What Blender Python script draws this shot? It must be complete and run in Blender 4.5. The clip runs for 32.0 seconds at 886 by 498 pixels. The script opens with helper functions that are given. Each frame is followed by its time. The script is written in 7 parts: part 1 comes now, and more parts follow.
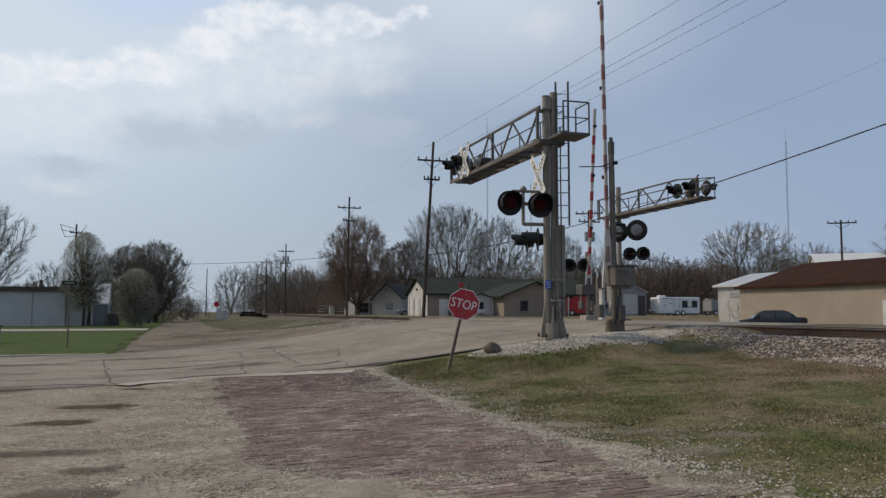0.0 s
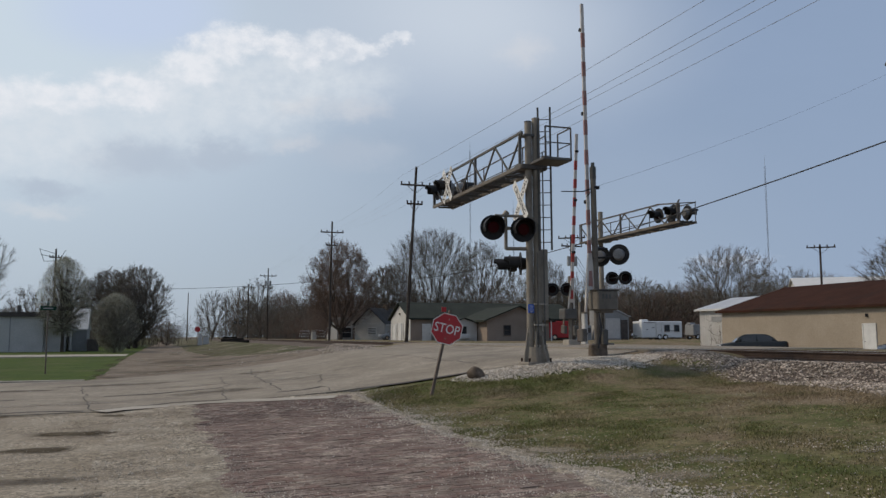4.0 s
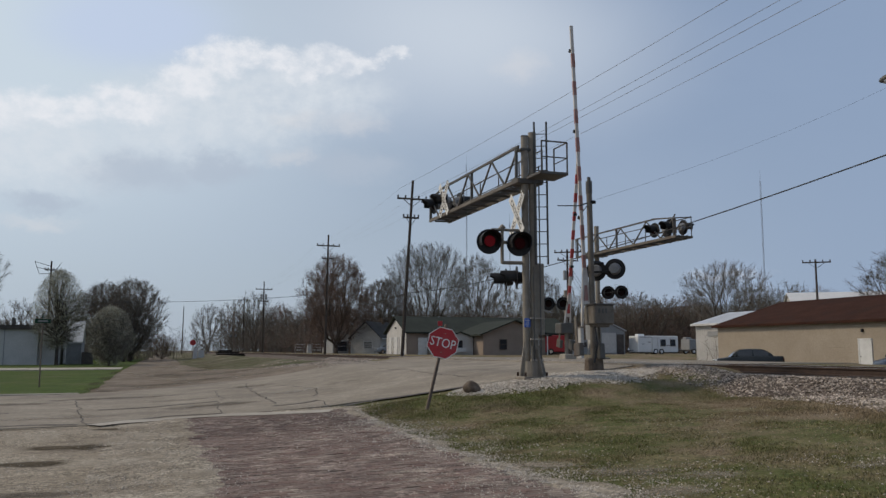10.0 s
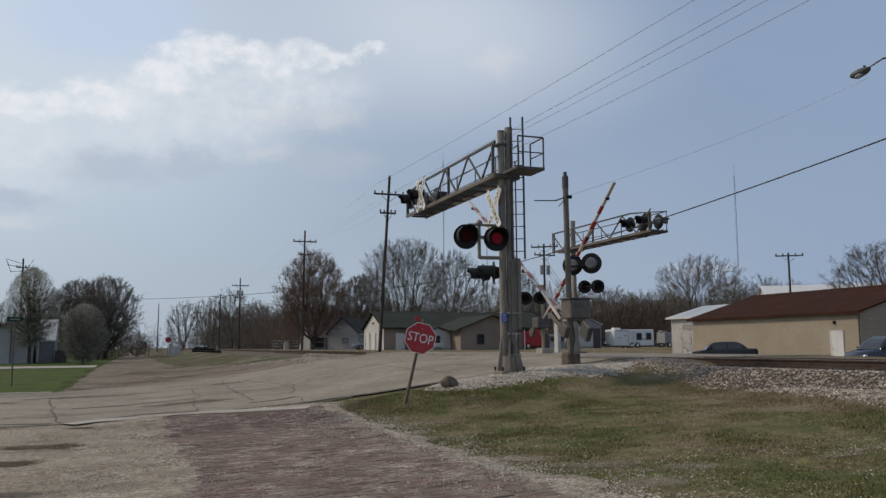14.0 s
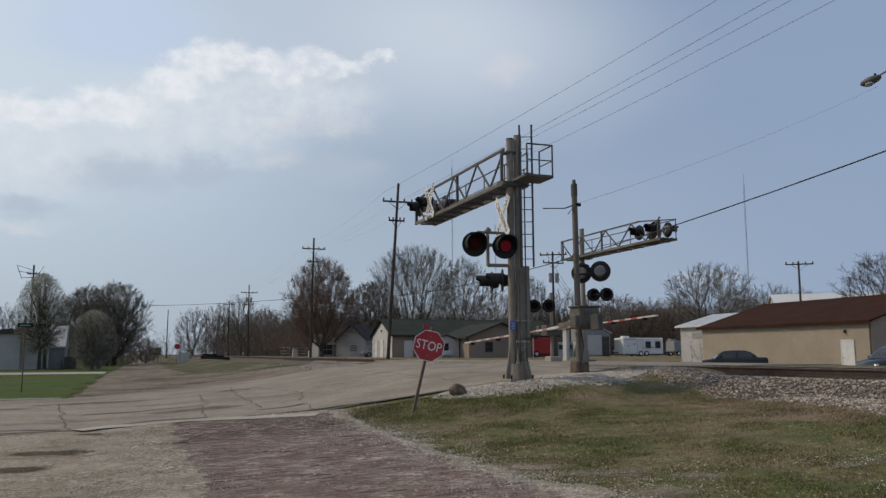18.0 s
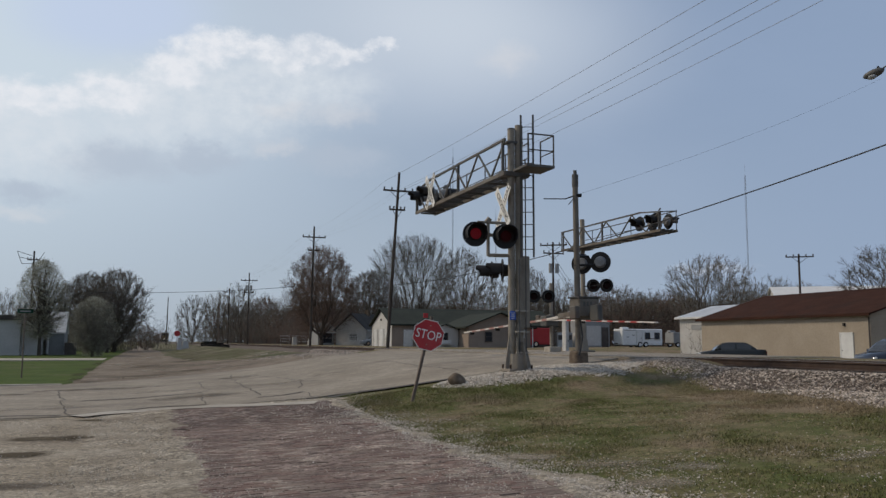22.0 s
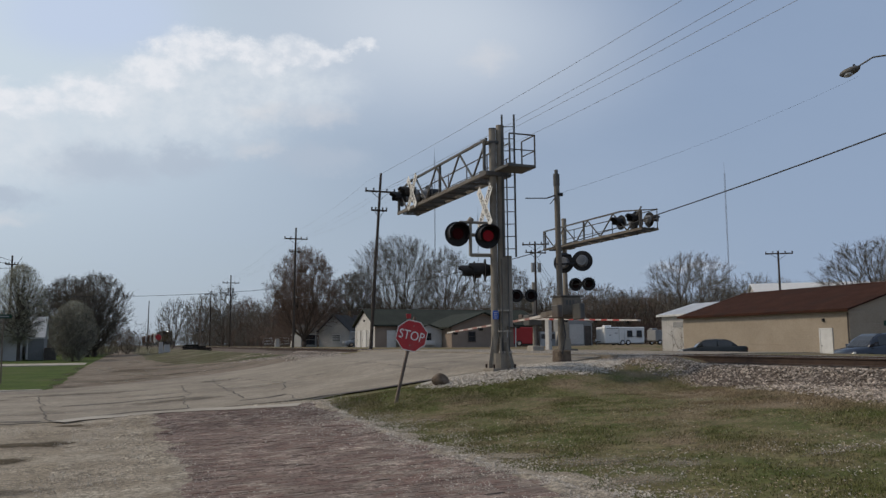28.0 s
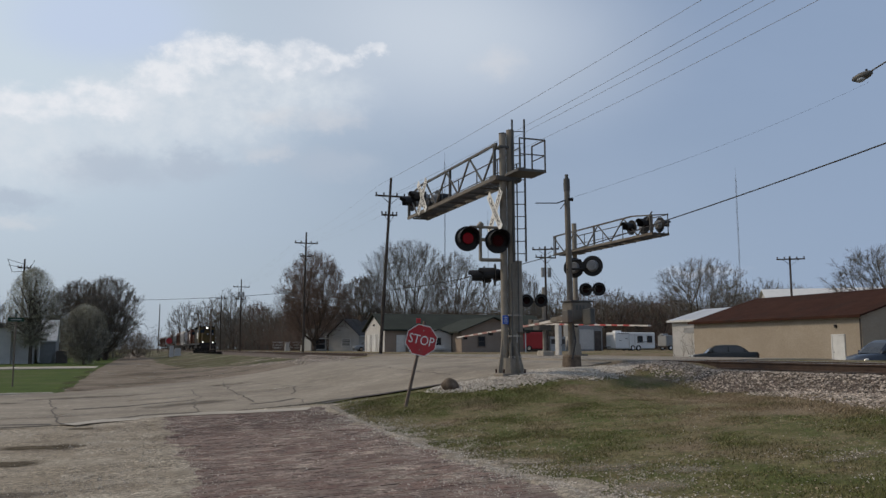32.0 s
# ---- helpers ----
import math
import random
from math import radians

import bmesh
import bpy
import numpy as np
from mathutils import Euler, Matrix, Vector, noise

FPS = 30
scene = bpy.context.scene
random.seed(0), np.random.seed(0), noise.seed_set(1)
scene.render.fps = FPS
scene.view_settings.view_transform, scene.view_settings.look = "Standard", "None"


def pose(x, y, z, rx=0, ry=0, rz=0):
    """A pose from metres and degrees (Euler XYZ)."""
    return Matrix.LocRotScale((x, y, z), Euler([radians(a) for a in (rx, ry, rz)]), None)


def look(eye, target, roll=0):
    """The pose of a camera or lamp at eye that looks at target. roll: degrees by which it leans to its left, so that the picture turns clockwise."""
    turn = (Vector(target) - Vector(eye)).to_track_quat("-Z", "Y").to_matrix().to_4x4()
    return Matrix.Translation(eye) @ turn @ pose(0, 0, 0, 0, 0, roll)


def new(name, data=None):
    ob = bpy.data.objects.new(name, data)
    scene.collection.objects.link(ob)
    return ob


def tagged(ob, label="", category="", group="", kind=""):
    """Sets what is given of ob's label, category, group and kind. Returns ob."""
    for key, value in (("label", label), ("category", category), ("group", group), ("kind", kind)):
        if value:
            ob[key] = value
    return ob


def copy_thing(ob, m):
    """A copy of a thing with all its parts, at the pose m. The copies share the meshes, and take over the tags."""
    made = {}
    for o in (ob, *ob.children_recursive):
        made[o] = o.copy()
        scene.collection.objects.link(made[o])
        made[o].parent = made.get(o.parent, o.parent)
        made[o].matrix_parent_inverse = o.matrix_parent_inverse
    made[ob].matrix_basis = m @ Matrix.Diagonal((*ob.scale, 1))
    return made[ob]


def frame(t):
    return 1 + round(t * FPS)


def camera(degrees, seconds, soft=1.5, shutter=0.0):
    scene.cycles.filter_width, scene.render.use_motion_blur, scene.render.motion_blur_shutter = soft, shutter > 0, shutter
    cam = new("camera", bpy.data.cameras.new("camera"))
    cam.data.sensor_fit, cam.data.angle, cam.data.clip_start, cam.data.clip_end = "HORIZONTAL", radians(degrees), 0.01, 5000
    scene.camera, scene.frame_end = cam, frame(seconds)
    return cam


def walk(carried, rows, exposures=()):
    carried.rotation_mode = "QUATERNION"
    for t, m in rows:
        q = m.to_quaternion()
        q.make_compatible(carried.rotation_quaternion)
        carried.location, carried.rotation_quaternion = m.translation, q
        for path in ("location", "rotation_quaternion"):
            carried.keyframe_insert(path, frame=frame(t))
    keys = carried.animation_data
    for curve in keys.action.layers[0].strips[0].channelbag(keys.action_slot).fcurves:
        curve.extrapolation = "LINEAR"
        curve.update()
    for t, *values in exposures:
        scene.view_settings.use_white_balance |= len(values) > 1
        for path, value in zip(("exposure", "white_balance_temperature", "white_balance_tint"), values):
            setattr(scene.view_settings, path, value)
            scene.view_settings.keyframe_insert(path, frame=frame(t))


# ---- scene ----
# One handheld stand beside a brick street; the track runs along +y at x = 14.5, the road crosses it along x.
EYE = (0.0, 0.0, 1.6)
cam = camera(56.0, 32.0, soft=1.42)
# (seconds, yaw to the right, pitch, roll)
TURNS = (
    (0, 17.80, 4.31, 0.00), (0.5, 17.78, 4.54, 0.08), (1, 18.09, 4.95, 0.03), (1.5, 18.35, 5.13, -0.12),
    (2, 18.54, 5.30, -0.05), (2.5, 18.72, 5.53, 0.12), (3, 18.70, 5.71, 0.22), (3.5, 18.86, 5.84, -0.01),
    (5.5, 19.13, 6.30, -0.21), (6, 19.15, 6.34, -0.13), (6.5, 19.19, 6.61, 0.03), (7, 19.30, 6.70, -0.03),
    (7.5, 19.40, 6.38, -0.30), (8, 19.50, 6.56, -0.31), (8.5, 19.33, 6.98, -0.08), (9, 19.23, 7.10, 0.03),
    (9.5, 19.10, 7.15, 0.03), (10, 19.24, 6.94, 0.01), (10.5, 19.56, 6.63, -0.06), (11, 19.85, 6.64, -0.05),
    (11.5, 20.50, 6.97, -0.30), (12, 21.43, 6.98, -0.50), (12.5, 21.74, 7.00, -0.22), (13, 21.51, 7.08, -0.43),
    (13.5, 20.75, 6.72, -0.53), (15.5, 21.20, 6.57, -0.15), (16, 20.84, 6.86, -0.31), (16.5, 20.39, 6.62, -0.25),
    (17, 20.29, 6.48, -0.23), (17.5, 20.27, 6.52, -0.19), (18, 20.23, 7.13, -0.24), (18.5, 20.12, 7.62, -0.28),
    (19, 20.29, 7.60, -0.37), (19.5, 21.14, 6.77, -0.49), (20, 21.25, 5.40, -0.30), (20.5, 20.45, 5.22, 0.20),
    (21, 19.80, 5.62, 0.23), (21.5, 19.80, 6.06, 0.20), (22, 20.21, 6.41, 0.26), (22.5, 20.46, 6.43, 0.23),
    (23, 20.50, 6.63, 0.26), (23.5, 20.58, 6.70, 0.09), (24, 20.68, 6.75, 0.06), (24.5, 20.60, 6.68, 0.02),
    (25, 20.23, 6.36, -0.07), (25.5, 20.33, 6.16, -0.16), (26, 21.01, 6.20, -0.48), (26.5, 21.60, 6.20, -0.54),
    (28.5, 21.17, 6.63, -0.30), (29, 20.58, 6.80, -0.31), (29.5, 20.29, 6.62, -0.31), (30, 20.39, 6.52, -0.23),
    (30.5, 20.42, 6.64, -0.22), (31, 20.44, 6.77, -0.10), (31.5, 20.57, 6.80, -0.11), (32, 20.74, 6.75, -0.22),
)
walk(cam, [(t, pose(*EYE, 90 + p, 0, -y) @ pose(0, 0, 0, 0, 0, r)) for t, y, p, r in TURNS],
     exposures=((0, 0.05), (1.5, 0.04), (3, 0.0), (6, -0.03), (32, -0.03)))

# ---- world, sun, exposure ----
SUN_AZ, SUN_EL = -62.0, 43.0          # degrees to the right of +y, degrees above the horizon
scene.view_settings.exposure = 0.0


def make_world():
    world = bpy.data.worlds.new("sky")
    scene.world = world
    world.use_nodes = True
    nt = world.node_tree
    nt.nodes.clear()
    N, L = nt.nodes.new, nt.links.new

    def math_node(op, a, b=None, c=None):
        n = N("ShaderNodeMath")
        n.operation = op
        for i, v in enumerate((a, b, c)):
            if v is None:
                continue
            if isinstance(v, (int, float)):
                n.inputs[i].default_value = v
            else:
                L(v, n.inputs[i])
        return n.outputs[0]

    sky = N("ShaderNodeTexSky")
    sky.sky_type = "NISHITA"
    sky.sun_disc = False
    sky.sun_elevation, sky.sun_rotation = radians(SUN_EL), radians(SUN_AZ)
    sky.air_density, sky.dust_density, sky.ozone_density = 1.0, 2.0, 1.5
    tc = N("ShaderNodeTexCoord")
    sep = N("ShaderNodeSeparateXYZ")
    L(tc.outputs["Generated"], sep.inputs[0])
    x, y, z = sep.outputs
    az = math_node("MULTIPLY", math_node("ARCTAN2", x, y), 57.2958)      # degrees right of +y
    el = math_node("MULTIPLY", math_node("ARCSINE", z), 57.2958)
    # wisps: noise stretched along the horizon
    comb = N("ShaderNodeCombineXYZ")
    L(math_node("MULTIPLY", az, 0.07), comb.inputs[0])
    L(math_node("MULTIPLY", el, 0.13), comb.inputs[1])
    big = N("ShaderNodeTexNoise")
    big.inputs["Scale"].default_value, big.inputs["Detail"].default_value = 1.0, 7.0
    big.inputs["Roughness"].default_value, big.inputs["Distortion"].default_value = 0.62, 0.35
    L(comb.outputs[0], big.inputs["Vector"])

    def rough_noise(scale, detail, rough):
        """A noise over azimuth and elevation, in degrees."""
        n = N("ShaderNodeTexNoise")
        n.inputs["Scale"].default_value, n.inputs["Detail"].default_value, n.inputs["Roughness"].default_value = scale, detail, rough
        v = N("ShaderNodeCombineXYZ")
        L(az, v.inputs[0])
        L(math_node("MULTIPLY", el, 1.35), v.inputs[1])
        L(v.outputs[0], n.inputs["Vector"])
        sp = N("ShaderNodeSeparateColor")
        L(n.outputs["Color"], sp.inputs[0])
        return sp.outputs[0], sp.outputs[1]

    w1, w2, w3 = rough_noise(0.30, 3.0, 0.5), rough_noise(1.0, 4.0, 0.6), rough_noise(3.2, 4.0, 0.65)

    def warped(base, k):
        """Directions pushed about at three scales, so that outlines billow."""
        out = base
        for (w, amount) in ((w1, 3.2), (w2, 1.7), (w3, 0.75)):
            out = math_node("ADD", out, math_node("MULTIPLY", math_node("SUBTRACT", w[k], 0.5), amount * (1.0 if k == 0 else 0.62)))
        return out

    az_w, el_w = warped(az, 0), warped(el, 1)

    def bank(a0, e0, wa, we, lean=0.0, rough=True):
        """A cloud round a direction: one at its middle, zero at its rim."""
        a_in, e_in = (az_w, el_w) if rough else (az, el)
        da = math_node("DIVIDE", math_node("SUBTRACT", a_in, a0), wa)
        e_mid = math_node("ADD", math_node("MULTIPLY", math_node("SUBTRACT", a_in, a0), lean), e0)
        de = math_node("DIVIDE", math_node("SUBTRACT", e_in, e_mid), we)
        rr = math_node("ADD", math_node("MULTIPLY", da, da), math_node("MULTIPLY", de, de))
        return math_node("SUBTRACT", 1.0, math_node("SQRT", rr))

    def most(items):
        out = items[0]
        for b in items[1:]:
            out = math_node("MAXIMUM", out, b)
        return out

    def smooth(value, lo, hi, top):
        r = N("ShaderNodeMapRange")
        r.interpolation_type = "SMOOTHSTEP"
        r.inputs["From Min"].default_value, r.inputs["From Max"].default_value, r.inputs["To Max"].default_value = lo, hi, top
        L(value, r.inputs["Value"])
        return r.outputs[0]

    # heaped heads with crisp rims, the body of the bank under them, its grey underside, warm torn shreds
    heads = most([bank(*b) for b in ((5.2, 19.7, 3.1, 1.25), (3.2, 18.9, 1.9, 1.5), (7.6, 19.4, 1.8, 1.0), (11.2, 19.7, 3.0, 1.15), (13.4, 19.4, 1.9, 0.95), (9.4, 18.9, 1.8, 1.2),
                                     (15.6, 20.1, 1.5, 0.6), (1.6, 17.4, 2.6, 1.5), (-1.8, 15.8, 3.8, 1.3), (-6.2, 14.9, 3.6, 1.3), (-12.0, 14.2, 5.0, 1.6), (-19.0, 15.5, 5.0, 2.0))])
    body = most([bank(*b) for b in ((4.0, 15.8, 13.0, 4.4, 0.22), (-9.0, 12.6, 13.0, 3.8), (9.5, 17.3, 8.0, 3.0), (-26.0, 12.0, 16.0, 5.5), (-75.0, 30.0, 60.0, 24.0))])
    lift = bank(20.5, 21.5, 15.0, 7.0, -0.10, False)
    clear_gap = bank(-2.0, 20.6, 8.5, 3.6, 0.1, False)
    under = most([bank(*b) for b in ((-1.2, 11.4, 5.5, 1.9), (3.5, 12.0, 4.5, 1.3), (-6.5, 9.2, 3.5, 0.9), (13.0, 12.6, 5.0, 1.5))])
    shreds = most([bank(*b) for b in ((12.9, 15.2, 3.0, 0.9), (9.2, 15.6, 2.6, 0.8), (8.7, 13.0, 2.0, 0.85), (24.8, 19.3, 2.3, 1.3), (-7.0, 8.0, 3.0, 0.6), (38.0, 4.9, 3.0, 0.35))])
    veil = N("ShaderNodeMapRange")
    veil.inputs["From Min"].default_value, veil.inputs["From Max"].default_value = 0.35, 0.75
    veil.inputs["To Min"].default_value, veil.inputs["To Max"].default_value = 0.62, 0.88
    L(big.outputs["Fac"], veil.inputs["Value"])
    # high thin veil, then the banks over it
    m1 = N("ShaderNodeMix")
    m1.data_type = "RGBA"
    L(veil.outputs[0], m1.inputs["Factor"])
    L(sky.outputs[0], m1.inputs["A"])
    m1.inputs["B"].default_value = (3.75, 4.75, 6.6, 1)
    # broad milky glow round the cloud bank
    soft = N("ShaderNodeMapRange")
    soft.interpolation_type = "SMOOTHSTEP"
    soft.inputs["From Min"].default_value, soft.inputs["From Max"].default_value = 0.0, 0.9
    soft.inputs["To Max"].default_value = 0.85
    L(math_node("MAXIMUM", bank(-12.0, 17.5, 42.0, 20.0, 0.08, False), bank(-75.0, 30.0, 70.0, 40.0, 0.0, False)), soft.inputs["Value"])
    # pale haze towards the horizon
    haze = N("ShaderNodeMapRange")
    haze.interpolation_type = "SMOOTHSTEP"
    haze.inputs["From Min"].default_value, haze.inputs["From Max"].default_value = 22.0, -2.0
    haze.inputs["To Max"].default_value = 0.55
    L(el, haze.inputs["Value"])
    m0 = N("ShaderNodeMix")
    m0.data_type = "RGBA"
    L(haze.outputs[0], m0.inputs["Factor"])
    L(m1.outputs["Result"], m0.inputs["A"])
    m0.inputs["B"].default_value = (5.85, 6.75, 7.45, 1)
    m3 = N("ShaderNodeMix")
    m3.data_type = "RGBA"
    L(soft.outputs[0], m3.inputs["Factor"])
    # clearer, deeper blue away from the sun
    clear = N("ShaderNodeMapRange")
    clear.interpolation_type = "SMOOTHSTEP"
    clear.inputs["From Min"].default_value, clear.inputs["From Max"].default_value = 14.0, 50.0
    clear.inputs["To Max"].default_value = 0.75
    L(az, clear.inputs["Value"])
    m4 = N("ShaderNodeMix")
    m4.data_type = "RGBA"
    L(clear.outputs[0], m4.inputs["Factor"])
    L(m0.outputs["Result"], m4.inputs["A"])
    m4.inputs["B"].default_value = (3.15, 4.2, 6.05, 1)
    L(m4.outputs["Result"], m3.inputs["A"])
    m3.inputs["B"].default_value = (7.5, 8.6, 9.5, 1)
    def over(under_colour, fac, colour):
        m = N("ShaderNodeMix")
        m.data_type = "RGBA"
        L(fac, m.inputs["Factor"])
        L(under_colour, m.inputs["A"])
        m.inputs["B"].default_value = (*colour, 1)
        return m.outputs["Result"]

    def torn(fac, noise_out, least):
        """Thin a cloud unevenly."""
        k = N("ShaderNodeMapRange")
        k.inputs["From Min"].default_value, k.inputs["From Max"].default_value, k.inputs["To Min"].default_value = 0.36, 0.62, least
        L(noise_out, k.inputs["Value"])
        return math_node("MULTIPLY", fac, k.outputs[0])

    grain = rough_noise(0.75, 7.0, 0.6)
    col = over(m3.outputs["Result"], smooth(lift, -0.35, 0.95, 0.95), (6.8, 7.6, 8.7))
    col = over(col, smooth(clear_gap, 0.0, 0.7, 0.75), (6.2, 7.3, 9.6))
    col = over(col, torn(smooth(body, -0.05, 0.75, 0.92), grain[0], 0.62), (7.9, 8.55, 9.3))
    col = over(col, smooth(under, 0.0, 0.8, 0.72), (5.2, 6.0, 7.2))
    col = over(col, smooth(shreds, -0.15, 1.0, 0.36), (8.6, 8.5, 8.7))
    col = over(col, torn(smooth(heads, -0.05, 0.55, 0.95), grain[1], 0.35), (9.5, 9.75, 10.3))
    bg = N("ShaderNodeBackground")
    bg.inputs["Strength"].default_value = 0.085
    L(col, bg.inputs["Color"])
    out = N("ShaderNodeOutputWorld")
    L(bg.outputs[0], out.inputs["Surface"])


make_world()
sun_data = bpy.data.lights.new("sun", "SUN")
sun_data.energy, sun_data.angle, sun_data.color = 2.08, radians(4.0), (1.0, 0.86, 0.685)
sun = new("sun", sun_data)
_s = Vector((math.sin(radians(SUN_AZ)) * math.cos(radians(SUN_EL)), math.cos(radians(SUN_AZ)) * math.cos(radians(SUN_EL)), math.sin(radians(SUN_EL))))
sun.matrix_world = look(_s * 60, (0, 0, 0))

# ---- materials ----


def surf(name, c1, c2, scale=3.0, rough=0.8, metal=0.0, bump=0.0, grain=60.0, c3=None, scale3=0.4, vary=0.0, spec=0.25, glow=None, grow=0.0, drift=None, world=False, speck=None, tint=None, soft=(0.35, 0.65)):
    """A surface of two colours by coarse noise, fine grain, an optional third stain colour and a fine relief."""
    m = bpy.data.materials.new(name)
    m.use_nodes = True
    nt = m.node_tree
    N, L = nt.nodes.new, nt.links.new
    b = nt.nodes["Principled BSDF"]
    tc = N("ShaderNodeTexCoord")
    geo_pos = N("ShaderNodeNewGeometry")
    space = geo_pos.outputs["Position"] if world else tc.outputs["Object"]

    def noise_tex(s, detail=4.0, r=0.55):
        n = N("ShaderNodeTexNoise")
        n.inputs["Scale"].default_value, n.inputs["Detail"].default_value, n.inputs["Roughness"].default_value = s, detail, r
        L(space, n.inputs["Vector"])
        return n.outputs["Fac"]

    def ramped(fac, lo, hi):
        r = N("ShaderNodeMapRange")
        r.inputs["From Min"].default_value, r.inputs["From Max"].default_value = lo, hi
        L(fac, r.inputs["Value"])
        return r.outputs[0]

    def mix(f, a, c, mode="MIX"):
        n = N("ShaderNodeMix")
        n.data_type, n.blend_type = "RGBA", mode
        for sock, v in (("Factor", f), ("A", a), ("B", c)):
            if isinstance(v, (int, float)):
                n.inputs[sock].default_value = v
            elif isinstance(v, tuple):
                n.inputs[sock].default_value = (*v, 1)
            else:
                L(v, n.inputs[sock])
        return n.outputs["Result"]

    coarse, fine = noise_tex(scale), noise_tex(grain, 2.0)
    col = mix(ramped(coarse, *soft), c1, c2)
    if c3:
        fac = noise_tex(scale3, 5.0, 0.65)
        if drift:
            # the third colour gains along x
            sp = N("ShaderNodeSeparateXYZ")
            L(space, sp.inputs[0])
            ma = N("ShaderNodeMath")
            ma.operation, ma.use_clamp = "MULTIPLY_ADD", True
            L(sp.outputs[0], ma.inputs[0])
            ma.inputs[1].default_value, ma.inputs[2].default_value = drift
            ad = N("ShaderNodeMath")
            ad.operation = "ADD"
            L(fac, ad.inputs[0])
            mn = N("ShaderNodeMath")
            mn.operation = "MINIMUM"
            L(ma.outputs[0], mn.inputs[0])
            mn.inputs[1].default_value = 0.13
            L(mn.outputs[0], ad.inputs[1])
            fac = ad.outputs[0]
        col = mix(ramped(fac, 0.5, 0.68), col, c3)
    col = mix(0.35, col, mix(ramped(fine, 0.3, 0.7), (0.35, 0.35, 0.35), (0.65, 0.65, 0.65)), "OVERLAY")
    if speck:
        # small stones: cells of lighter and darker tone, denser in some places
        for s_scale, s_lo, s_hi, s_mix in speck:
            vo = N("ShaderNodeTexVoronoi")
            vo.inputs["Scale"].default_value = s_scale
            L(space, vo.inputs["Vector"])
            bw = N("ShaderNodeSeparateColor")
            L(vo.outputs["Color"], bw.inputs[0])
            tone = N("ShaderNodeMapRange")
            tone.inputs["To Min"].default_value, tone.inputs["To Max"].default_value = s_lo, s_hi
            L(bw.outputs[0], tone.inputs["Value"])
            mu = N("ShaderNodeMath")
            mu.operation, mu.use_clamp = "MULTIPLY", True
            L(ramped(noise_tex(1.1, 3.0, 0.6), 0.3, 0.6), mu.inputs[0])
            mu.inputs[1].default_value = s_mix
            gr = N("ShaderNodeCombineColor")
            for k in range(3):
                L(tone.outputs[0], gr.inputs[k])
            col = mix(mu.outputs[0], col, gr.outputs[0], "MULTIPLY")
    if tint:
        # some pieces lean to another colour
        info_t = N("ShaderNodeObjectInfo")
        geo_t = N("ShaderNodeNewGeometry")
        ad_t = N("ShaderNodeMath")
        ad_t.operation = "MULTIPLY_ADD"
        L(info_t.outputs["Random"], ad_t.inputs[0])
        ad_t.inputs[1].default_value = 7.31
        L(geo_t.outputs["Random Per Island"], ad_t.inputs[2])
        fr_t = N("ShaderNodeMath")
        fr_t.operation = "FRACT"
        L(ad_t.outputs[0], fr_t.inputs[0])
        col = mix(ramped(fr_t.outputs[0], 0.45, 1.0), col, mix(0.6, col, tint))
    if vary:
        info = N("ShaderNodeObjectInfo")
        geo = N("ShaderNodeNewGeometry")
        add = N("ShaderNodeMath")
        add.operation = "ADD"
        L(info.outputs["Random"], add.inputs[0])
        L(geo.outputs["Random Per Island"], add.inputs[1])
        fr = N("ShaderNodeMath")
        fr.operation = "FRACT"
        L(add.outputs[0], fr.inputs[0])
        hsv = N("ShaderNodeHueSaturation")
        mr = N("ShaderNodeMapRange")
        mr.inputs["To Min"].default_value, mr.inputs["To Max"].default_value = 1 - vary, 1 + vary
        L(fr.outputs[0], mr.inputs["Value"])
        L(mr.outputs[0], hsv.inputs["Value"])
        L(col, hsv.inputs["Color"])
        col = hsv.outputs["Color"]
    L(col, b.inputs["Base Color"])
    rr = N("ShaderNodeMapRange")
    rr.inputs["To Min"].default_value, rr.inputs["To Max"].default_value = max(rough - 0.12, 0.03), min(rough + 0.1, 1)
    L(coarse, rr.inputs["Value"])
    L(rr.outputs[0], b.inputs["Roughness"])
    b.inputs["Metallic"].default_value = metal
    b.inputs["Specular IOR Level"].default_value = spec
    if bump:
        bp = N("ShaderNodeBump")
        bp.inputs["Strength"].default_value, bp.inputs["Distance"].default_value = min(bump, 1.0), 0.02
        L(fine, bp.inputs["Height"])
        L(bp.outputs[0], b.inputs["Normal"])
    if glow:
        b.inputs["Emission Color"].default_value = (*glow, 1)
        b.inputs["Emission Strength"].default_value = grow
    return m


M = {}
M["grass"] = surf("grass", (0.072, 0.084, 0.026), (0.138, 0.120, 0.060), 1.9, 0.95, bump=0.9, grain=38, c3=(0.185, 0.142, 0.092), scale3=0.5, spec=0.08, drift=(0.030, -0.24), world=True, speck=((26, 0.45, 1.6, 0.7), (9, 0.7, 1.35, 0.6)))
M["lawn"] = surf("lawn", (0.040, 0.066, 0.011), (0.066, 0.092, 0.018), 0.5, 0.95, bump=0.6, grain=30, c3=(0.085, 0.09, 0.035), scale3=0.22, spec=0.1, world=True, speck=((7, 0.6, 1.4, 0.7),))
M["asphalt"] = surf("asphalt", (0.218, 0.187, 0.147), (0.285, 0.249, 0.200), 0.55, 0.95, bump=0.3, grain=70, c3=(0.182, 0.157, 0.127), scale3=0.22, spec=0.12, world=True, speck=((14, 0.72, 1.28, 0.7), (3.5, 0.86, 1.14, 0.8)))
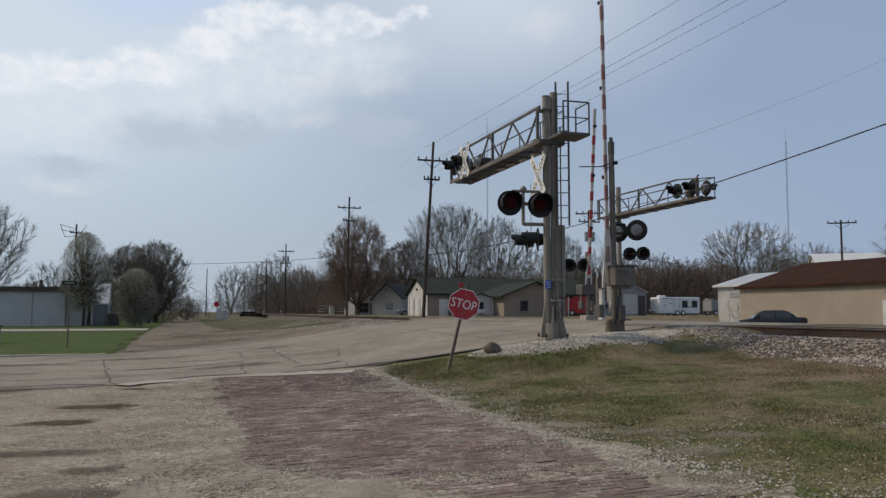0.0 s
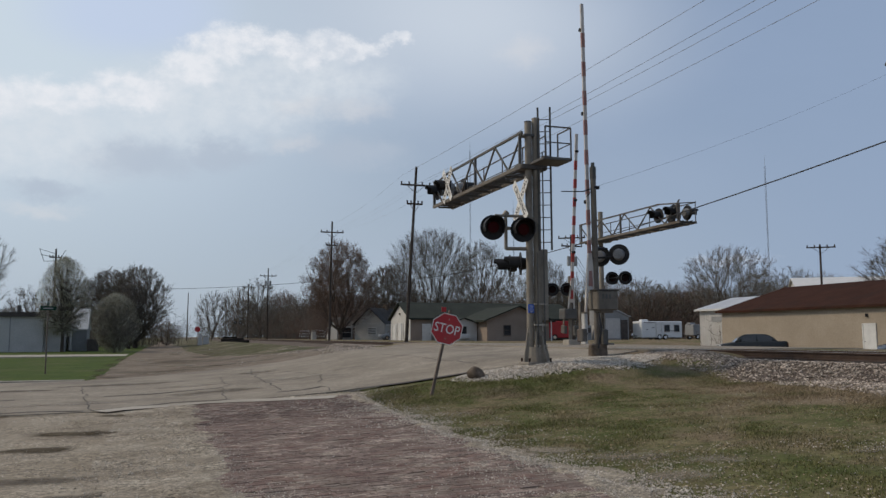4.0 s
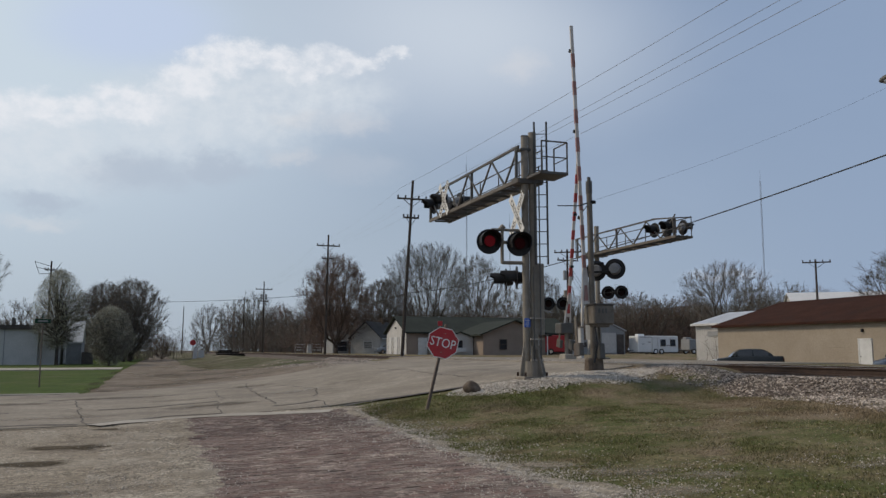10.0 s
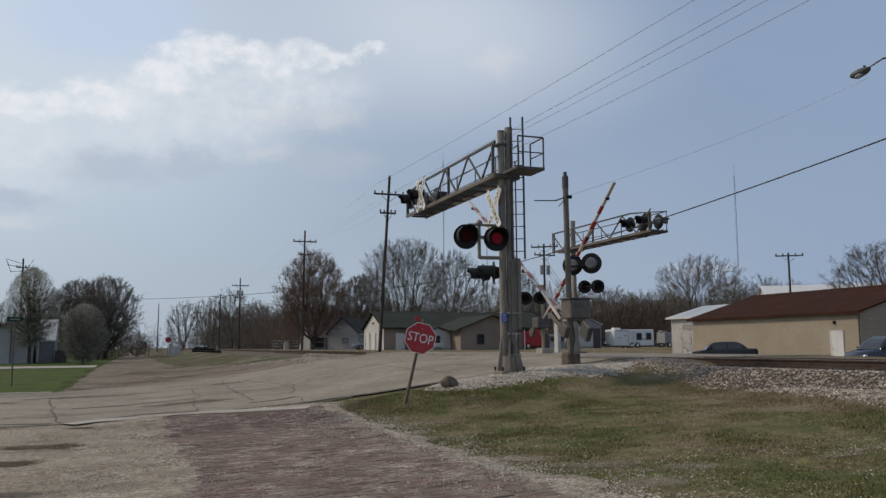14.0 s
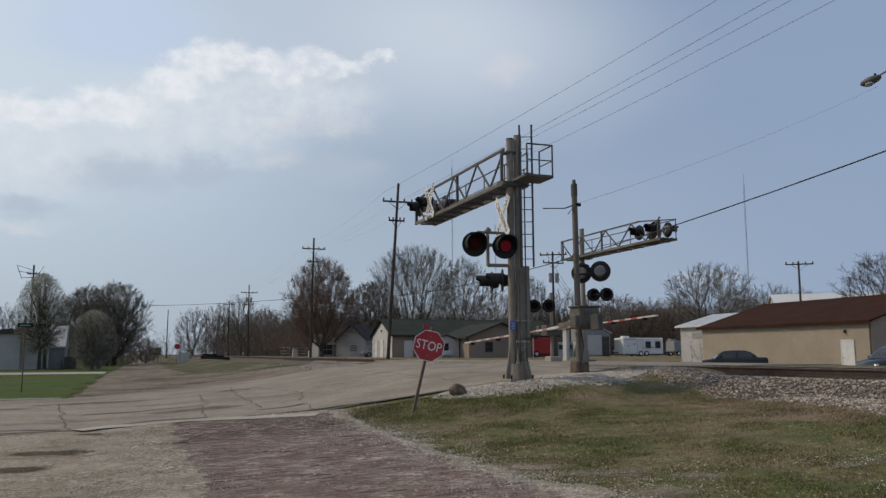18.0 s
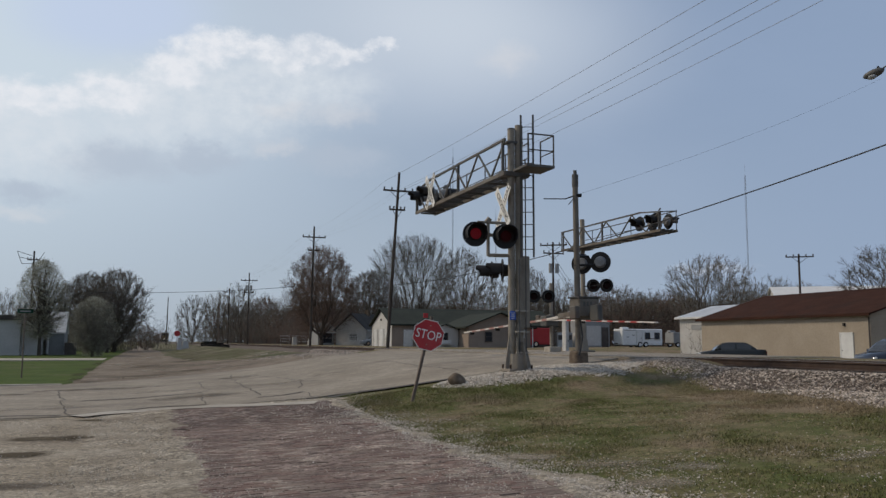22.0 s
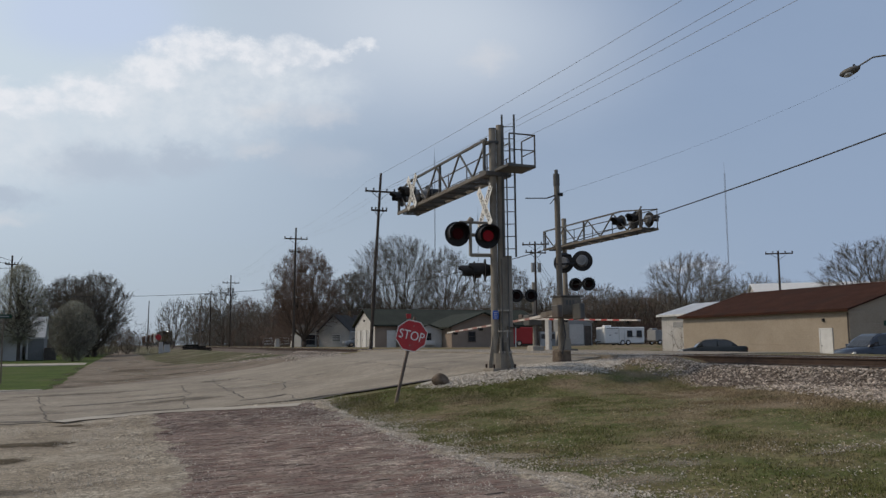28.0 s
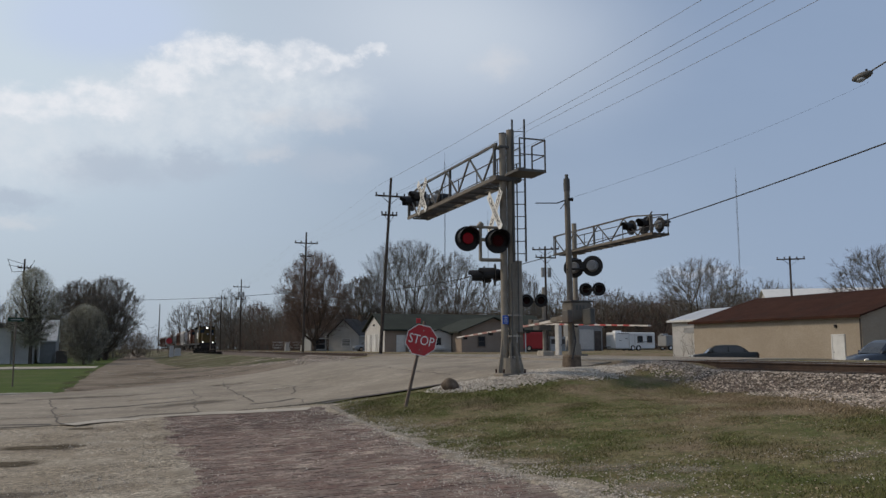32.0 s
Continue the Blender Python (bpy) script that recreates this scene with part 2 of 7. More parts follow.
M["concrete"] = surf("concrete", (0.31, 0.275, 0.225), (0.39, 0.35, 0.295), 1.3, 0.9, bump=0.3, grain=70, c3=(0.25, 0.225, 0.185), scale3=0.9, world=True)
M["gravel_lot"] = surf("gravel_lot", (0.245, 0.203, 0.148), (0.335, 0.288, 0.222), 0.7, 0.95, bump=1.0, grain=55, c3=(0.185, 0.150, 0.110), scale3=0.45, spec=0.15, world=True, speck=((34, 0.45, 1.5, 0.85), (13, 0.65, 1.35, 0.7)))
M["gravel_pale"] = surf("gravel_pale", (0.235, 0.198, 0.150), (0.335, 0.292, 0.230), 1.6, 0.95, bump=1.0, grain=55, c3=(0.19, 0.155, 0.113), scale3=0.9, spec=0.12, world=True, speck=((34, 0.4, 1.6, 0.95), (15, 0.6, 1.4, 0.85)))
M["dirt_street"] = surf("dirt_street", (0.130, 0.103, 0.077), (0.212, 0.172, 0.131), 0.5, 0.95, bump=0.6, grain=30, c3=(0.105, 0.084, 0.06), scale3=0.16, spec=0.15, world=True, speck=((9, 0.6, 1.4, 0.85), (2.4, 0.8, 1.2, 0.8)))
M["brick"] = surf("brick", (0.142, 0.106, 0.090), (0.205, 0.161, 0.136), 2.2, 0.95, bump=0.5, grain=70, c3=(0.27, 0.225, 0.184), scale3=1.6, vary=0.15, spec=0.12, world=True, tint=(0.165, 0.098, 0.080), speck=((40, 0.6, 1.6, 0.85), (13, 0.6, 1.4, 0.9), (4, 0.8, 1.25, 0.9)))
M["brick_joint"] = surf("brick_joint", (0.15, 0.116, 0.094), (0.225, 0.182, 0.147), 1.2, 0.95, bump=0.6, world=True)
M["ballast"] = surf("ballast", (0.075, 0.058, 0.047), (0.12, 0.095, 0.078), 2.0, 0.95, bump=1.0, grain=25)
M["stone"] = surf("stone", (0.26, 0.213, 0.172), (0.40, 0.342, 0.286), 5.0, 0.95, bump=0.4, vary=0.6)
M["stone_white"] = surf("stone_white", (0.36, 0.316, 0.262), (0.50, 0.452, 0.385), 5.0, 0.95, bump=0.4, vary=0.32)
M["rock"] = surf("rock", (0.085, 0.064, 0.048), (0.15, 0.118, 0.09), 6.0, 0.95, bump=0.8, grain=30)
M["rust"] = surf("rust", (0.045, 0.03, 0.024), (0.075, 0.05, 0.038), 4.0, 0.75, 0.3, bump=0.3)
M["rail_top"] = surf("rail_top", (0.35, 0.34, 0.33), (0.42, 0.40, 0.38), 4.0, 0.35, 0.9)
M["tie"] = surf("tie", (0.055, 0.042, 0.032), (0.085, 0.068, 0.055), 3.0, 0.95, bump=0.6)
M["galv"] = surf("galv", (0.215, 0.188, 0.153), (0.275, 0.243, 0.20), 1.5, 0.65, 0.15, bump=0.1, grain=40, c3=(0.155, 0.128, 0.102), scale3=0.9)
M["galv_worn"] = surf("galv_worn", (0.135, 0.120, 0.10), (0.185, 0.165, 0.14), 2.0, 0.7, 0.15, bump=0.15, grain=40, c3=(0.11, 0.085, 0.065), scale3=1.3)
M["galv_dark"] = surf("galv_dark", (0.085, 0.083, 0.078), (0.125, 0.12, 0.11), 2.0, 0.6, 0.3, c3=(0.11, 0.085, 0.07), scale3=1.2)
M["black_metal"] = surf("black_metal", (0.012, 0.012, 0.013), (0.022, 0.021, 0.021), 6.0, 0.55)
M["disc_back"] = surf("disc_back", (0.22, 0.22, 0.22), (0.29, 0.285, 0.28), 4.0, 0.55, 0.2)
M["lens_dark"] = surf("lens_dark", (0.010, 0.002, 0.002), (0.016, 0.003, 0.003), 8.0, 0.35, spec=0.1)
M["lens_dim"] = surf("lens_dim", (0.008, 0.0008, 0.0008), (0.012, 0.001, 0.001), 8.0, 0.5, spec=0.1, glow=(0.5, 0.0, 0.008), grow=0.010)
M["lens_lit"] = surf("lens_lit", (0.03, 0.001, 0.001), (0.04, 0.002, 0.002), 14.0, 0.5, spec=0.2, glow=(0.9, 0.012, 0.04), grow=0.045)
M["sign_red"] = surf("sign_red", (0.36, 0.028, 0.032), (0.42, 0.04, 0.042), 3.0, 0.45, bump=0.05, c3=(0.32, 0.05, 0.05), scale3=2.0)
M["sign_white"] = surf("sign_white", (0.62, 0.60, 0.56), (0.70, 0.68, 0.64), 6.0, 0.5)
M["sign_blue"] = surf("sign_blue", (0.03, 0.10, 0.42), (0.04, 0.12, 0.48), 4.0, 0.45)
M["sign_green"] = surf("sign_green", (0.012, 0.042, 0.026), (0.017, 0.052, 0.032), 4.0, 0.5)
M["gate_red"] = surf("gate_red", (0.32, 0.045, 0.042), (0.38, 0.06, 0.052), 3.0, 0.5, c3=(0.30, 0.10, 0.085), scale3=2.0)
M["gate_faded"] = surf("gate_faded", (0.26, 0.12, 0.105), (0.34, 0.19, 0.165), 3.0, 0.6, c3=(0.30, 0.25, 0.22), scale3=2.5)
M["gate_white"] = surf("gate_white", (0.48, 0.44, 0.40), (0.58, 0.55, 0.51), 2.0, 0.55, c3=(0.38, 0.31, 0.27), scale3=1.5)
M["post_wood"] = surf("post_wood", (0.052, 0.042, 0.036), (0.085, 0.07, 0.06), 2.5, 0.95, bump=0.5, grain=25, spec=0.1)
M["post_steel"] = surf("post_steel", (0.14, 0.11, 0.09), (0.19, 0.15, 0.12), 6.0, 0.7, 0.4)
M["insulator"] = surf("insulator", (0.08, 0.07, 0.07), (0.12, 0.11, 0.11), 6.0, 0.3)
M["wire"] = surf("wire", (0.03, 0.03, 0.032), (0.05, 0.05, 0.052), 6.0, 0.6)
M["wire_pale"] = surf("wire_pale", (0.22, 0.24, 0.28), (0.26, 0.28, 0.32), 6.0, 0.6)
M["siding_cream"] = surf("siding_cream", (0.315, 0.264, 0.204), (0.355, 0.30, 0.235), 0.6, 0.7, bump=0.05, grain=12)
M["siding_white"] = surf("siding_white", (0.43, 0.415, 0.39), (0.50, 0.485, 0.46), 0.8, 0.7, grain=10)
M["siding_tan"] = surf("siding_tan", (0.225, 0.178, 0.142), (0.265, 0.212, 0.172), 0.7, 0.8, grain=10)
M["metal_white"] = surf("metal_white", (0.42, 0.405, 0.385), (0.49, 0.475, 0.455), 0.6, 0.6, grain=8, c3=(0.45, 0.43, 0.40), scale3=0.4)
M["metal_grey"] = surf("metal_grey", (0.22, 0.222, 0.222), (0.27, 0.272, 0.272), 0.6, 0.55, grain=8)
M["roof_brown"] = surf("roof_brown", (0.038, 0.0185, 0.0135), (0.053, 0.026, 0.0185), 0.8, 0.97, bump=0.5, grain=14, c3=(0.034, 0.021, 0.017), scale3=0.3, spec=0.03)
M["roof_green"] = surf("roof_green", (0.030, 0.034, 0.028), (0.040, 0.045, 0.037), 0.8, 0.9, bump=0.3, grain=10, spec=0.12)
M["roof_grey"] = surf("roof_grey", (0.065, 0.063, 0.06), (0.09, 0.087, 0.083), 0.8, 0.95, bump=0.3, grain=10, spec=0.1)
M["roof_metal"] = surf("roof_metal", (0.38, 0.395, 0.41), (0.45, 0.465, 0.48), 0.6, 0.5, 0.2, grain=6)
M["trim_white"] = surf("trim_white", (0.52, 0.515, 0.50), (0.60, 0.595, 0.575), 2.0, 0.6)
M["trim_dark"] = surf("trim_dark", (0.06, 0.05, 0.045), (0.09, 0.075, 0.065), 2.0, 0.7)
M["glass"] = surf("glass", (0.02, 0.024, 0.03), (0.03, 0.035, 0.042), 1.0, 0.12, spec=0.25)
M["car_glass"] = surf("car_glass", (0.035, 0.038, 0.040), (0.05, 0.053, 0.055), 1.0, 0.08, 0.0, spec=0.6)
M["trailer_white"] = surf("trailer_white", (0.62, 0.62, 0.61), (0.70, 0.70, 0.69), 0.6, 0.5, grain=6)
M["box_red"] = surf("box_red", (0.34, 0.03, 0.03), (0.40, 0.04, 0.04), 0.7, 0.55)
M["tail_red"] = surf("tail_red", (0.06, 0.006, 0.006), (0.09, 0.01, 0.01), 5.0, 0.4, spec=0.15)
M["tyre"] = surf("tyre", (0.018, 0.018, 0.018), (0.03, 0.03, 0.03), 8.0, 0.85)
M["car_dark"] = surf("car_dark", (0.020, 0.023, 0.024), (0.027, 0.030, 0.031), 1.0, 0.2, 0.0, spec=0.3)
M["car_navy"] = surf("car_navy", (0.010, 0.014, 0.024), (0.014, 0.018, 0.030), 1.0, 0.16, 0.0, spec=0.7)
M["chrome"] = surf("chrome", (0.5, 0.5, 0.5), (0.6, 0.6, 0.6), 4.0, 0.2, 0.9)
M["lamp_clear"] = surf("lamp_clear", (0.5, 0.5, 0.48), (0.6, 0.6, 0.58), 5.0, 0.15)
M["bark"] = surf("bark", (0.060, 0.049, 0.041), (0.10, 0.083, 0.07), 2.0, 0.95, bump=0.7, grain=18, spec=0.08)
M["twig"] = surf("twig", (0.108, 0.096, 0.080), (0.160, 0.142, 0.119), 0.3, 0.95, spec=0.08)
M["twig_red"] = surf("twig_red", (0.115, 0.082, 0.067), (0.165, 0.122, 0.100), 0.3, 0.95, spec=0.08)
M["bud_green"] = surf("bud_green", (0.14, 0.135, 0.08), (0.20, 0.19, 0.12), 0.5, 0.9, vary=0.3, spec=0.1)
M["bud_brown"] = surf("bud_brown", (0.15, 0.10, 0.075), (0.21, 0.15, 0.115), 0.5, 0.9, vary=0.3, spec=0.1)
M["blossom"] = surf("blossom", (0.25, 0.235, 0.175), (0.42, 0.40, 0.31), 0.6, 0.9, vary=0.4, spec=0.1)
M["loco_orange"] = surf("loco_orange", (0.075, 0.028, 0.017), (0.10, 0.038, 0.022), 0.4, 0.6, c3=(0.05, 0.026, 0.02), scale3=0.3)
M["loco_yellow"] = surf("loco_yellow", (0.060, 0.040, 0.012), (0.085, 0.057, 0.016), 0.5, 0.6, c3=(0.06, 0.048, 0.025), scale3=0.6)
M["loco_dark"] = surf("loco_dark", (0.018, 0.017, 0.017), (0.03, 0.028, 0.026), 0.7, 0.75)
M["car_rust"] = surf("car_rust", (0.075, 0.034, 0.025), (0.11, 0.05, 0.036), 0.4, 0.8, c3=(0.06, 0.034, 0.028), scale3=0.3)
M["headlight"] = surf("headlight", (0.9, 0.9, 0.85), (0.9, 0.9, 0.85), 1.0, 0.2, glow=(1.0, 0.95, 0.86), grow=3.0)
M["bulb"] = surf("bulb", (0.30, 0.32, 0.34), (0.36, 0.38, 0.40), 5.0, 0.2)
M["tarp"] = surf("tarp", (0.014, 0.013, 0.012), (0.024, 0.022, 0.02), 1.5, 0.95, spec=0.1)
M["crack"] = surf("crack", (0.05, 0.045, 0.04), (0.085, 0.075, 0.065), 3.0, 0.95)

# ---- building blocks ----


def finish(bm, bevel=0.0):
    if bevel:
        bmesh.ops.bevel(bm, geom=list(bm.edges), offset=bevel, segments=1, affect="EDGES", clamp_overlap=True)
    return bm


def box(bm, c, s, rz=0.0, rx=0.0, ry=0.0, taper=1.0):
    """A box of size s at c; taper shrinks its top."""
    r = bmesh.ops.create_cube(bm, size=1.0)
    for v in r["verts"]:
        k = taper if v.co.z > 0 else 1.0
        v.co = Vector((v.co.x * s[0] * k, v.co.y * s[1] * k, v.co.z * s[2]))
    bmesh.ops.transform(bm, matrix=pose(*c, rx, ry, rz), verts=r["verts"])
    return r["verts"]


def bar(bm, a, b, r, n=8, r2=None):
    """A round bar from a to b."""
    a, b = Vector(a), Vector(b)
    d = b - a
    res = bmesh.ops.create_cone(bm, cap_ends=True, segments=n, radius1=r, radius2=r if r2 is None else r2, depth=d.length)
    bmesh.ops.transform(bm, matrix=Matrix.Translation((a + b) / 2) @ d.to_track_quat("Z", "Y").to_matrix().to_4x4(), verts=res["verts"])


def beam(bm, a, b, w, h):
    """A flat bar with a rectangular section from a to b."""
    a, b = Vector(a), Vector(b)
    d = b - a
    up = Vector((0, 0, 1)) if abs(d.normalized().z) < 0.98 else Vector((0, 1, 0))
    side = d.cross(up).normalized()
    up = side.cross(d).normalized()
    vs = []
    for p in (a, b):
        for i, j in ((-1, -1), (1, -1), (1, 1), (-1, 1)):
            vs.append(bm.verts.new(p + side * (i * w / 2) + up * (j * h / 2)))
    for f in ((3, 2, 1, 0), (4, 5, 6, 7), (0, 1, 5, 4), (1, 2, 6, 5), (2, 3, 7, 6), (3, 0, 4, 7)):
        bm.faces.new([vs[i] for i in f])


def prism(bm, poly, axis, lo, hi):
    """A polygon of two coordinates pushed along the third axis."""
    def co(p, h):
        return {"x": (h, p[0], p[1]), "y": (p[0], h, p[1]), "z": (p[0], p[1], h)}[axis]
    a = [bm.verts.new(co(p, lo)) for p in poly]
    b = [bm.verts.new(co(p, hi)) for p in poly]
    fs = [bm.faces.new(a), bm.faces.new(b)]
    for i in range(len(poly)):
        j = (i + 1) % len(poly)
        fs.append(bm.faces.new((a[i], a[j], b[j], b[i])))
    bmesh.ops.recalc_face_normals(bm, faces=fs)


def mesh_of(name, bm, material, smooth=False):
    me = bpy.data.meshes.new(name)
    bm.to_mesh(me)
    bm.free()
    me.materials.append(material)
    if smooth:
        for p in me.polygons:
            p.use_smooth = True
    return me


def part(name, bm, material, parent, label="", smooth=False):
    ob = new(name, mesh_of(name, bm, material, smooth))
    ob.parent = parent
    if label:
        tagged(ob, label)
    return ob


def boxes(*specs):
    bm = bmesh.new()
    for s in specs:
        box(bm, *s)
    return bm


def bars(*specs):
    bm = bmesh.new()
    for s in specs:
        bar(bm, *s)
    return bm


def beams(*specs):
    bm = bmesh.new()
    for s in specs:
        beam(bm, *s)
    return bm


def prisms(*specs):
    bm = bmesh.new()
    for s in specs:
        prism(bm, *s)
    return bm


def thing(name, x, y, z, label, category, rz=0.0, group=""):
    ob = new(name)
    ob.empty_display_size = 0.2
    ob.matrix_basis = pose(x, y, z, 0, 0, rz)
    return tagged(ob, label, category, group)


def sheet(name, verts, faces, material, smooth=False):
    me = bpy.data.meshes.new(name)
    me.from_pydata([tuple(v) for v in verts], [], [tuple(f) for f in faces])
    me.materials.append(material)
    me.update()
    if smooth:
        me.polygons.foreach_set("use_smooth", [True] * len(me.polygons))
    return me


# ---- ground ----
ROAD_X = (-400, -6, 0, 4, 5.6, 9, 11.4, 12.6, 13.2, 16, 20, 32, 46, 60, 400)
ROAD_Z = (0.0, 0.0, 0.08, 0.29, 0.46, 0.93, 1.05, 1.17, 1.2, 1.2, 1.19, 1.12, 1.1, 1.1, 1.1)
LOW_X = (-400, 0, 4.4, 6, 8, 11, 12, 13, 17, 20, 32, 46, 400)
LOW_Z = (0.0, 0.0, 0.16, 0.28, 0.42, 0.62, 0.72, 0.80, 0.85, 0.95, 1.0, 1.0, 1.0)


def gz(x, y):
    w = min(max((y - 15.0) / 3.3, 0.0), 1.0)
    w = w * w * (3 - 2 * w)
    z = np.interp(x, ROAD_X, ROAD_Z) * w + np.interp(x, LOW_X, LOW_Z) * (1 - w)
    # the yards beyond the track lie lower
    if x > 20 and y < 82:
        a, b = min((x - 20) / 9, 1.0), min(max((82 - y) / 22, 0.0), 1.0)
        z -= 0.88 * a * a * (3 - 2 * a) * b * b * (3 - 2 * b)
    # shallow ditch line along the track beyond the crossing
    if y > 45 and 9.5 < x < 19.5:
        a, b = min((y - 45) / 3, 1.0), min(x - 9.5, 19.5 - x, 2.0) / 2.0
        z -= 0.42 * a * b * b * (3 - 2 * b)
    # low ground between the road's shoulder and the track
    if 9.7 < x < 13.5 and 12.0 < y < 18.8:
        a, b = 1 - ((x - 11.4) / 1.9) ** 2, math.sin(math.pi * (y - 12.0) / 6.8)
        z -= 0.13 * max(0.0, a) * b ** 1.5
    if 4.6 < x < 11 and -4 < y < 17:
        z += 0.02 * noise.noise((x * 0.5, y * 0.5, 3.0))
    return float(z)


def spaced(*runs):
    out = []
    for a, b, step in runs:
        n = max(1, round((b - a) / step))
        out += [a + (b - a) * i / n for i in range(n)]
    return out + [runs[-1][1]]


def terrain(name, xs, ys, material, lift=0.0, inside=None):
    """A grid over the ground's shape, raised by lift, of the cells that are inside."""
    nx = len(xs)
    verts = [(x, y, gz(x, y) + (lift(x, y) if callable(lift) else lift)) for y in ys for x in xs]
    faces = []
    for j in range(len(ys) - 1):
        for i in range(nx - 1):
            if inside is None or inside((xs[i] + xs[i + 1]) / 2, (ys[j] + ys[j + 1]) / 2):
                a = j * nx + i
                faces.append((a, a + 1, a + nx + 1, a + nx))
    return sheet(name, verts, faces, material, True)


def strip(name, lines, material, lift, steps=24):
    """A paved sheet between a near and a far edge, each a run of (x, y); it follows the ground and has a thick rim."""
    near, far = lines
    x0, x1 = near[0][0], near[-1][0]
    xs = sorted(set([x0 + (x1 - x0) * i / 90 for i in range(91)] + [p[0] for p in near] + [p[0] for p in far] + list(ROAD_X)))
    xs = [x for x in xs if x0 <= x <= x1]
    verts, faces = [], []
    for x in xs:
        a = np.interp(x, [p[0] for p in near], [p[1] for p in near])
        b = np.interp(x, [p[0] for p in far], [p[1] for p in far])
        for k in range(steps + 1):
            y = a + (b - a) * k / steps
            verts.append((x, y, gz(x, y) + lift))
    n = steps + 1
    for i in range(len(xs) - 1):
        for k in range(steps):
            a = i * n + k
            faces.append((a, a + n, a + n + 1, a + 1))
    base = len(verts)
    for i in range(len(xs)):
        for k in (0, steps):
            v = verts[i * n + k]
            verts.append((v[0], v[1], v[2] - 0.25))
    for i in range(len(xs) - 1):
        faces.append((i * n, base + 2 * i, base + 2 * i + 2, (i + 1) * n))
        faces.append((i * n + steps, (i + 1) * n + steps, base + 2 * i + 3, base + 2 * i + 1))
    return sheet(name, verts, faces, material, False)


def band(name, ys, left, right, n, material, lift):
    """A sheet over the ground between two edges x = left(y) and x = right(y)."""
    verts, faces = [], []
    for y in ys:
        a, b = left(y), right(y)
        for i in range(n + 1):
            x = a + (b - a) * i / n
            verts.append((x, y, gz(x, y) + lift))
    for j in range(len(ys) - 1):
        for i in range(n):
            k = j * (n + 1) + i
            faces.append((k, k + 1, k + n + 2, k + n + 1))
    return sheet(name, verts, faces, material, True)


def wavy(y, seed, amount, f=0.5):
    return amount * (noise.noise((y * f, seed, 0)) + 0.5 * noise.noise((y * f * 3.1, seed, 5)))


ground = tagged(new("ground", terrain("ground", spaced((-1500, -100, 200), (-100, -20, 8), (-20, -2, 1), (-2, 22, 0.4), (22, 60, 2), (60, 200, 14), (200, 1500, 200)),
                                      spaced((-300, -20, 40), (-20, 3, 2), (3, 24, 0.4), (24, 60, 1.5), (60, 200, 10), (200, 3000, 200)), M["grass"])),
                "patchy spring grass, half green and half dry, sloping up to a rail bed", "ground", kind="structure")
road = tagged(new("road", strip("road", ([(-120, 18.3), (-1, 18.6), (4.6, 19.6), (6.5, 19.3), (9, 19.15), (13.2, 20.3), (16, 20.3), (110, 20.3)],
                                         [(-120, 32.2), (-2.3, 32.2), (-1.0, 33.4), (0.86, 35.2), (3.4, 37.4), (6, 39), (10, 41), (14, 45), (18, 45), (26, 38), (40, 33), (110, 32)]), M["asphalt"], 0.03)),
              "worn grey-tan asphalt road climbing to a level crossing", "road", kind="structure")


def patch(name, x, y, rx, ry, material, lift=0.008, seed=0, rings=4, rough=0.3):
    """A flat stain or spill with an uneven outline that follows the ground."""
    n = 28
    verts, faces = [(x, y, gz(x, y) + lift)], []
    for k in range(1, rings + 1):
        for i in range(n):
            a = 2 * math.pi * i / n
            w = 1 + rough * noise.noise((math.cos(a) * 1.6 + seed, math.sin(a) * 1.6, seed * 0.7)) * k / rings
            px, py = x + rx * w * math.cos(a) * k / rings, y + ry * w * math.sin(a) * k / rings
            verts.append((px, py, gz(px, py) + lift))
    for i in range(n):
        faces.append((0, 1 + i, 1 + (i + 1) % n))
        for k in range(rings - 1):
            a, b = 1 + k * n + i, 1 + k * n + (i + 1) % n
            faces.append((a, a + n, b + n, b))
    return sheet(name, verts, faces, material)


def ribbon(name, pts, width, material, lift, wobble=0.03):
    """A narrow strip along a line of (x, y) over the ground."""
    dense = []
    for (x0, y0), (x1, y1) in zip(pts, pts[1:]):
        n = max(2, int(math.hypot(x1 - x0, y1 - y0) / 0.35))
        dense += [(x0 + (x1 - x0) * i / n, y0 + (y1 - y0) * i / n) for i in range(n)]
    dense.append(pts[-1])
    verts, faces = [], []
    for i, (x, y) in enumerate(dense):
        ax, ay = dense[max(i - 1, 0)]
        bx, by = dense[min(i + 1, len(dense) - 1)]
        d = math.hypot(bx - ax, by - ay) or 1
        nx, ny = -(by - ay) / d, (bx - ax) / d
        w = width / 2 * (1 + 0.5 * noise.noise((i * 0.7, width * 9, 1.0)))
        o = wobble * noise.noise((i * 0.35, 5.0, width * 7))
        for s in (-1, 1):
            px, py = x + nx * (s * w + o), y + ny * (s * w + o)
            verts.append((px, py, gz(px, py) + lift))
    for i in range(len(dense) - 1):
        faces.append((2 * i, 2 * i + 1, 2 * i + 3, 2 * i + 2))
    return sheet(name, verts, faces, material)


def brick_edge(y):
    """The west edge of the brick street, where gravel has drifted over it."""
    return 0.62 + wavy(y, 2.0, 0.28, 0.9) + max(0.0, min(8.4 - y, 2.2)) * 0.8


def grass_edge(y):
    return 4.15 + wavy(y, 6.0, 0.22, 0.7) + 0.15 * math.exp(-((y - 14.2) / 2.0) ** 2)


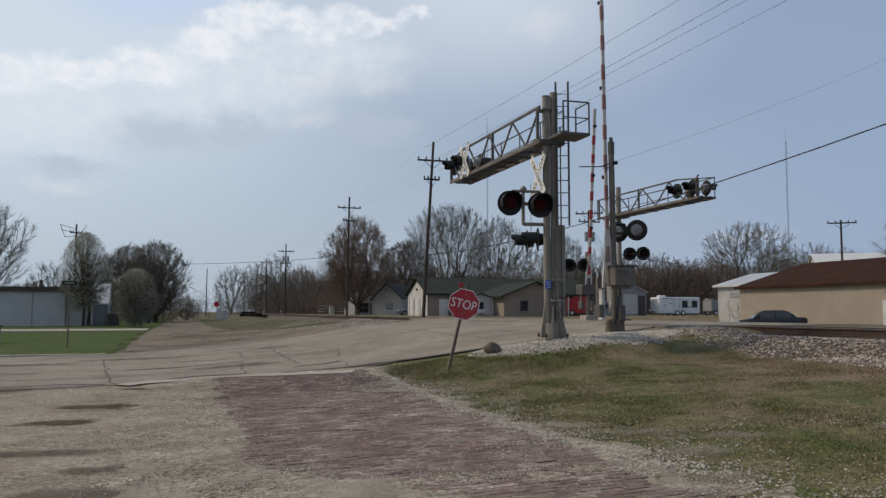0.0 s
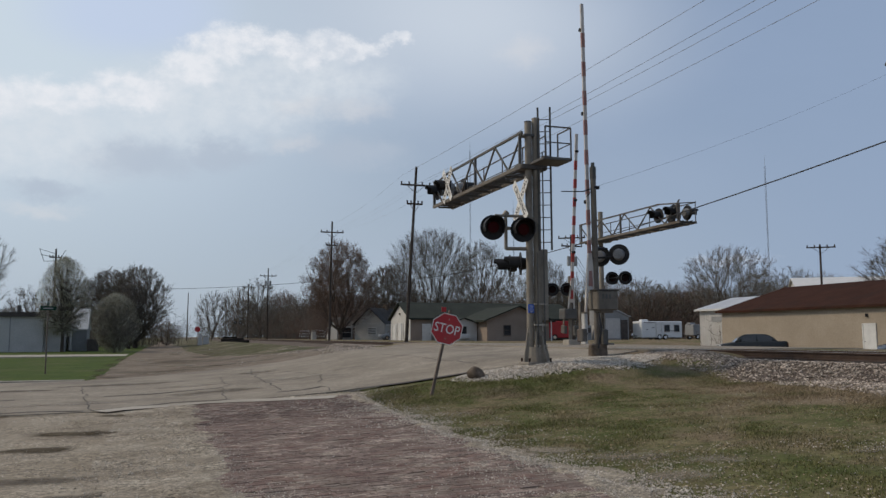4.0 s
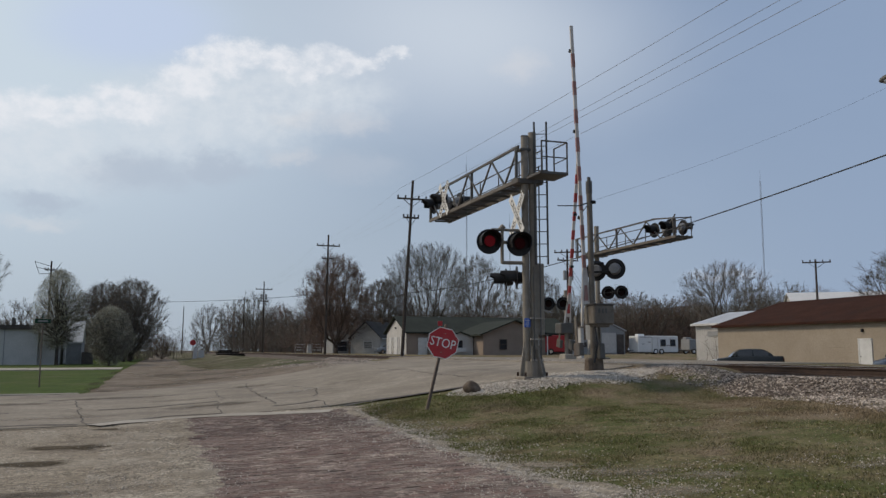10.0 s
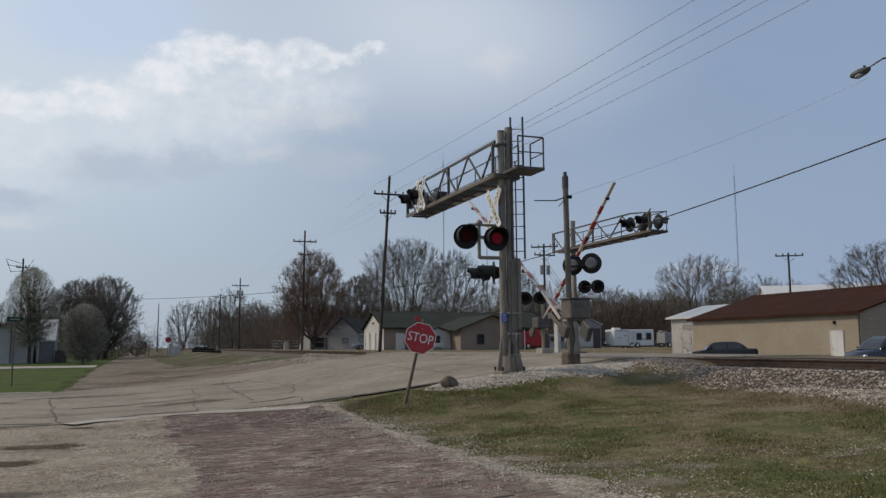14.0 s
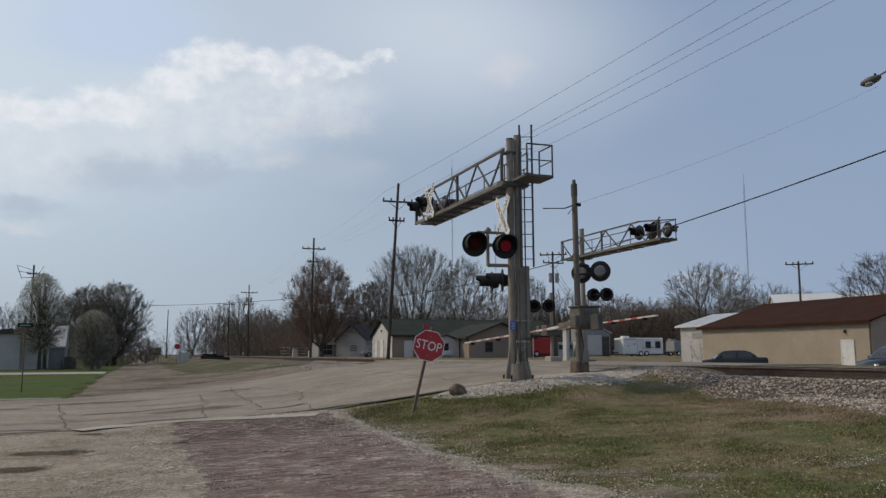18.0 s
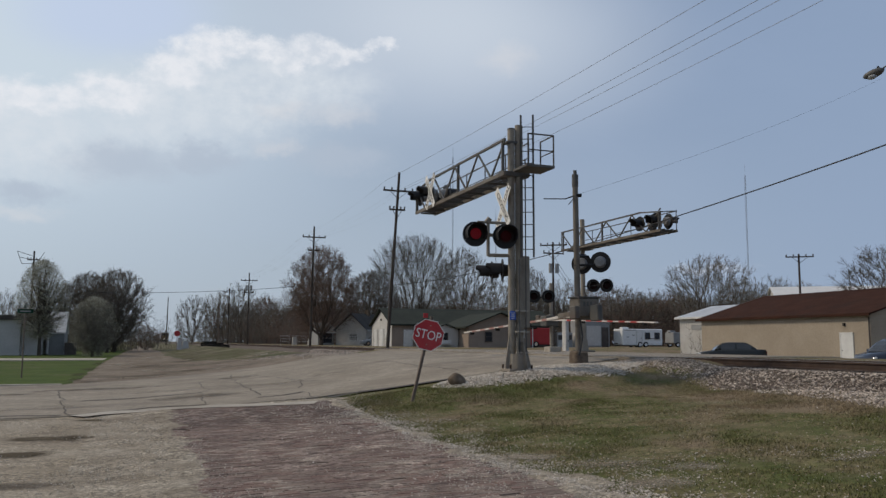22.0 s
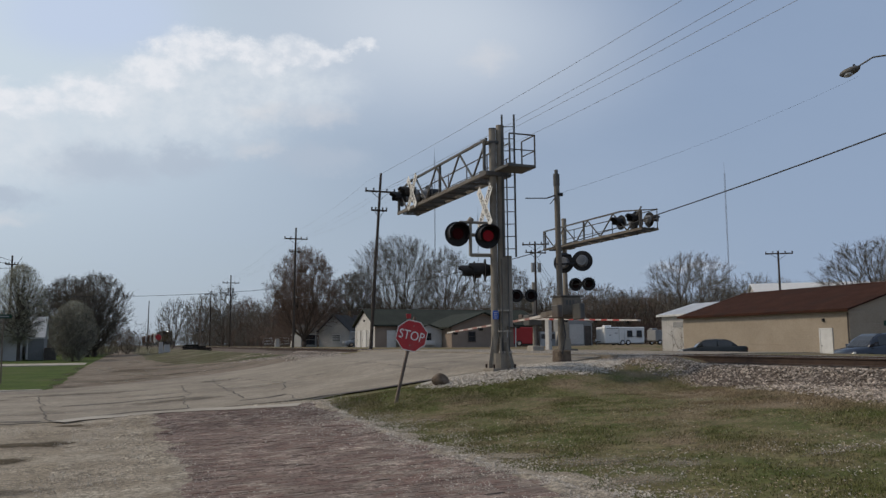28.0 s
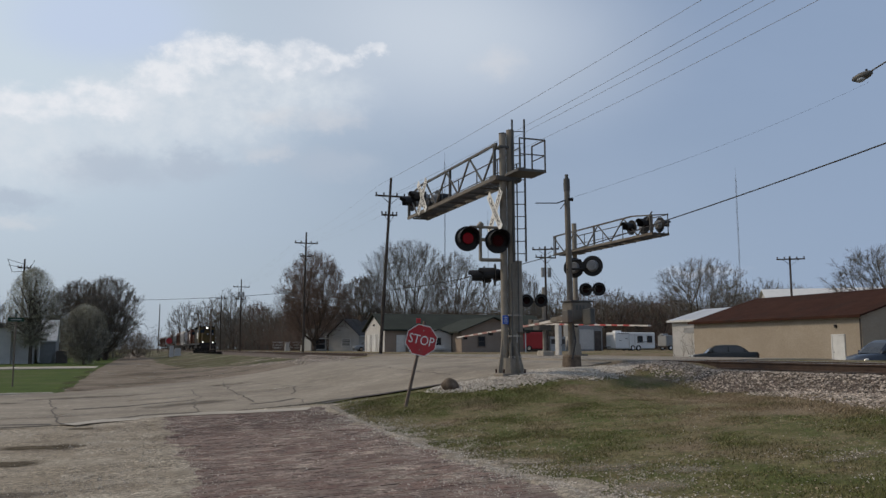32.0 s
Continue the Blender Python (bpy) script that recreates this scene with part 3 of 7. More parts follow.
lot = tagged(new("gravel_lot", band("gravel_lot", spaced((-25, 3, 3), (3, 18.6, 0.2)), lambda y: -60, lambda y: -12, 8, M["gravel_lot"], 0.012)),
             "pale dusty gravel parking ground", "gravel lot", kind="structure")
tagged(new("gravel_lot", band("gravel_lot", spaced((-25, 3, 3), (3, 18.65, 0.2)), lambda y: -12, lambda y: brick_edge(y) + 0.7, 40, M["gravel_lot"], 0.012)),
       "pale dusty gravel parking ground with muddy stains", "gravel lot", kind="structure")
tagged(new("street_bed", band("street_bed", spaced((-25, 3, 3), (3, 19.2, 0.3)), lambda y: brick_edge(y) + 0.4, lambda y: grass_edge(y) - 0.12, 16, M["brick_joint"], 0.024)),
       "dirt-filled joints of the brick street", "street", kind="structure")
dirt = tagged(new("dirt_street", band("dirt_street", spaced((31.5, 60, 0.8), (60, 200, 5), (200, 1400, 60)), lambda y: -2.3 + wavy(y, 1, 0.6, 0.12) - max(0, 35 - y) * 0.2 + max(0, y - 50) * 0.016,
                                      lambda y: 3.2 + wavy(y, 4, 1.6, 0.12) + max(0, (62 - y) * 0.30), 12, M["dirt_street"], 0.014)),
              "rutted dirt and gravel street beside the railway", "street", kind="structure")
M["yard"] = surf("yard", (0.056, 0.064, 0.021), (0.100, 0.083, 0.052), 0.5, 0.95, bump=0.8, grain=30, c3=(0.235, 0.198, 0.152), scale3=0.34, spec=0.1, world=True, speck=((11, 0.55, 1.45, 0.85), (3.0, 0.75, 1.25, 0.9)))
tagged(new("yard", band("yard", spaced((40.5, 60, 0.8), (60, 200, 5), (200, 600, 40)), lambda y: 2.4 + wavy(y, 4, 1.2, 0.12) + max(0, (62 - y) * 0.16), lambda y: 11.2, 14, M["yard"], 0.012)),
       "thin trampled grass and brown dirt beside the railway", "yard", kind="structure")
lawn = tagged(new("lawn", band("lawn", spaced((32.45, 36, 0.3), (36, 70, 0.8), (70, 170, 8)), lambda y: -140, lambda y: -2.0 + wavy(y, 8, 0.25, 0.3) - max(0, 34.0 - y) ** 2 * 0.12 + max(0, y - 70) * 0.012, 40, M["lawn"], 0.02)),
              "mown green spring lawn behind a kerb", "lawn", kind="structure")
kerb_bm = bmesh.new()
for i in range(26):
    box(kerb_bm, (-2.3 - 3.0 * i - 1.5, 32.36, -0.005), (2.97, 0.32, 0.22))
tagged(new("kerb", mesh_of("kerb", finish(kerb_bm, 0.02), M["concrete"])), "weathered concrete kerb beside the lawn", "kerb", kind="structure")
walk_bm = bmesh.new()
for i in range(30):
    for k in range(2):
        box(walk_bm, (-2.2 - 3.6 * i - 1.8, 75.0 + 4.0 * k, 0.03), (3.57, 3.97, 0.12))
tagged(new("driveway", mesh_of("driveway", finish(walk_bm, 0.01), M["concrete"])), "pale concrete driveway across the lawn", "driveway", kind="structure")
apron = tagged(new("road_apron", ribbon("road_apron", [(-1.0, 18.35), (-0.2, 18.85), (0.8, 19.05), (1.9, 18.8), (2.9, 18.2), (3.7, 17.9)], 0.62, M["concrete"], 0.045, 0.3)),
               "pale broken concrete edge of the road", "road edge", kind="structure")
for pts, w in (([(-9.0, 19.3), (-2.07, 19.0), (-1.34, 18.8)], 0.14), ([(-1.2, 18.75), (-0.4, 19.42), (0.45, 19.85), (1.59, 19.62)], 0.16), ([(-1.19, 23.16), (-0.28, 23.35), (0.68, 23.59), (1.77, 24.03)], 0.16),
               ([(1.77, 24.03), (1.64, 21.33), (1.61, 19.3)], 0.05), ([(2.12, 30.0), (2.09, 28.4), (2.0, 24.8), (1.77, 24.03)], 0.05), ([(3.6, 34.0), (3.31, 30.45), (3.12, 25.54), (3.06, 21.4)], 0.07),
               ([(2.85, 20.67), (3.5, 20.88), (4.15, 21.5)], 0.12), ([(4.13, 21.4), (4.03, 20.2), (3.9, 18.6)], 0.05), ([(4.3, 31.0), (4.76, 28.05), (4.89, 25.81), (4.6, 24.08), (4.27, 23.0)], 0.06), ([(-2.14, 28.7), (-1.56, 22.44), (-1.22, 18.8)], 0.06),
               ([(8.55, 33.2), (8.62, 28.04), (8.38, 24.7), (8.3, 21.3)], 0.06), ([(4.2, 18.9), (4.6, 19.2), (5.13, 19.35), (5.9, 19.3), (7.4, 19.2)], 0.30), ([(-9.0, 22.4), (-4.2, 22.9), (-3.2, 23.0)], 0.12)):
    tagged(new("road_crack", ribbon("road_crack", pts, w if w > 0.08 else w * 0.45, M["crack"], 0.037, 0.16)), "dark tarred crack in the asphalt", "road crack", kind="structure")


def stain_material(name, c1, c2, reach=0.75, most=0.95):
    """Soil or dust that thins out unevenly towards the rim of its thing."""
    m = surf(name, c1, c2, 1.4, 0.95, bump=0.8, grain=55, spec=0.12, world=True, speck=((34, 0.5, 1.45, 0.8), (13, 0.7, 1.3, 0.6)))
    nt = m.node_tree
    N, L = nt.nodes.new, nt.links.new
    tc = N("ShaderNodeTexCoord")
    ln = N("ShaderNodeVectorMath")
    ln.operation = "LENGTH"
    L(tc.outputs["Object"], ln.inputs[0])
    pos = N("ShaderNodeNewGeometry")
    no = N("ShaderNodeTexNoise")
    no.inputs["Scale"].default_value, no.inputs["Detail"].default_value = 2.0, 6.0
    L(pos.outputs["Position"], no.inputs["Vector"])
    ad = N("ShaderNodeMath")
    ad.operation = "MULTIPLY_ADD"
    L(no.outputs["Fac"], ad.inputs[0])
    ad.inputs[1].default_value = 1.1
    L(ln.outputs["Value"], ad.inputs[2])
    mr = N("ShaderNodeMapRange")
    mr.interpolation_type = "SMOOTHSTEP"
    mr.inputs["From Min"].default_value, mr.inputs["From Max"].default_value = reach + 0.5, reach - 0.05
    mr.inputs["To Max"].default_value = most
    L(ad.outputs[0], mr.inputs["Value"])
    L(mr.outputs[0], nt.nodes["Principled BSDF"].inputs["Alpha"])
    return m


def stain(name, x, y, rx, ry, rz, material, lift, label, cat):
    """A soft-edged stain lying on the ground, longer along its own x."""
    n, rings = 32, 6
    m = pose(x, y, 0, 0, 0, rz) @ Matrix.Diagonal((rx, ry, 1, 1))
    verts, faces = [], []
    for k in range(rings + 1):
        for i in range(n):
            a = 2 * math.pi * i / n
            p = m @ Vector((math.cos(a) * k / rings, math.sin(a) * k / rings, 0))
            verts.append((math.cos(a) * k / rings, math.sin(a) * k / rings, gz(p.x, p.y) + lift))
    for k in range(rings):
        for i in range(n):
            j = (i + 1) % n
            faces.append((k * n + i, (k + 1) * n + i, (k + 1) * n + j, k * n + j))
    ob = tagged(new(name, sheet(name, verts, faces, material)), label, cat, kind="structure")
    ob.matrix_basis = m


M["road_stain"] = stain_material("road_stain", (0.145, 0.124, 0.10), (0.175, 0.15, 0.122), most=0.7)
M["road_dust"] = stain_material("road_dust", (0.30, 0.262, 0.21), (0.34, 0.30, 0.245), most=0.7)
for x, y, a, b, r in ((1.5, 22.6, 2.4, 1.2, 8), (6.5, 27.5, 3.0, 1.5, 5), (-4.5, 26.8, 3.6, 1.0, 0), (9.3, 23.6, 1.8, 1.8, 20), (-1.0, 28.6, 3.2, 1.0, 10), (-5.5, 20.6, 3.2, 0.9, 2), (3.5, 31.5, 2.2, 1.2, 40), (-9.5, 24.5, 3.2, 1.2, 0)):
    stain("road_patch", x, y, a, b, r, M["road_stain"], 0.035, "darker worn patch in the asphalt", "road patch")
for x, y, a, b, r in ((4.4, 26.0, 2.2, 1.0, 20), (-2.2, 21.0, 2.6, 0.8, 3), (8.5, 31.0, 2.5, 1.4, 30), (1.0, 25.8, 1.8, 0.7, 5)):
    stain("dusty_patch", x, y, a, b, r, M["road_dust"], 0.0365, "pale dusty patch on the asphalt", "road patch")
M["mud"] = stain_material("mud", (0.07, 0.054, 0.033), (0.10, 0.079, 0.05), 0.82)
M["soil"] = stain_material("soil", (0.085, 0.066, 0.044), (0.14, 0.112, 0.078), 0.8, 0.42)
M["pale_dirt"] = stain_material("pale_dirt", (0.24, 0.20, 0.152), (0.33, 0.285, 0.225), 0.75, 0.6)
M["wet_soil"] = stain_material("wet_soil", (0.12, 0.10, 0.078), (0.17, 0.143, 0.112), 0.8, 0.75)
for x, y, a, b, r in ((-1.45, 13.2, 1.0, 0.5, 12), (-1.25, 15.2, 1.1, 0.55, -4), (-0.5, 17.7, 0.9, 0.3, 2), (-3.4, 18.3, 2.2, 0.4, 1), (-4.8, 14.6, 1.0, 0.4, 8)):
    stain("mud_stain", x, y, a, b, r, M["mud"], 0.017, "dried brown mud stain on the gravel", "mud")
for x, y, a, b, r in ((-1.0, 7.9, 1.5, 0.6, 5), (-3.6, 9.4, 1.0, 0.6, -10), (-0.6, 9.2, 0.9, 0.45, 15), (-1.4, 10.4, 1.2, 0.45, 3), (-0.4, 6.6, 1.4, 0.6, 4)):
    stain("damp_patch", x, y, a, b, r, M["wet_soil"], 0.0195, "damp grey patch in the gravel", "mud")
for x, y, a, b, r in ((5.5, 50.0, 4.5, 2.2, 20), (2.6, 41.5, 3.5, 1.6, 30), (9.0, 56.0, 3.5, 3.0, 10), (7.5, 44.0, 3.2, 1.2, 35), (1.0, 52.0, 2.6, 5.0, 5), (4.0, 66.0, 2.2, 7.0, 0), (0.5, 38.0, 3.0, 1.4, 25), (11.5, 50.0, 2.0, 3.0, 0), (5.5, 82.0, 3.0, 9.0, 0), (8.5, 100.0, 3.0, 14.0, 0), (10.0, 72.0, 2.6, 7.0, 5), (6.5, 120.0, 3.0, 10.0, 0), (3.2, 58.0, 2.0, 5.0, 0)):
    stain("bare_soil", x, y, a, b, r, M["soil"], 0.03, "bare brown soil in thin grass beside the street", "soil")

for x, y, a, b, r in ((4.7, 9.6, 0.9, 0.5, -60), (5.2, 8.5, 1.1, 0.6, -40), (4.9, 7.3, 1.0, 0.6, -20), (5.8, 7.8, 0.9, 0.45, -30), (7.6, 7.2, 1.2, 0.6, 10), (4.6, 6.2, 0.9, 0.6, 0)):
    stain("pale_dirt", x, y, a, b, r, M["pale_dirt"], 0.014, "pale gravelly dirt showing through thin grass", "soil")
for x, y, a, b, r in ((4.6, 42.5, 3.2, 0.9, 28), (7.5, 48.0, 3.4, 1.2, 30), (10.0, 58.0, 2.4, 2.0, 10), (1.2, 44.0, 1.6, 3.0, 0), (0.3, 36.5, 2.0, 0.9, 20), (-0.6, 58.0, 1.2, 7.0, 0), (1.6, 76.0, 1.4, 12.0, 0), (5.6, 52.5, 2.6, 1.0, 25)):
    stain("pale_dirt", x, y, a, b, r, M["pale_dirt"], 0.034, "pale gravel trodden into the dirt street", "soil")
for x, y, a, b, r in ((-2.1, 36.5, 0.55, 2.6, 0), (-2.3, 42.0, 0.6, 3.6, 0), (-2.2, 50.0, 0.7, 5.0, 0), (-2.2, 62.0, 0.7, 7.0, 0), (-1.6, 34.0, 0.9, 0.8, 0)):
    stain("bare_soil", x, y, a, b, r, M["soil"], 0.026, "dirt spread over the lawn's edge", "soil")


M["stone_dark"] = surf("stone_dark", (0.15, 0.12, 0.09), (0.27, 0.222, 0.172), 5.0, 0.95, bump=0.4, vary=0.5)

# ---- loose stone and grass ----
def pebble_mesh(name, spots, material, seed=1):
    """Many small broken stones, each its own lump, in one mesh. spots: x, y, z, size."""
    rng = np.random.default_rng(seed)
    base = np.array([(1, 0, 0), (-1, 0, 0), (0, 1, 0), (0, -1, 0), (0, 0, 1), (0, 0, -1)], float)
    tri = np.array([(0, 2, 4), (2, 1, 4), (1, 3, 4), (3, 0, 4), (2, 0, 5), (1, 2, 5), (3, 1, 5), (0, 3, 5)])
    spots = np.asarray(spots, float)
    n = len(spots)
    a = rng.uniform(0, 6.283, n)
    shape = rng.uniform(0.6, 1.25, (n, 6, 1)) * base[None]
    shape[:, :, 2] *= rng.uniform(0.45, 0.85, (n, 1))
    tilt = rng.uniform(-0.6, 0.6, n)
    c, s, ct, st = np.cos(a)[:, None], np.sin(a)[:, None], np.cos(tilt)[:, None], np.sin(tilt)[:, None]
    x, y, z = shape[..., 0], shape[..., 1], shape[..., 2]
    x, z = x * ct - z * st, x * st + z * ct
    x, y = x * c - y * s, x * s + y * c
    v = np.stack([x, y, z], -1) * spots[:, None, 3:4] * 0.5 + spots[:, None, :3]
    f = tri[None] + (np.arange(n) * 6)[:, None, None]
    return sheet(name, v.reshape(-1, 3).tolist(), f.reshape(-1, 3).tolist(), material)


def ballast_z(x, y):
    """The railway bed's slope."""
    return max(gz(x, y), float(np.interp(x, (11.4, 12.05, 12.95, 16.1, 17.5), (0.32, 0.62, 1.03, 1.03, 0.72)))) if 11.5 < x < 17.5 else gz(x, y)


def stone_edge(y):
    """Where the grass meets the ballast's foot."""
    return float(np.interp(y, (3, 9.5, 12.4, 14.2, 16.2, 18.8), (10.0, 10.75, 11.45, 11.85, 11.95, 11.7))) + 0.3 * noise.noise((y * 0.8, 0, 0))


def strew(n, x0, x1, y0, y1, s0, s1, seed, over=None, keep=None):
    rng = random.Random(seed)
    out = []
    while len(out) < n:
        x, y = rng.uniform(x0, x1), rng.uniform(y0, y1)
        if keep is None or keep(x, y, rng.random()):
            out.append((x, y, (over or gz)(x, y) + 0.012, s0 + (s1 - s0) * rng.random() ** 2))
    return out


def bed(y0, y1, name):
    bm = bmesh.new()
    prism(bm, [(11.3, 0.1), (11.4, 0.30), (12.05, 0.60), (12.95, 1.02), (16.1, 1.02), (17.6, 0.70), (17.8, 0.2)], "y", y0, y1)
    return tagged(new(name, mesh_of(name, bm, M["ballast"])), "brown-grey stone railway bed", "track bed", kind="structure")


bed(-120, 19.2, "track_bed")
bed(46.5, 1500, "track_bed")
tagged(new("track_stones", pebble_mesh("track_stones", strew(4500, 10.2, 13.4, 45.5, 64.0, 0.06, 0.17, 25, lambda x, y: max(ballast_z(x, y) if x > 11.5 else 0, gz(x, y)), lambda x, y, r: r < 0.3 + 0.5 * (x - 10.2)), M["stone"], 26)),
       "grey crushed stone beside the rails beyond the crossing", "ballast", kind="stuff")
tagged(new("rubble", pebble_mesh("rubble", strew(4200, 3.0, 11.0, 38.5, 62.0, 0.03, 0.12, 27, None, lambda x, y, r: noise.noise((x * 0.25, y * 0.16, 31)) > 0.5 * r and x > 3.2 + (y - 38) * 0.12), M["stone"], 28)),
       "pale broken rubble in the thin grass by the railway", "rubble", kind="stuff")
tagged(new("ballast_stones", pebble_mesh("ballast_stones", strew(19000, 10.0, 13.35, 3.0, 19.3, 0.03, 0.085, 5, ballast_z, lambda x, y, r: r ** 2 < 0.02 + 1.2 * (x - stone_edge(y))), M["stone"], 2)),
       "grey and pinkish crushed stone ballast beside the rail", "ballast", kind="stuff")


def pad(x, y):
    """How deep in the white gravel pad round the signal bases."""
    d1 = 1 - math.hypot((x - 8.5) / 2.0, (y - 18.1) / 1.05)
    d2 = 1 - math.hypot((x - 10.2) / 1.9, (y - 18.6) / 1.5)
    return max(d1, d2)


tagged(new("white_gravel", pebble_mesh("white_gravel", strew(9500, 6.2, 13.0, 16.8, 20.1, 0.03, 0.08, 6, lambda x, y: gz(x, y) + 0.05 * max(0, pad(x, y)), lambda x, y, r: r * 0.35 < pad(x, y) + 0.06), M["stone_white"], 3)),
       "pile of white crushed limestone round the signal bases", "gravel", kind="stuff")
tagged(new("gravel_pad", patch("gravel_pad", 9.5, 18.5, 2.7, 1.05, M["stone_white"], 0.02, 4, 5, 0.12)), "limestone gravel pad under the signals", "gravel", kind="structure")
DRIFT = [(0.8, 7.6), (1.9, 7.3), (2.7, 7.15), (3.4, 6.95), (4.2, 6.9)]
VERGE = [(4.1, 18.9), (4.15, 16.5), (4.35, 14.5), (4.2, 12.5), (4.2, 10.5), (4.2, 8.6), (4.5, 7.2), (4.7, 4.4)]
WEST = [(0.7, 18.4), (0.6, 15.5), (0.6, 12.5), (0.65, 10.0), (0.9, 8.3), (1.6, 7.3)]


def off_line(x, y, line):
    best = 9.0
    for (ax, ay), (bx, by) in zip(line, line[1:]):
        f = max(0.0, min(1.0, ((x - ax) * (bx - ax) + (y - ay) * (by - ay)) / ((bx - ax) ** 2 + (by - ay) ** 2)))
        best = min(best, math.hypot(x - ax - f * (bx - ax), y - ay - f * (by - ay)))
    return best


def drifted(x, y):
    """How far inside the loose gravel, in metres; below zero on the bare bricks and in the grass."""
    west = brick_edge(y) + 0.18 - x
    bank = 0.24 - 0.05 * x - off_line(x, y, DRIFT) + 0.12 * noise.noise((x * 1.3, y * 1.3, 9))
    near = max(0.0, min(1.0, (11.0 - y) / 4.0))
    mid = grass_edge(y) + 0.02 + 0.15 * near
    verge = 0.10 + 0.08 * near - abs(x - mid) + (0.16 + 0.22 * near) * (noise.noise((x * 1.3, y * 1.3, 4)) + 0.6 * noise.noise((x * 3.6, y * 3.6, 14)))
    apron = 0.35 - off_line(x, y, [(2.9, 19.0), (4.2, 18.7)])
    return max(west, bank, verge, apron)


def drift_lift(x, y):
    d = drifted(x, y)
    rough = 0.010 * noise.noise((x * 3.1, y * 3.1, 1)) + 0.012 * noise.noise((x * 8, y * 8, 2)) + 0.008 * noise.noise((x * 21, y * 21, 3))
    top = 0.034 if x < grass_edge(y) else 0.004
    fade = max(0.0, min(1.0, (x + 0.9) / 1.2))
    return fade * (top + max(-0.05, min(0.012, d * 0.09)) + rough) + (1 - fade) * 0.004


tagged(new("gravel_drift", terrain("gravel_drift", spaced((-0.9, 6.2, 0.055)), spaced((4.0, 18.9, 0.075)), M["gravel_pale"], drift_lift, lambda x, y: drifted(x, y) > -0.32 and x > -0.9)),
       "pale gravel drifted over the edges of the brick street", "gravel", kind="structure")


def along(line, n, spread, seed, s0=0.012, s1=0.045):
    rng = random.Random(seed)
    out = []
    for k in range(n):
        f = rng.random() * (len(line) - 1)
        i = min(int(f), len(line) - 2)
        x = line[i][0] + (line[i + 1][0] - line[i][0]) * (f - i) + rng.gauss(0, spread)
        y = line[i][1] + (line[i + 1][1] - line[i][1]) * (f - i) + rng.gauss(0, spread * 0.7)
        out.append((x, y, gz(x, y) + (0.034 if brick_edge(y) < x < grass_edge(y) else 0.008), s0 + (s1 - s0) * rng.random() ** 2))
    return out


tagged(new("gravel_chips", pebble_mesh("gravel_chips", [q for q in along(VERGE, 15000, 0.55, 41, 0.008, 0.034) if noise.noise((q[0] * 1.7, q[1] * 1.3, 6)) > -0.05 or drifted(q[0], q[1]) > 0.05] + [q for q in along(VERGE, 8000, 0.17, 45, 0.012, 0.045) if noise.noise((q[0] * 1.2, q[1] * 1.2, 3)) + 0.5 * noise.noise((q[0] * 3.4, q[1] * 3.4, 5)) > -0.05] + [q for q in along(VERGE, 7000, 0.85, 46, 0.010, 0.034) if noise.noise((q[0] * 1.5, q[1] * 1.1, 9)) > 0.0] + along(DRIFT, 3000, 0.2, 42, 0.008, 0.03) + along(WEST, 3500, 0.30, 43, 0.008, 0.03), M["stone_white"], 44)),
       "pale limestone chips along the brick street", "gravel", kind="stuff")
tagged(new("dark_gravel", pebble_mesh("dark_gravel", strew(500, -5.0, 2.0, 5.0, 18.2, 0.008, 0.026, 17, lambda x, y: gz(x, y) + max(0.0, drift_lift(x, y) if x > -0.9 else 0.0), lambda x, y, r: x < brick_edge(y) + 0.3 and noise.noise((x * 0.9, y * 0.9, 12)) > 0.9 * r - 0.35), M["stone_dark"], 14)),
       "brown and grey gravel chips on the lot", "gravel", kind="stuff")
tagged(new("loose_gravel", pebble_mesh("loose_gravel", strew(9000, -4.5, 2.6, 5.2, 18.2, 0.008, 0.030, 7, lambda x, y: gz(x, y) + max(0.0, drift_lift(x, y) if x > -0.9 else 0.0), lambda x, y, r: x < 0.5 + max(0, (8.3 - y) * 0.75) and noise.noise((x * 0.8, y * 0.8, 22)) > 0.9 * r - 0.4)
                                       + strew(1100, 4.6, 9.5, 3.6, 8.5, 0.010, 0.032, 9, None, lambda x, y, r: noise.noise((x * 0.9, y * 0.9, 2.0)) > 0.1 + 0.2 * r)
                                       + strew(1500, 4.6, 11.2, 4.0, 13.5, 0.008, 0.024, 19, None, lambda x, y, r: noise.noise((x * 1.3, y * 0.8, 12.0)) > -0.1 + 0.7 * r), M["stone_white"], 4)),
       "small loose limestone chips on the dirt", "gravel", kind="stuff")


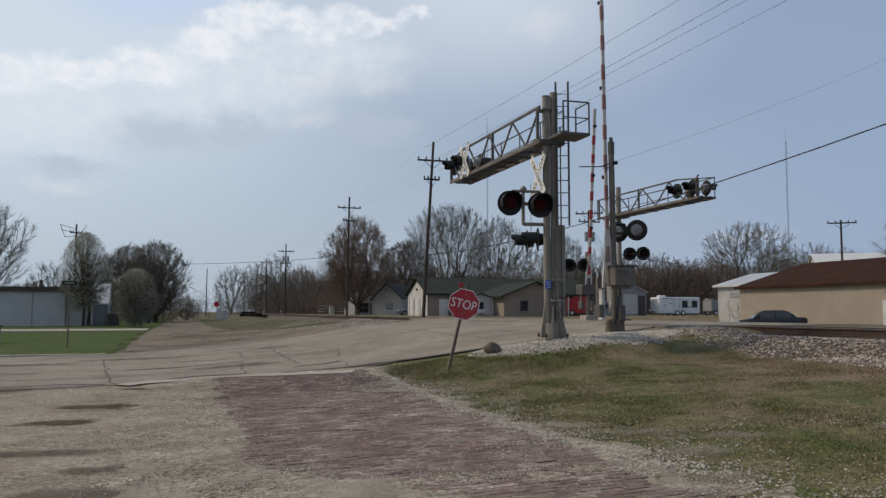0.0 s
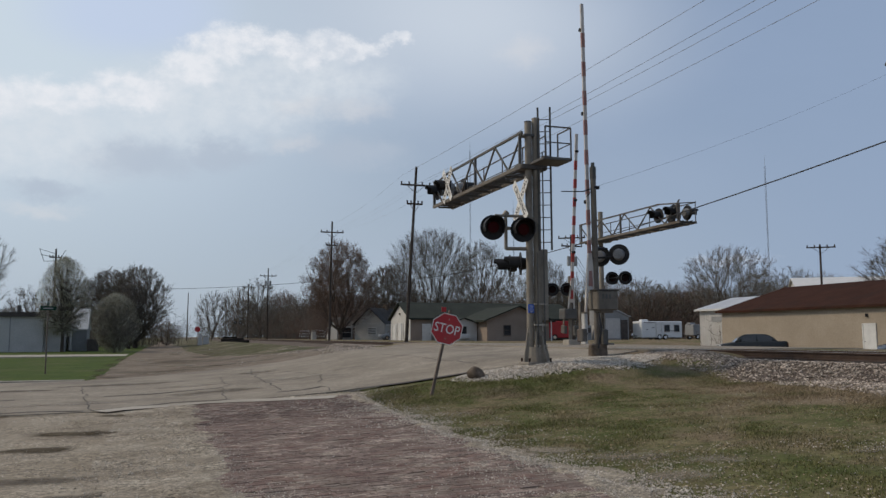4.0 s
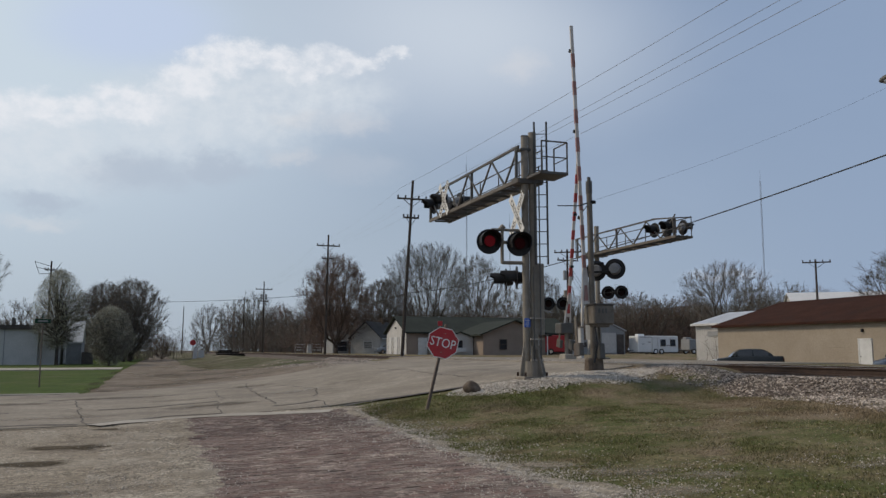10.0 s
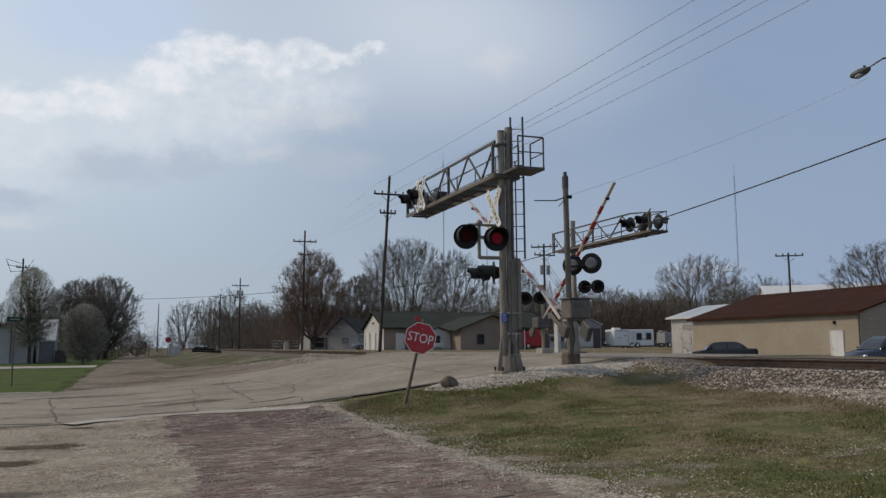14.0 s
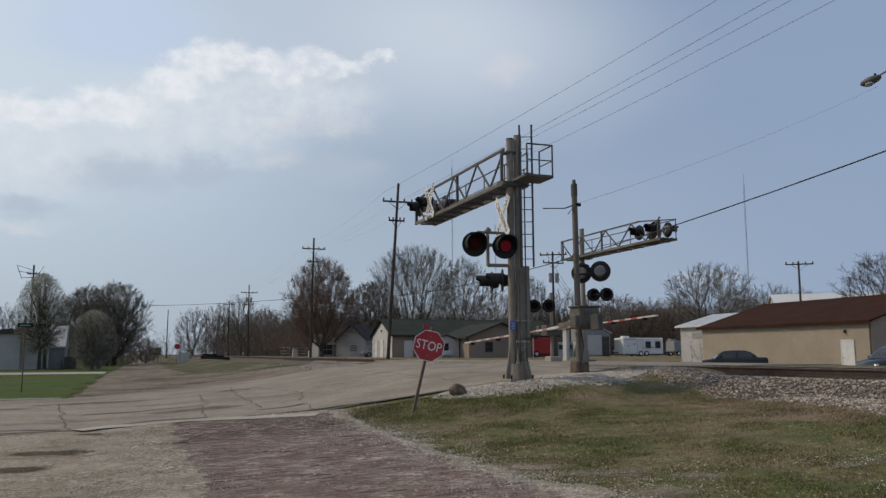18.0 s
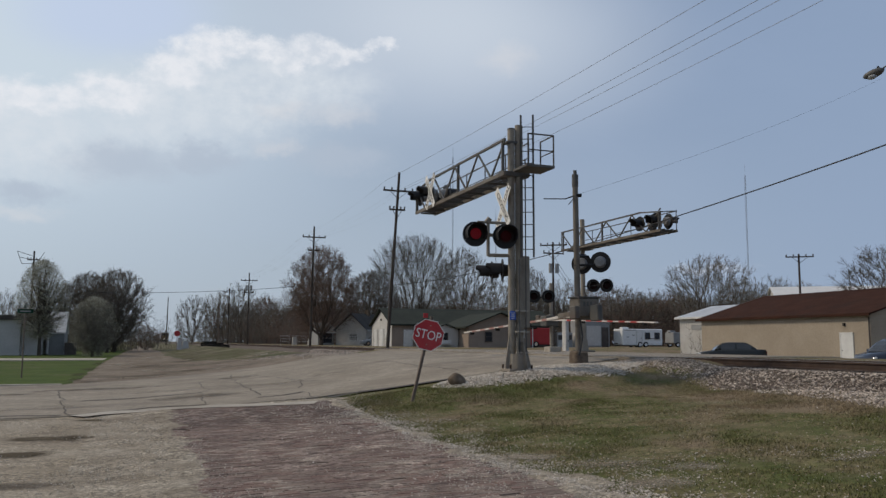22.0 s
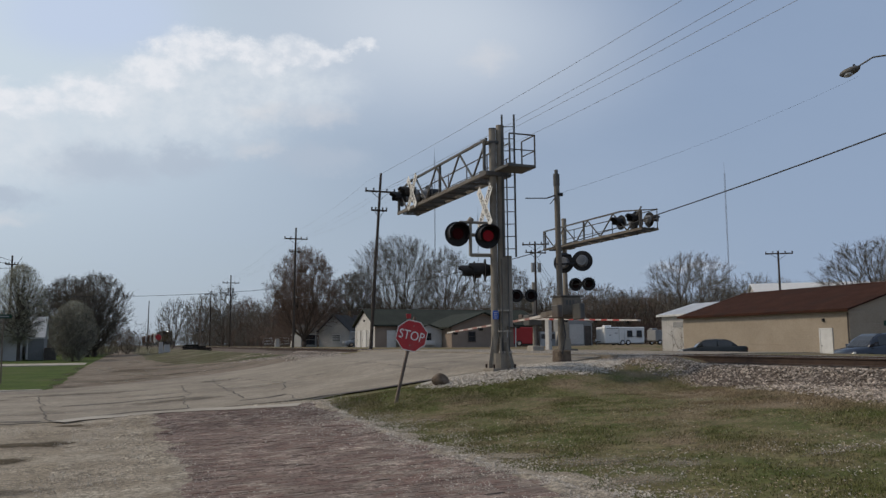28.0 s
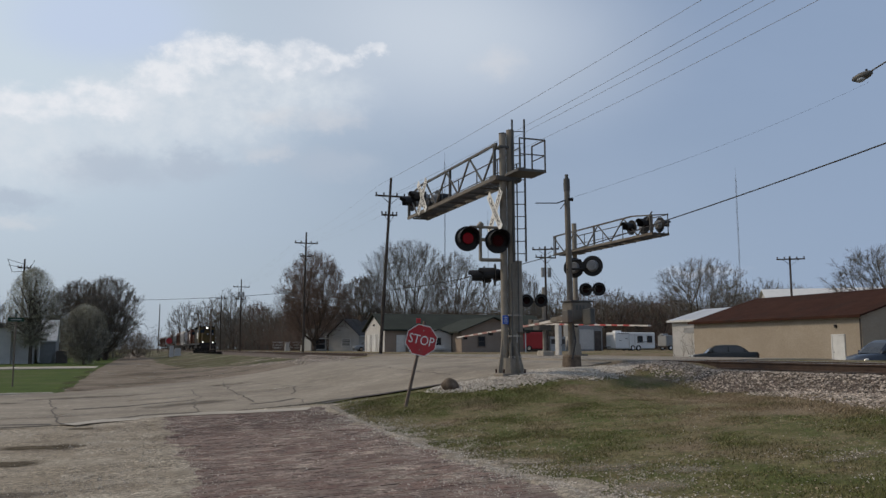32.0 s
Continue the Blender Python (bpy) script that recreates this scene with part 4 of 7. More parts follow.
def blades(n, seed):
    """Short spring grass: dense green tufts along the road edge and the ballast, thin straw in the dry middle."""
    rng = np.random.default_rng(seed)
    x, y = rng.uniform(4.2, 12.4, n), rng.uniform(3.0, 19.0, n)
    thick = np.array([noise.noise((a * 0.9, b * 0.9, 7.0)) + 0.6 * noise.noise((a * 2.6, b * 2.6, 17.0)) for a, b in zip(x, y)])
    lush = np.array([green(a, b) for a, b in zip(x, y)])
    keep = (thick + 0.5 * lush > rng.uniform(-0.35, 0.7, n)) & (x < 12.2) & np.array([pad(a, b) < -0.04 for a, b in zip(x, y)]) & (y < 18.6) & (x > 4.3 + np.maximum(0, (9 - y) * 0.12)) & (y < 18.3 + (x < 6.5) * 0.4)
    x, y, thick, lush = x[keep], y[keep], thick[keep], lush[keep]
    h = rng.uniform(0.010, 0.030, len(x)) * (1 + 0.9 * np.clip(thick, 0, 1) + 1.1 * lush)
    z = np.array([gz(a, b) for a, b in zip(x, y)])
    a = rng.uniform(0, 6.283, len(x))
    w = rng.uniform(0.003, 0.006, len(x))
    lean = rng.normal(0, 0.45, (len(x), 2)) * h[:, None]
    v = np.stack([np.stack([x - w * np.cos(a), y - w * np.sin(a), z], -1), np.stack([x + w * np.cos(a), y + w * np.sin(a), z], -1),
                  np.stack([x + lean[:, 0], y + lean[:, 1], z + h], -1)], 1)
    return v.reshape(-1, 3).tolist(), np.arange(3 * len(x)).reshape(-1, 3).tolist()


def green(x, y):
    """How lush the grass is: along the road edge and the foot of the ballast."""
    road_side = max(0.0, 1 - abs(y - (17.2 + 0.5 * noise.noise((x, 0, 3)))) / 1.5) if x < 9.5 else 0.0
    foot = max(0.0, 1 - abs(x + 0.35 - stone_edge(y)) / 1.0)
    return max(road_side, 0.75 * foot * min(max((16.0 - y) / 3.0, 0.25), 1.0))


M["blade"] = surf("blade", (0.098, 0.116, 0.034), (0.172, 0.152, 0.072), 1.1, 0.9, c3=(0.235, 0.182, 0.115), scale3=0.5, vary=0.6, spec=0.1, drift=(0.035, -0.24), world=True)
tagged(new("grass_blades", sheet("grass_blades", *blades(330000, 11), M["blade"])), "short green and straw-coloured grass", "grass", kind="stuff")


def litter(n, seed):
    """Dead leaves lying flat in the grass, more of them in the dry middle."""
    rng = np.random.default_rng(seed)
    x, y = rng.uniform(4.7, 11.5, n), rng.uniform(4.0, 17.6, n)
    dry = np.array([noise.noise((a * 0.5, b * 0.5, 17.0)) for a, b in zip(x, y)])
    keep = dry > rng.uniform(-0.6, 0.45, n)
    x, y = x[keep], y[keep]
    z = np.array([gz(a, b) for a, b in zip(x, y)]) + rng.uniform(0.008, 0.02, len(x))
    a, r = rng.uniform(0, 6.283, len(x)), rng.uniform(0.005, 0.017, len(x))
    out = []
    for k in range(4):
        q = r * (1.0 if k % 2 == 0 else 0.55)
        out.append(np.stack([x + q * np.cos(a + 1.571 * k), y + q * np.sin(a + 1.571 * k), z + rng.uniform(-0.004, 0.008, len(x))], -1))
    return np.stack(out, 1).reshape(-1, 3).tolist(), np.arange(4 * len(x)).reshape(-1, 4).tolist()


M["dead_leaf"] = surf("dead_leaf", (0.20, 0.145, 0.09), (0.34, 0.27, 0.185), 3.0, 0.9, vary=0.5, spec=0.1, world=True)
tagged(new("leaf_litter", sheet("leaf_litter", *litter(30000, 71), M["dead_leaf"])), "brown dead leaves scattered in the grass", "leaf litter", kind="stuff")

# ---- railway ----
for x in (13.78, 15.22):
    rail = thing("rail", x, 0, 1.07, "rusty steel rail with a worn bright head", "rail", group="rails of the track")
    part("rail_web", prisms(([(-0.07, 0), (0.07, 0), (0.07, 0.015), (0.012, 0.03), (0.012, 0.125), (0.036, 0.135), (0.036, 0.165), (-0.036, 0.165), (-0.036, 0.135), (-0.012, 0.125), (-0.012, 0.03), (-0.07, 0.015)], "y", -120, 1500)), M["rust"], rail)
    part("rail_head", boxes(((0, 690, 0.168), (0.05, 1620, 0.006))), M["rail_top"], rail, "bright worn running surface")
tie_mesh = mesh_of("tie", finish(boxes(((0, 0, 0), (2.55, 0.22, 0.16))), 0.015), M["tie"])
ties = thing("railway_ties", 14.5, 0, 0.99, "dark creosoted timber sleepers bedded in ballast", "railway ties")
rng_tie = random.Random(4)
for i in range(150):
    y = -2.0 + 0.55 * i
    if 19.0 < y < 46.4:
        continue
    tie = new("tie", tie_mesh)
    tie.parent = ties
    tie.matrix_basis = pose(rng_tie.uniform(-0.04, 0.04), y, rng_tie.uniform(-0.012, 0.012), 0, 0, rng_tie.uniform(-1.2, 1.2))
crossing = thing("level_crossing", 14.5, 0, 1.16, "grey crossing surface flush with the rails", "level crossing")
for x0, x1 in ((-1.9, -0.83), (-0.6, 0.6), (0.83, 1.9)):
    for k in range(10):
        part("panel", finish(boxes((((x0 + x1) / 2, 20.6 + 2.6 * k + 0.0, 0.02), (x1 - x0, 2.57, 0.12))), 0.01), M["asphalt"], crossing)


# ---- signals ----
def signal_head(parent, x, y, z, face, name="signal_light", flash="", back="disc_back"):
    """One flashing-light unit that faces that many degrees to the right of +y; parts under parent."""
    m = pose(x, y, z, 0, 0, -face)

    def put(bm):
        bmesh.ops.transform(bm, matrix=m, verts=list(bm.verts))
        return bm
    disc = bars(((0, -0.01, 0), (0, 0.012, 0), 0.305 if flash else 0.285, 28))
    body = part(name, put(disc), M["black_metal"], parent, "round black signal background")
    part("lamp_housing", put(bars(((0, -0.17, 0), (0, -0.012, 0), 0.13, 14, 0.165), ((0, -0.20, 0), (0, -0.17, 0), 0.045, 8))), M[back], body, "round lamp housing")
    hood = bmesh.new()
    n, r0 = 16, 0.25 if flash else 0.185
    rim = []
    for i in range(n + 1):
        a = radians(-28 + 236 * i / n)
        reach = 0.40 if 30 <= -28 + 236 * i / n <= 150 else 0.30
        rim.append([hood.verts.new((r * math.cos(a), yy, r * math.sin(a))) for r, yy in ((r0, 0.01), (r0 * 0.99, reach), (r0 * 0.94, reach), (r0 * 0.95, 0.01))])
    for p, q in zip(rim, rim[1:]):
        for k in range(4):
            hood.faces.new((p[k], q[k], q[(k + 1) % 4], p[(k + 1) % 4]))
    part("hood", put(hood), M["black_metal"], body, "black visor hood")
    if flash:
        lens_bm = bars(((0, -0.006, 0), (0, 0.006, 0), 0.135, 24))
        lens = part("lens", lens_bm, M["lens_dim"], body, "red glass signal lens")
        lens.data.materials.append(M["lens_lit"])
        for p in lens.data.polygons:
            if p.normal.y < -0.5:
                p.material_index = 1
        lens.matrix_basis = m @ pose(0, 0.10, 0)
        FLASHERS.append((lens, m @ pose(0, 0.10, 0), flash))
    else:
        part("lens", put(bars(((0, 0.02, 0), (0, 0.05, 0), 0.15, 20, 0.12))), M["lens_dark"], body, "dark red signal lens")
    return body


FLASHERS = []


def letters(name, text, size, material, parent, m, depth=0.004):
    """Raised letters in the built-in font, as a mesh."""
    cu = bpy.data.curves.new(name, "FONT")
    cu.body, cu.size, cu.align_x, cu.align_y, cu.extrude, cu.resolution_u = text, size, "CENTER", "CENTER", depth / 2, 3
    tmp = new("tmp", cu)
    me = bpy.data.meshes.new_from_object(tmp)
    bpy.data.objects.remove(tmp)
    bpy.data.curves.remove(cu)
    me.materials.clear()
    me.materials.append(material)
    ob = new(name, me)
    ob.parent = parent
    ob.matrix_basis = m
    return ob


def crossbuck(parent, x, y, z, face, size=1.22):
    """Two crossed white blades with their words; it faces that many degrees to the right of +y."""
    m = pose(x, y, z, 0, 0, 180 - face) @ pose(0, 0, 0, 90, 0, 0)
    for k, (turn, words) in enumerate(((52, ("RAIL", "ROAD")), (-52, ("CROSSING",)))):
        mm = m @ pose(0, 0, 0.012 * k, 0, 0, turn)
        bm = finish(boxes(((0, 0, 0), (size, 0.225, 0.008))), 0.003)
        bmesh.ops.transform(bm, matrix=mm, verts=list(bm.verts))
        blade = part("crossbuck_blade", bm, M["sign_white"], parent, "white crossbuck blade with black letters")
        if len(words) == 2:
            letters("letters", "RAIL", 0.20, M["black_metal"], blade, mm @ pose(-0.36, -0.005, 0.006))
            letters("letters", "ROAD", 0.20, M["black_metal"], blade, mm @ pose(0.36, -0.005, 0.006))
        else:
            letters("letters", "CROSSING", 0.20, M["black_metal"], blade, mm @ pose(0, -0.005, 0.006))


def ladder(parent, x, y, z0, z1, width=0.30, face=0.0):
    c, s = math.cos(radians(face)), math.sin(radians(face))
    ld = part("ladder", beams(*[((x + k * width / 2 * c, y + k * width / 2 * s, z0), (x + k * width / 2 * c, y + k * width / 2 * s, z1), 0.045, 0.02) for k in (-1, 1)]), M["galv_dark"], parent, "steel ladder")
    n = int((z1 - z0) / 0.305)
    rung = mesh_of("rung", bars(((-width / 2 * c, -width / 2 * s, 0), (width / 2 * c, width / 2 * s, 0), 0.011, 6)), M["galv_dark"])
    for i in range(n):
        r = new("rung", rung)
        r.parent = ld
        r.matrix_basis = pose(x, y, z0 + 0.2 + 0.305 * i)


def cantilever_arm(parent, side, y0, y1, z, x_in, x_out, h):
    """The walkway truss along y: deck, two chords, a lattice on the x_in side and a rail on the x_out side."""
    d = 1 if y1 > y0 else -1
    length = abs(y1 - y0)
    chord = part("chord", beams(((x_in, y0, z), (x_in, y1, z), 0.06, 0.09), ((x_out, y0, z), (x_out, y1, z), 0.06, 0.09)), M["galv_worn"], parent)
    deck = part("walkway_deck", bmesh.new(), M["galv_dark"], parent, "steel grating walkway")
    bm = bmesh.new()
    n = int(length / 0.16)
    for i in range(n):
        yy = y0 + d * (0.06 + 0.16 * i)
        beam(bm, (x_in, yy, z + 0.035), (x_out, yy, z + 0.035), 0.035, 0.025)
    for k in range(1, 4):
        xx = x_in + (x_out - x_in) * k / 4
        beam(bm, (xx, y0, z + 0.05), (xx, y1, z + 0.05), 0.03, 0.02)
    bm.to_mesh(deck.data)
    bm.free()
    for i in range(9):
        yy = y0 + d * length * (i + 0.5) / 9
        part("joist", beams(((x_in - 0.04 * side, yy, z - 0.06), (x_out + 0.04 * side, yy, z - 0.05), 0.05, 0.05)), M["galv_dark"], parent)
    part("top_chord", beams(((x_in, y0, z + h), (x_in, y1 - d * 1.3, z + h), 0.055, 0.055), ((x_in, y1 - d * 1.3, z + h), (x_in, y1, z + h * 0.82), 0.05, 0.05)), M["galv_dark"], parent)
    n = 8
    for i in range(n):
        a, b = y0 + d * length * i / n, y0 + d * length * (i + 1) / n
        lo, hi = (a, b) if i % 2 else (b, a)
        part("web_brace", beams(((x_in, lo, z + 0.03), (x_in, hi, z + h * 0.98), 0.04, 0.04)), M["galv_dark"], parent)
    for f in (0.02, 0.46, 0.985):
        part("truss_post", beams(((x_in, y0 + d * length * f, z), (x_in, y0 + d * length * f, z + h * (0.84 if f > 0.9 else 1)), 0.07, 0.05)), M["galv_dark"], parent)
    part("handrail", bars(((x_out, y0, z + h * 0.95), (x_out, y1, z + h * 0.9), 0.02, 6), ((x_out, y0, z + h * 0.5), (x_out, y1, z + h * 0.48), 0.014, 6)), M["galv_dark"], parent)
    for i in range(6):
        yy = y0 + d * length * i / 5.02
        part("rail_post", bars(((x_out, yy, z), (x_out, yy, z + h * 0.95), 0.017, 6)), M["galv_dark"], parent)
    part("end_rail", bars(((x_in, y1, z + h * 0.82), (x_out, y1, z + h * 0.9), 0.02, 6), ((x_in, y1, z + 0.05), (x_in, y1, z + h * 0.82), 0.02, 6)), M["galv_dark"], parent)


def near_cantilever():
    ox, oy, oz = 8.72, 18.45, 0.92
    t = thing("cantilever_signal", ox, oy, oz, "grey steel cantilever railway signal with red flashing lights on limestone", "railway signal", group="cantilever signals")
    H = 5.95
    part("mast", bars(((-0.14, 0, 0.2), (-0.14, 0, H), 0.088, 16)), M["galv"], t, smooth=False)
    part("mast_tube", bars(((0.06, -0.02, 0.2), (0.06, -0.02, H + 0.12), 0.098, 16)), M["galv"], t)
    part("mast_skirt", bars(((-0.02, 0, 0.05), (-0.02, 0, 0.42), 0.24, 14, 0.21)), M["galv"], t, "short steel collar")
    part("mast_cap", bars(((-0.14, 0, H), (-0.14, 0, H + 0.03), 0.092, 16)), M["galv_dark"], t)
    part("base_plate", finish(boxes(((0.0, 0, 0.03), (0.66, 0.56, 0.07))), 0.01), M["galv"], t)
    for turn, reach, high in ((180, 0.31, 0.90), (0, 0.36, 0.80), (250, 0.28, 0.80), (300, 0.32, 0.70), (90, 0.28, 0.8)):
        plate = prisms(([(0.12, 0.06), (reach, 0.06), (reach, 0.16), (0.20, high), (0.12, high)], "y", -0.018, 0.018))
        bmesh.ops.transform(plate, matrix=pose(-0.02, -0.02, 0, 0, 0, turn), verts=list(plate.verts))
        part("gusset", plate, M["galv"], t, "tapered stiffener plate")
    for x in (-0.28, 0.28):
        for y in (-0.22, 0.22):
            part("anchor_bolt", bars(((x, y, 0.06), (x, y, 0.16), 0.025, 6)), M["rust"], t)
    part("junction_box", finish(boxes(((0.20, 0.06, 1.92), (0.22, 0.30, 1.75))), 0.015), M["galv"], t, "tall grey relay cabinet")
    part("conduit", bars(((-0.02, -0.17, 0.3), (-0.02, -0.17, 2.7), 0.022, 8), ((0.16, -0.17, 0.3), (0.16, -0.17, 5.2), 0.018, 8)), M["galv_dark"], t)
    for z in (0.45, 0.95, 1.45):
        part("conduit_clamp", boxes(((0.06, -0.16, z), (0.34, 0.05, 0.035))), M["stone_white"], t)
    ladder(t, 0.19, -0.22, 2.75, H + 0.36, 0.30, -25)
    sign = part("blue_sign", finish(boxes(((-0.17, -0.115, 1.34), (0.17, 0.012, 0.21), 8)), 0.003), M["sign_blue"], t, "small blue emergency notice")
    part("writing_bar", boxes(*[((-0.17, -0.124, 1.40 - 0.045 * i), (0.12 - 0.03 * (i % 2), 0.004, 0.014), 8) for i in range(4)]), M["sign_white"], sign)
    zc = 4.82
    cantilever_arm(t, -1, -0.15, 6.75, zc, -0.37, 0.27, 0.84)
    part("arm_bracket", finish(boxes(((-0.05, 0.05, zc), (0.72, 0.34, 0.13))), 0.01), M["galv_dark"], t)
    part("arm_clamp", finish(boxes(((-0.06, 0.03, zc + 0.8), (0.42, 0.24, 0.07))), 0.01), M["galv_dark"], t)
    part("platform", finish(boxes(((0.12, -0.72, zc + 0.02), (0.75, 0.75, 0.07))), 0.01), M["galv_dark"], t, "steel service platform")
    for a in ((-0.2, -1.08), (0.47, -1.08), (0.47, -0.4)):
        part("platform_post", bars(((*a, zc), (*a, zc + 0.78), 0.02, 6)), M["galv_dark"], t)
    for hz, hr in ((0.78, 0.02), (0.4, 0.015)):
        part("platform_rail", bars(((-0.2, -1.08, zc + hz), (0.47, -1.08, zc + hz), hr, 6)), M["galv_dark"], t)
        part("platform_rail", bars(((0.47, -1.08, zc + hz), (0.47, -0.4, zc + hz), hr, 6)), M["galv_dark"], t)
    # mast pair towards the brick street, lower pair along the road
    part("light_bracket", bars(((-0.14, 0.0, 2.80), (-0.72, 0.1, 2.80), 0.045, 8), ((-0.72, 0.1, 2.78), (-0.72, 0.1, 3.66), 0.045, 8), ((-1.10, 0.15, 3.32), (-0.30, 0.05, 3.28), 0.045, 8), ((-1.0, 0.1, 3.60), (-0.14, 0.02, 3.60), 0.035, 8), ((-0.76, 0.1, 3.60), (-0.68, 0.1, 3.70), 0.07, 8)), M["galv"], t)
    signal_head(t, -1.10, 0.02, 3.29, 190, flash="left")
    signal_head(t, -0.36, -0.10, 3.25, 190, flash="right")
    part("low_bracket", bars(((-0.14, 0, 2.45), (-0.14, 0.75, 2.45), 0.03, 8)), M["galv"], t)
    signal_head(t, -0.24, 0.32, 2.46, 288, back="black_metal")
    signal_head(t, -0.24, 0.98, 2.46, 288, back="black_metal")
    part("tip_bracket", bars(((-0.05, 6.0, zc), (-0.05, 6.0, zc + 0.75), 0.035, 8), ((-0.05, 5.55, zc + 0.45), (-0.05, 6.65, zc + 0.45), 0.03, 8)), M["galv_dark"], t)
    for y in (5.6, 6.5):
        signal_head(t, -0.30, y, zc + 0.48, 268)
        signal_head(t, 0.22, y + 0.05, zc + 0.48, 92)
    crossbuck(t, -0.42, 5.25, zc + 0.45, 270)
    crossbuck(t, -0.30, 0.14, 4.02, 270)
    return t


def far_cantilever():
    t = thing("cantilever_signal", 18.25, 31.9, 1.2, "grey steel cantilever railway signal reaching over the far lane", "railway signal", group="cantilever signals")
    part("mast", bars(((0, 0, 0.2), (0, 0, 5.8), 0.105, 16)), M["galv"], t)
    part("base_plate", finish(boxes(((0, 0, 0.05), (0.7, 0.7, 0.1)), ((0, 0, 0.3), (0.32, 0.32, 0.5), 0, 0, 0, 0.75)), 0.01), M["galv"], t)
    zc = 4.52
    cantilever_arm(t, -1, 1.15, -6.4, zc, -0.4, 0.3, 0.82)
    part("arm_bracket", finish(boxes(((0, 0, zc), (0.8, 0.5, 0.14))), 0.01), M["galv_dark"], t)
    part("back_rail", bars(((-0.4, 1.15, zc + 0.82), (-0.4, 0, zc + 0.82), 0.02, 6), ((-0.4, 1.15, zc), (-0.4, 1.15, zc + 0.82), 0.02, 6)), M["galv_dark"], t)
    part("tip_bracket", bars(((0, -5.8, zc), (0, -5.8, zc + 0.75), 0.035, 8)), M["galv_dark"], t)
    for y in (-4.9, -5.9):
        signal_head(t, 0.28, y, zc + 0.42, 88)
        signal_head(t, -0.3, y, zc + 0.42, 265)
    part("low_bracket", bars(((0, 0, 2.85), (0.2, -1.5, 2.85), 0.02, 8)), M["black_metal"], t)
    signal_head(t, 0.25, -0.45, 2.87, 205)
    signal_head(t, 0.35, -1.35, 2.83, 205)
    return t


def stripe_arm(parent, length, width, side, pivot, stripes, red):
    """A gate arm that stands along its own z at rest: fork, tapered board with red bands, lamps and counterweights."""
    arm = part("gate_arm", beams(((0, 0, 0.45), (0, 0, length), width, 0.05)), M["gate_white"], parent, "white gate arm with faded red bands")
    arm.matrix_basis = pivot
    part("arm_fork", beams(((-0.16, 0, -0.1), (-0.03, 0, 1.5), 0.05, 0.07), ((0.16, 0, -0.1), (0.03, 0, 1.5), 0.05, 0.07), ((-0.12, 0, 0.55), (0.12, 0, 0.55), 0.04, 0.04)), M["gate_white"], arm, "worn white fork")
    n = int((length - 0.6) / (2 * stripes))
    for i in range(n):
        z0 = 0.6 + 2 * stripes * i
        part("red_band", beams(((0, 0, z0), (0, 0, z0 + stripes), width + 0.012, 0.058)), M[red], arm)
    for z in (length * 0.34, length * 0.63, length - 0.75):
        part("gate_lamp", bars(((-0.07, side * 0.06, z), (0.07, side * 0.06, z), 0.055, 10)), M["black_metal"], arm, "small black gate lamp")
    for x in (-0.34, 0.34):
        part("weight_arm", finish(boxes(((x, 0, -0.30), (0.035, 0.12, 0.95))), 0.01), M["galv_worn"], arm, "grey steel side arm")
    for x, z, wide in ((0.30, -0.78, 0.42), (-0.30, -0.72, 0.34)):
        part("counterweight", finish(boxes(((x, -side * 0.02, z), (0.15, wide, wide))), 0.02), M["galv_dark"], arm, "dark steel counterweight")
    return arm


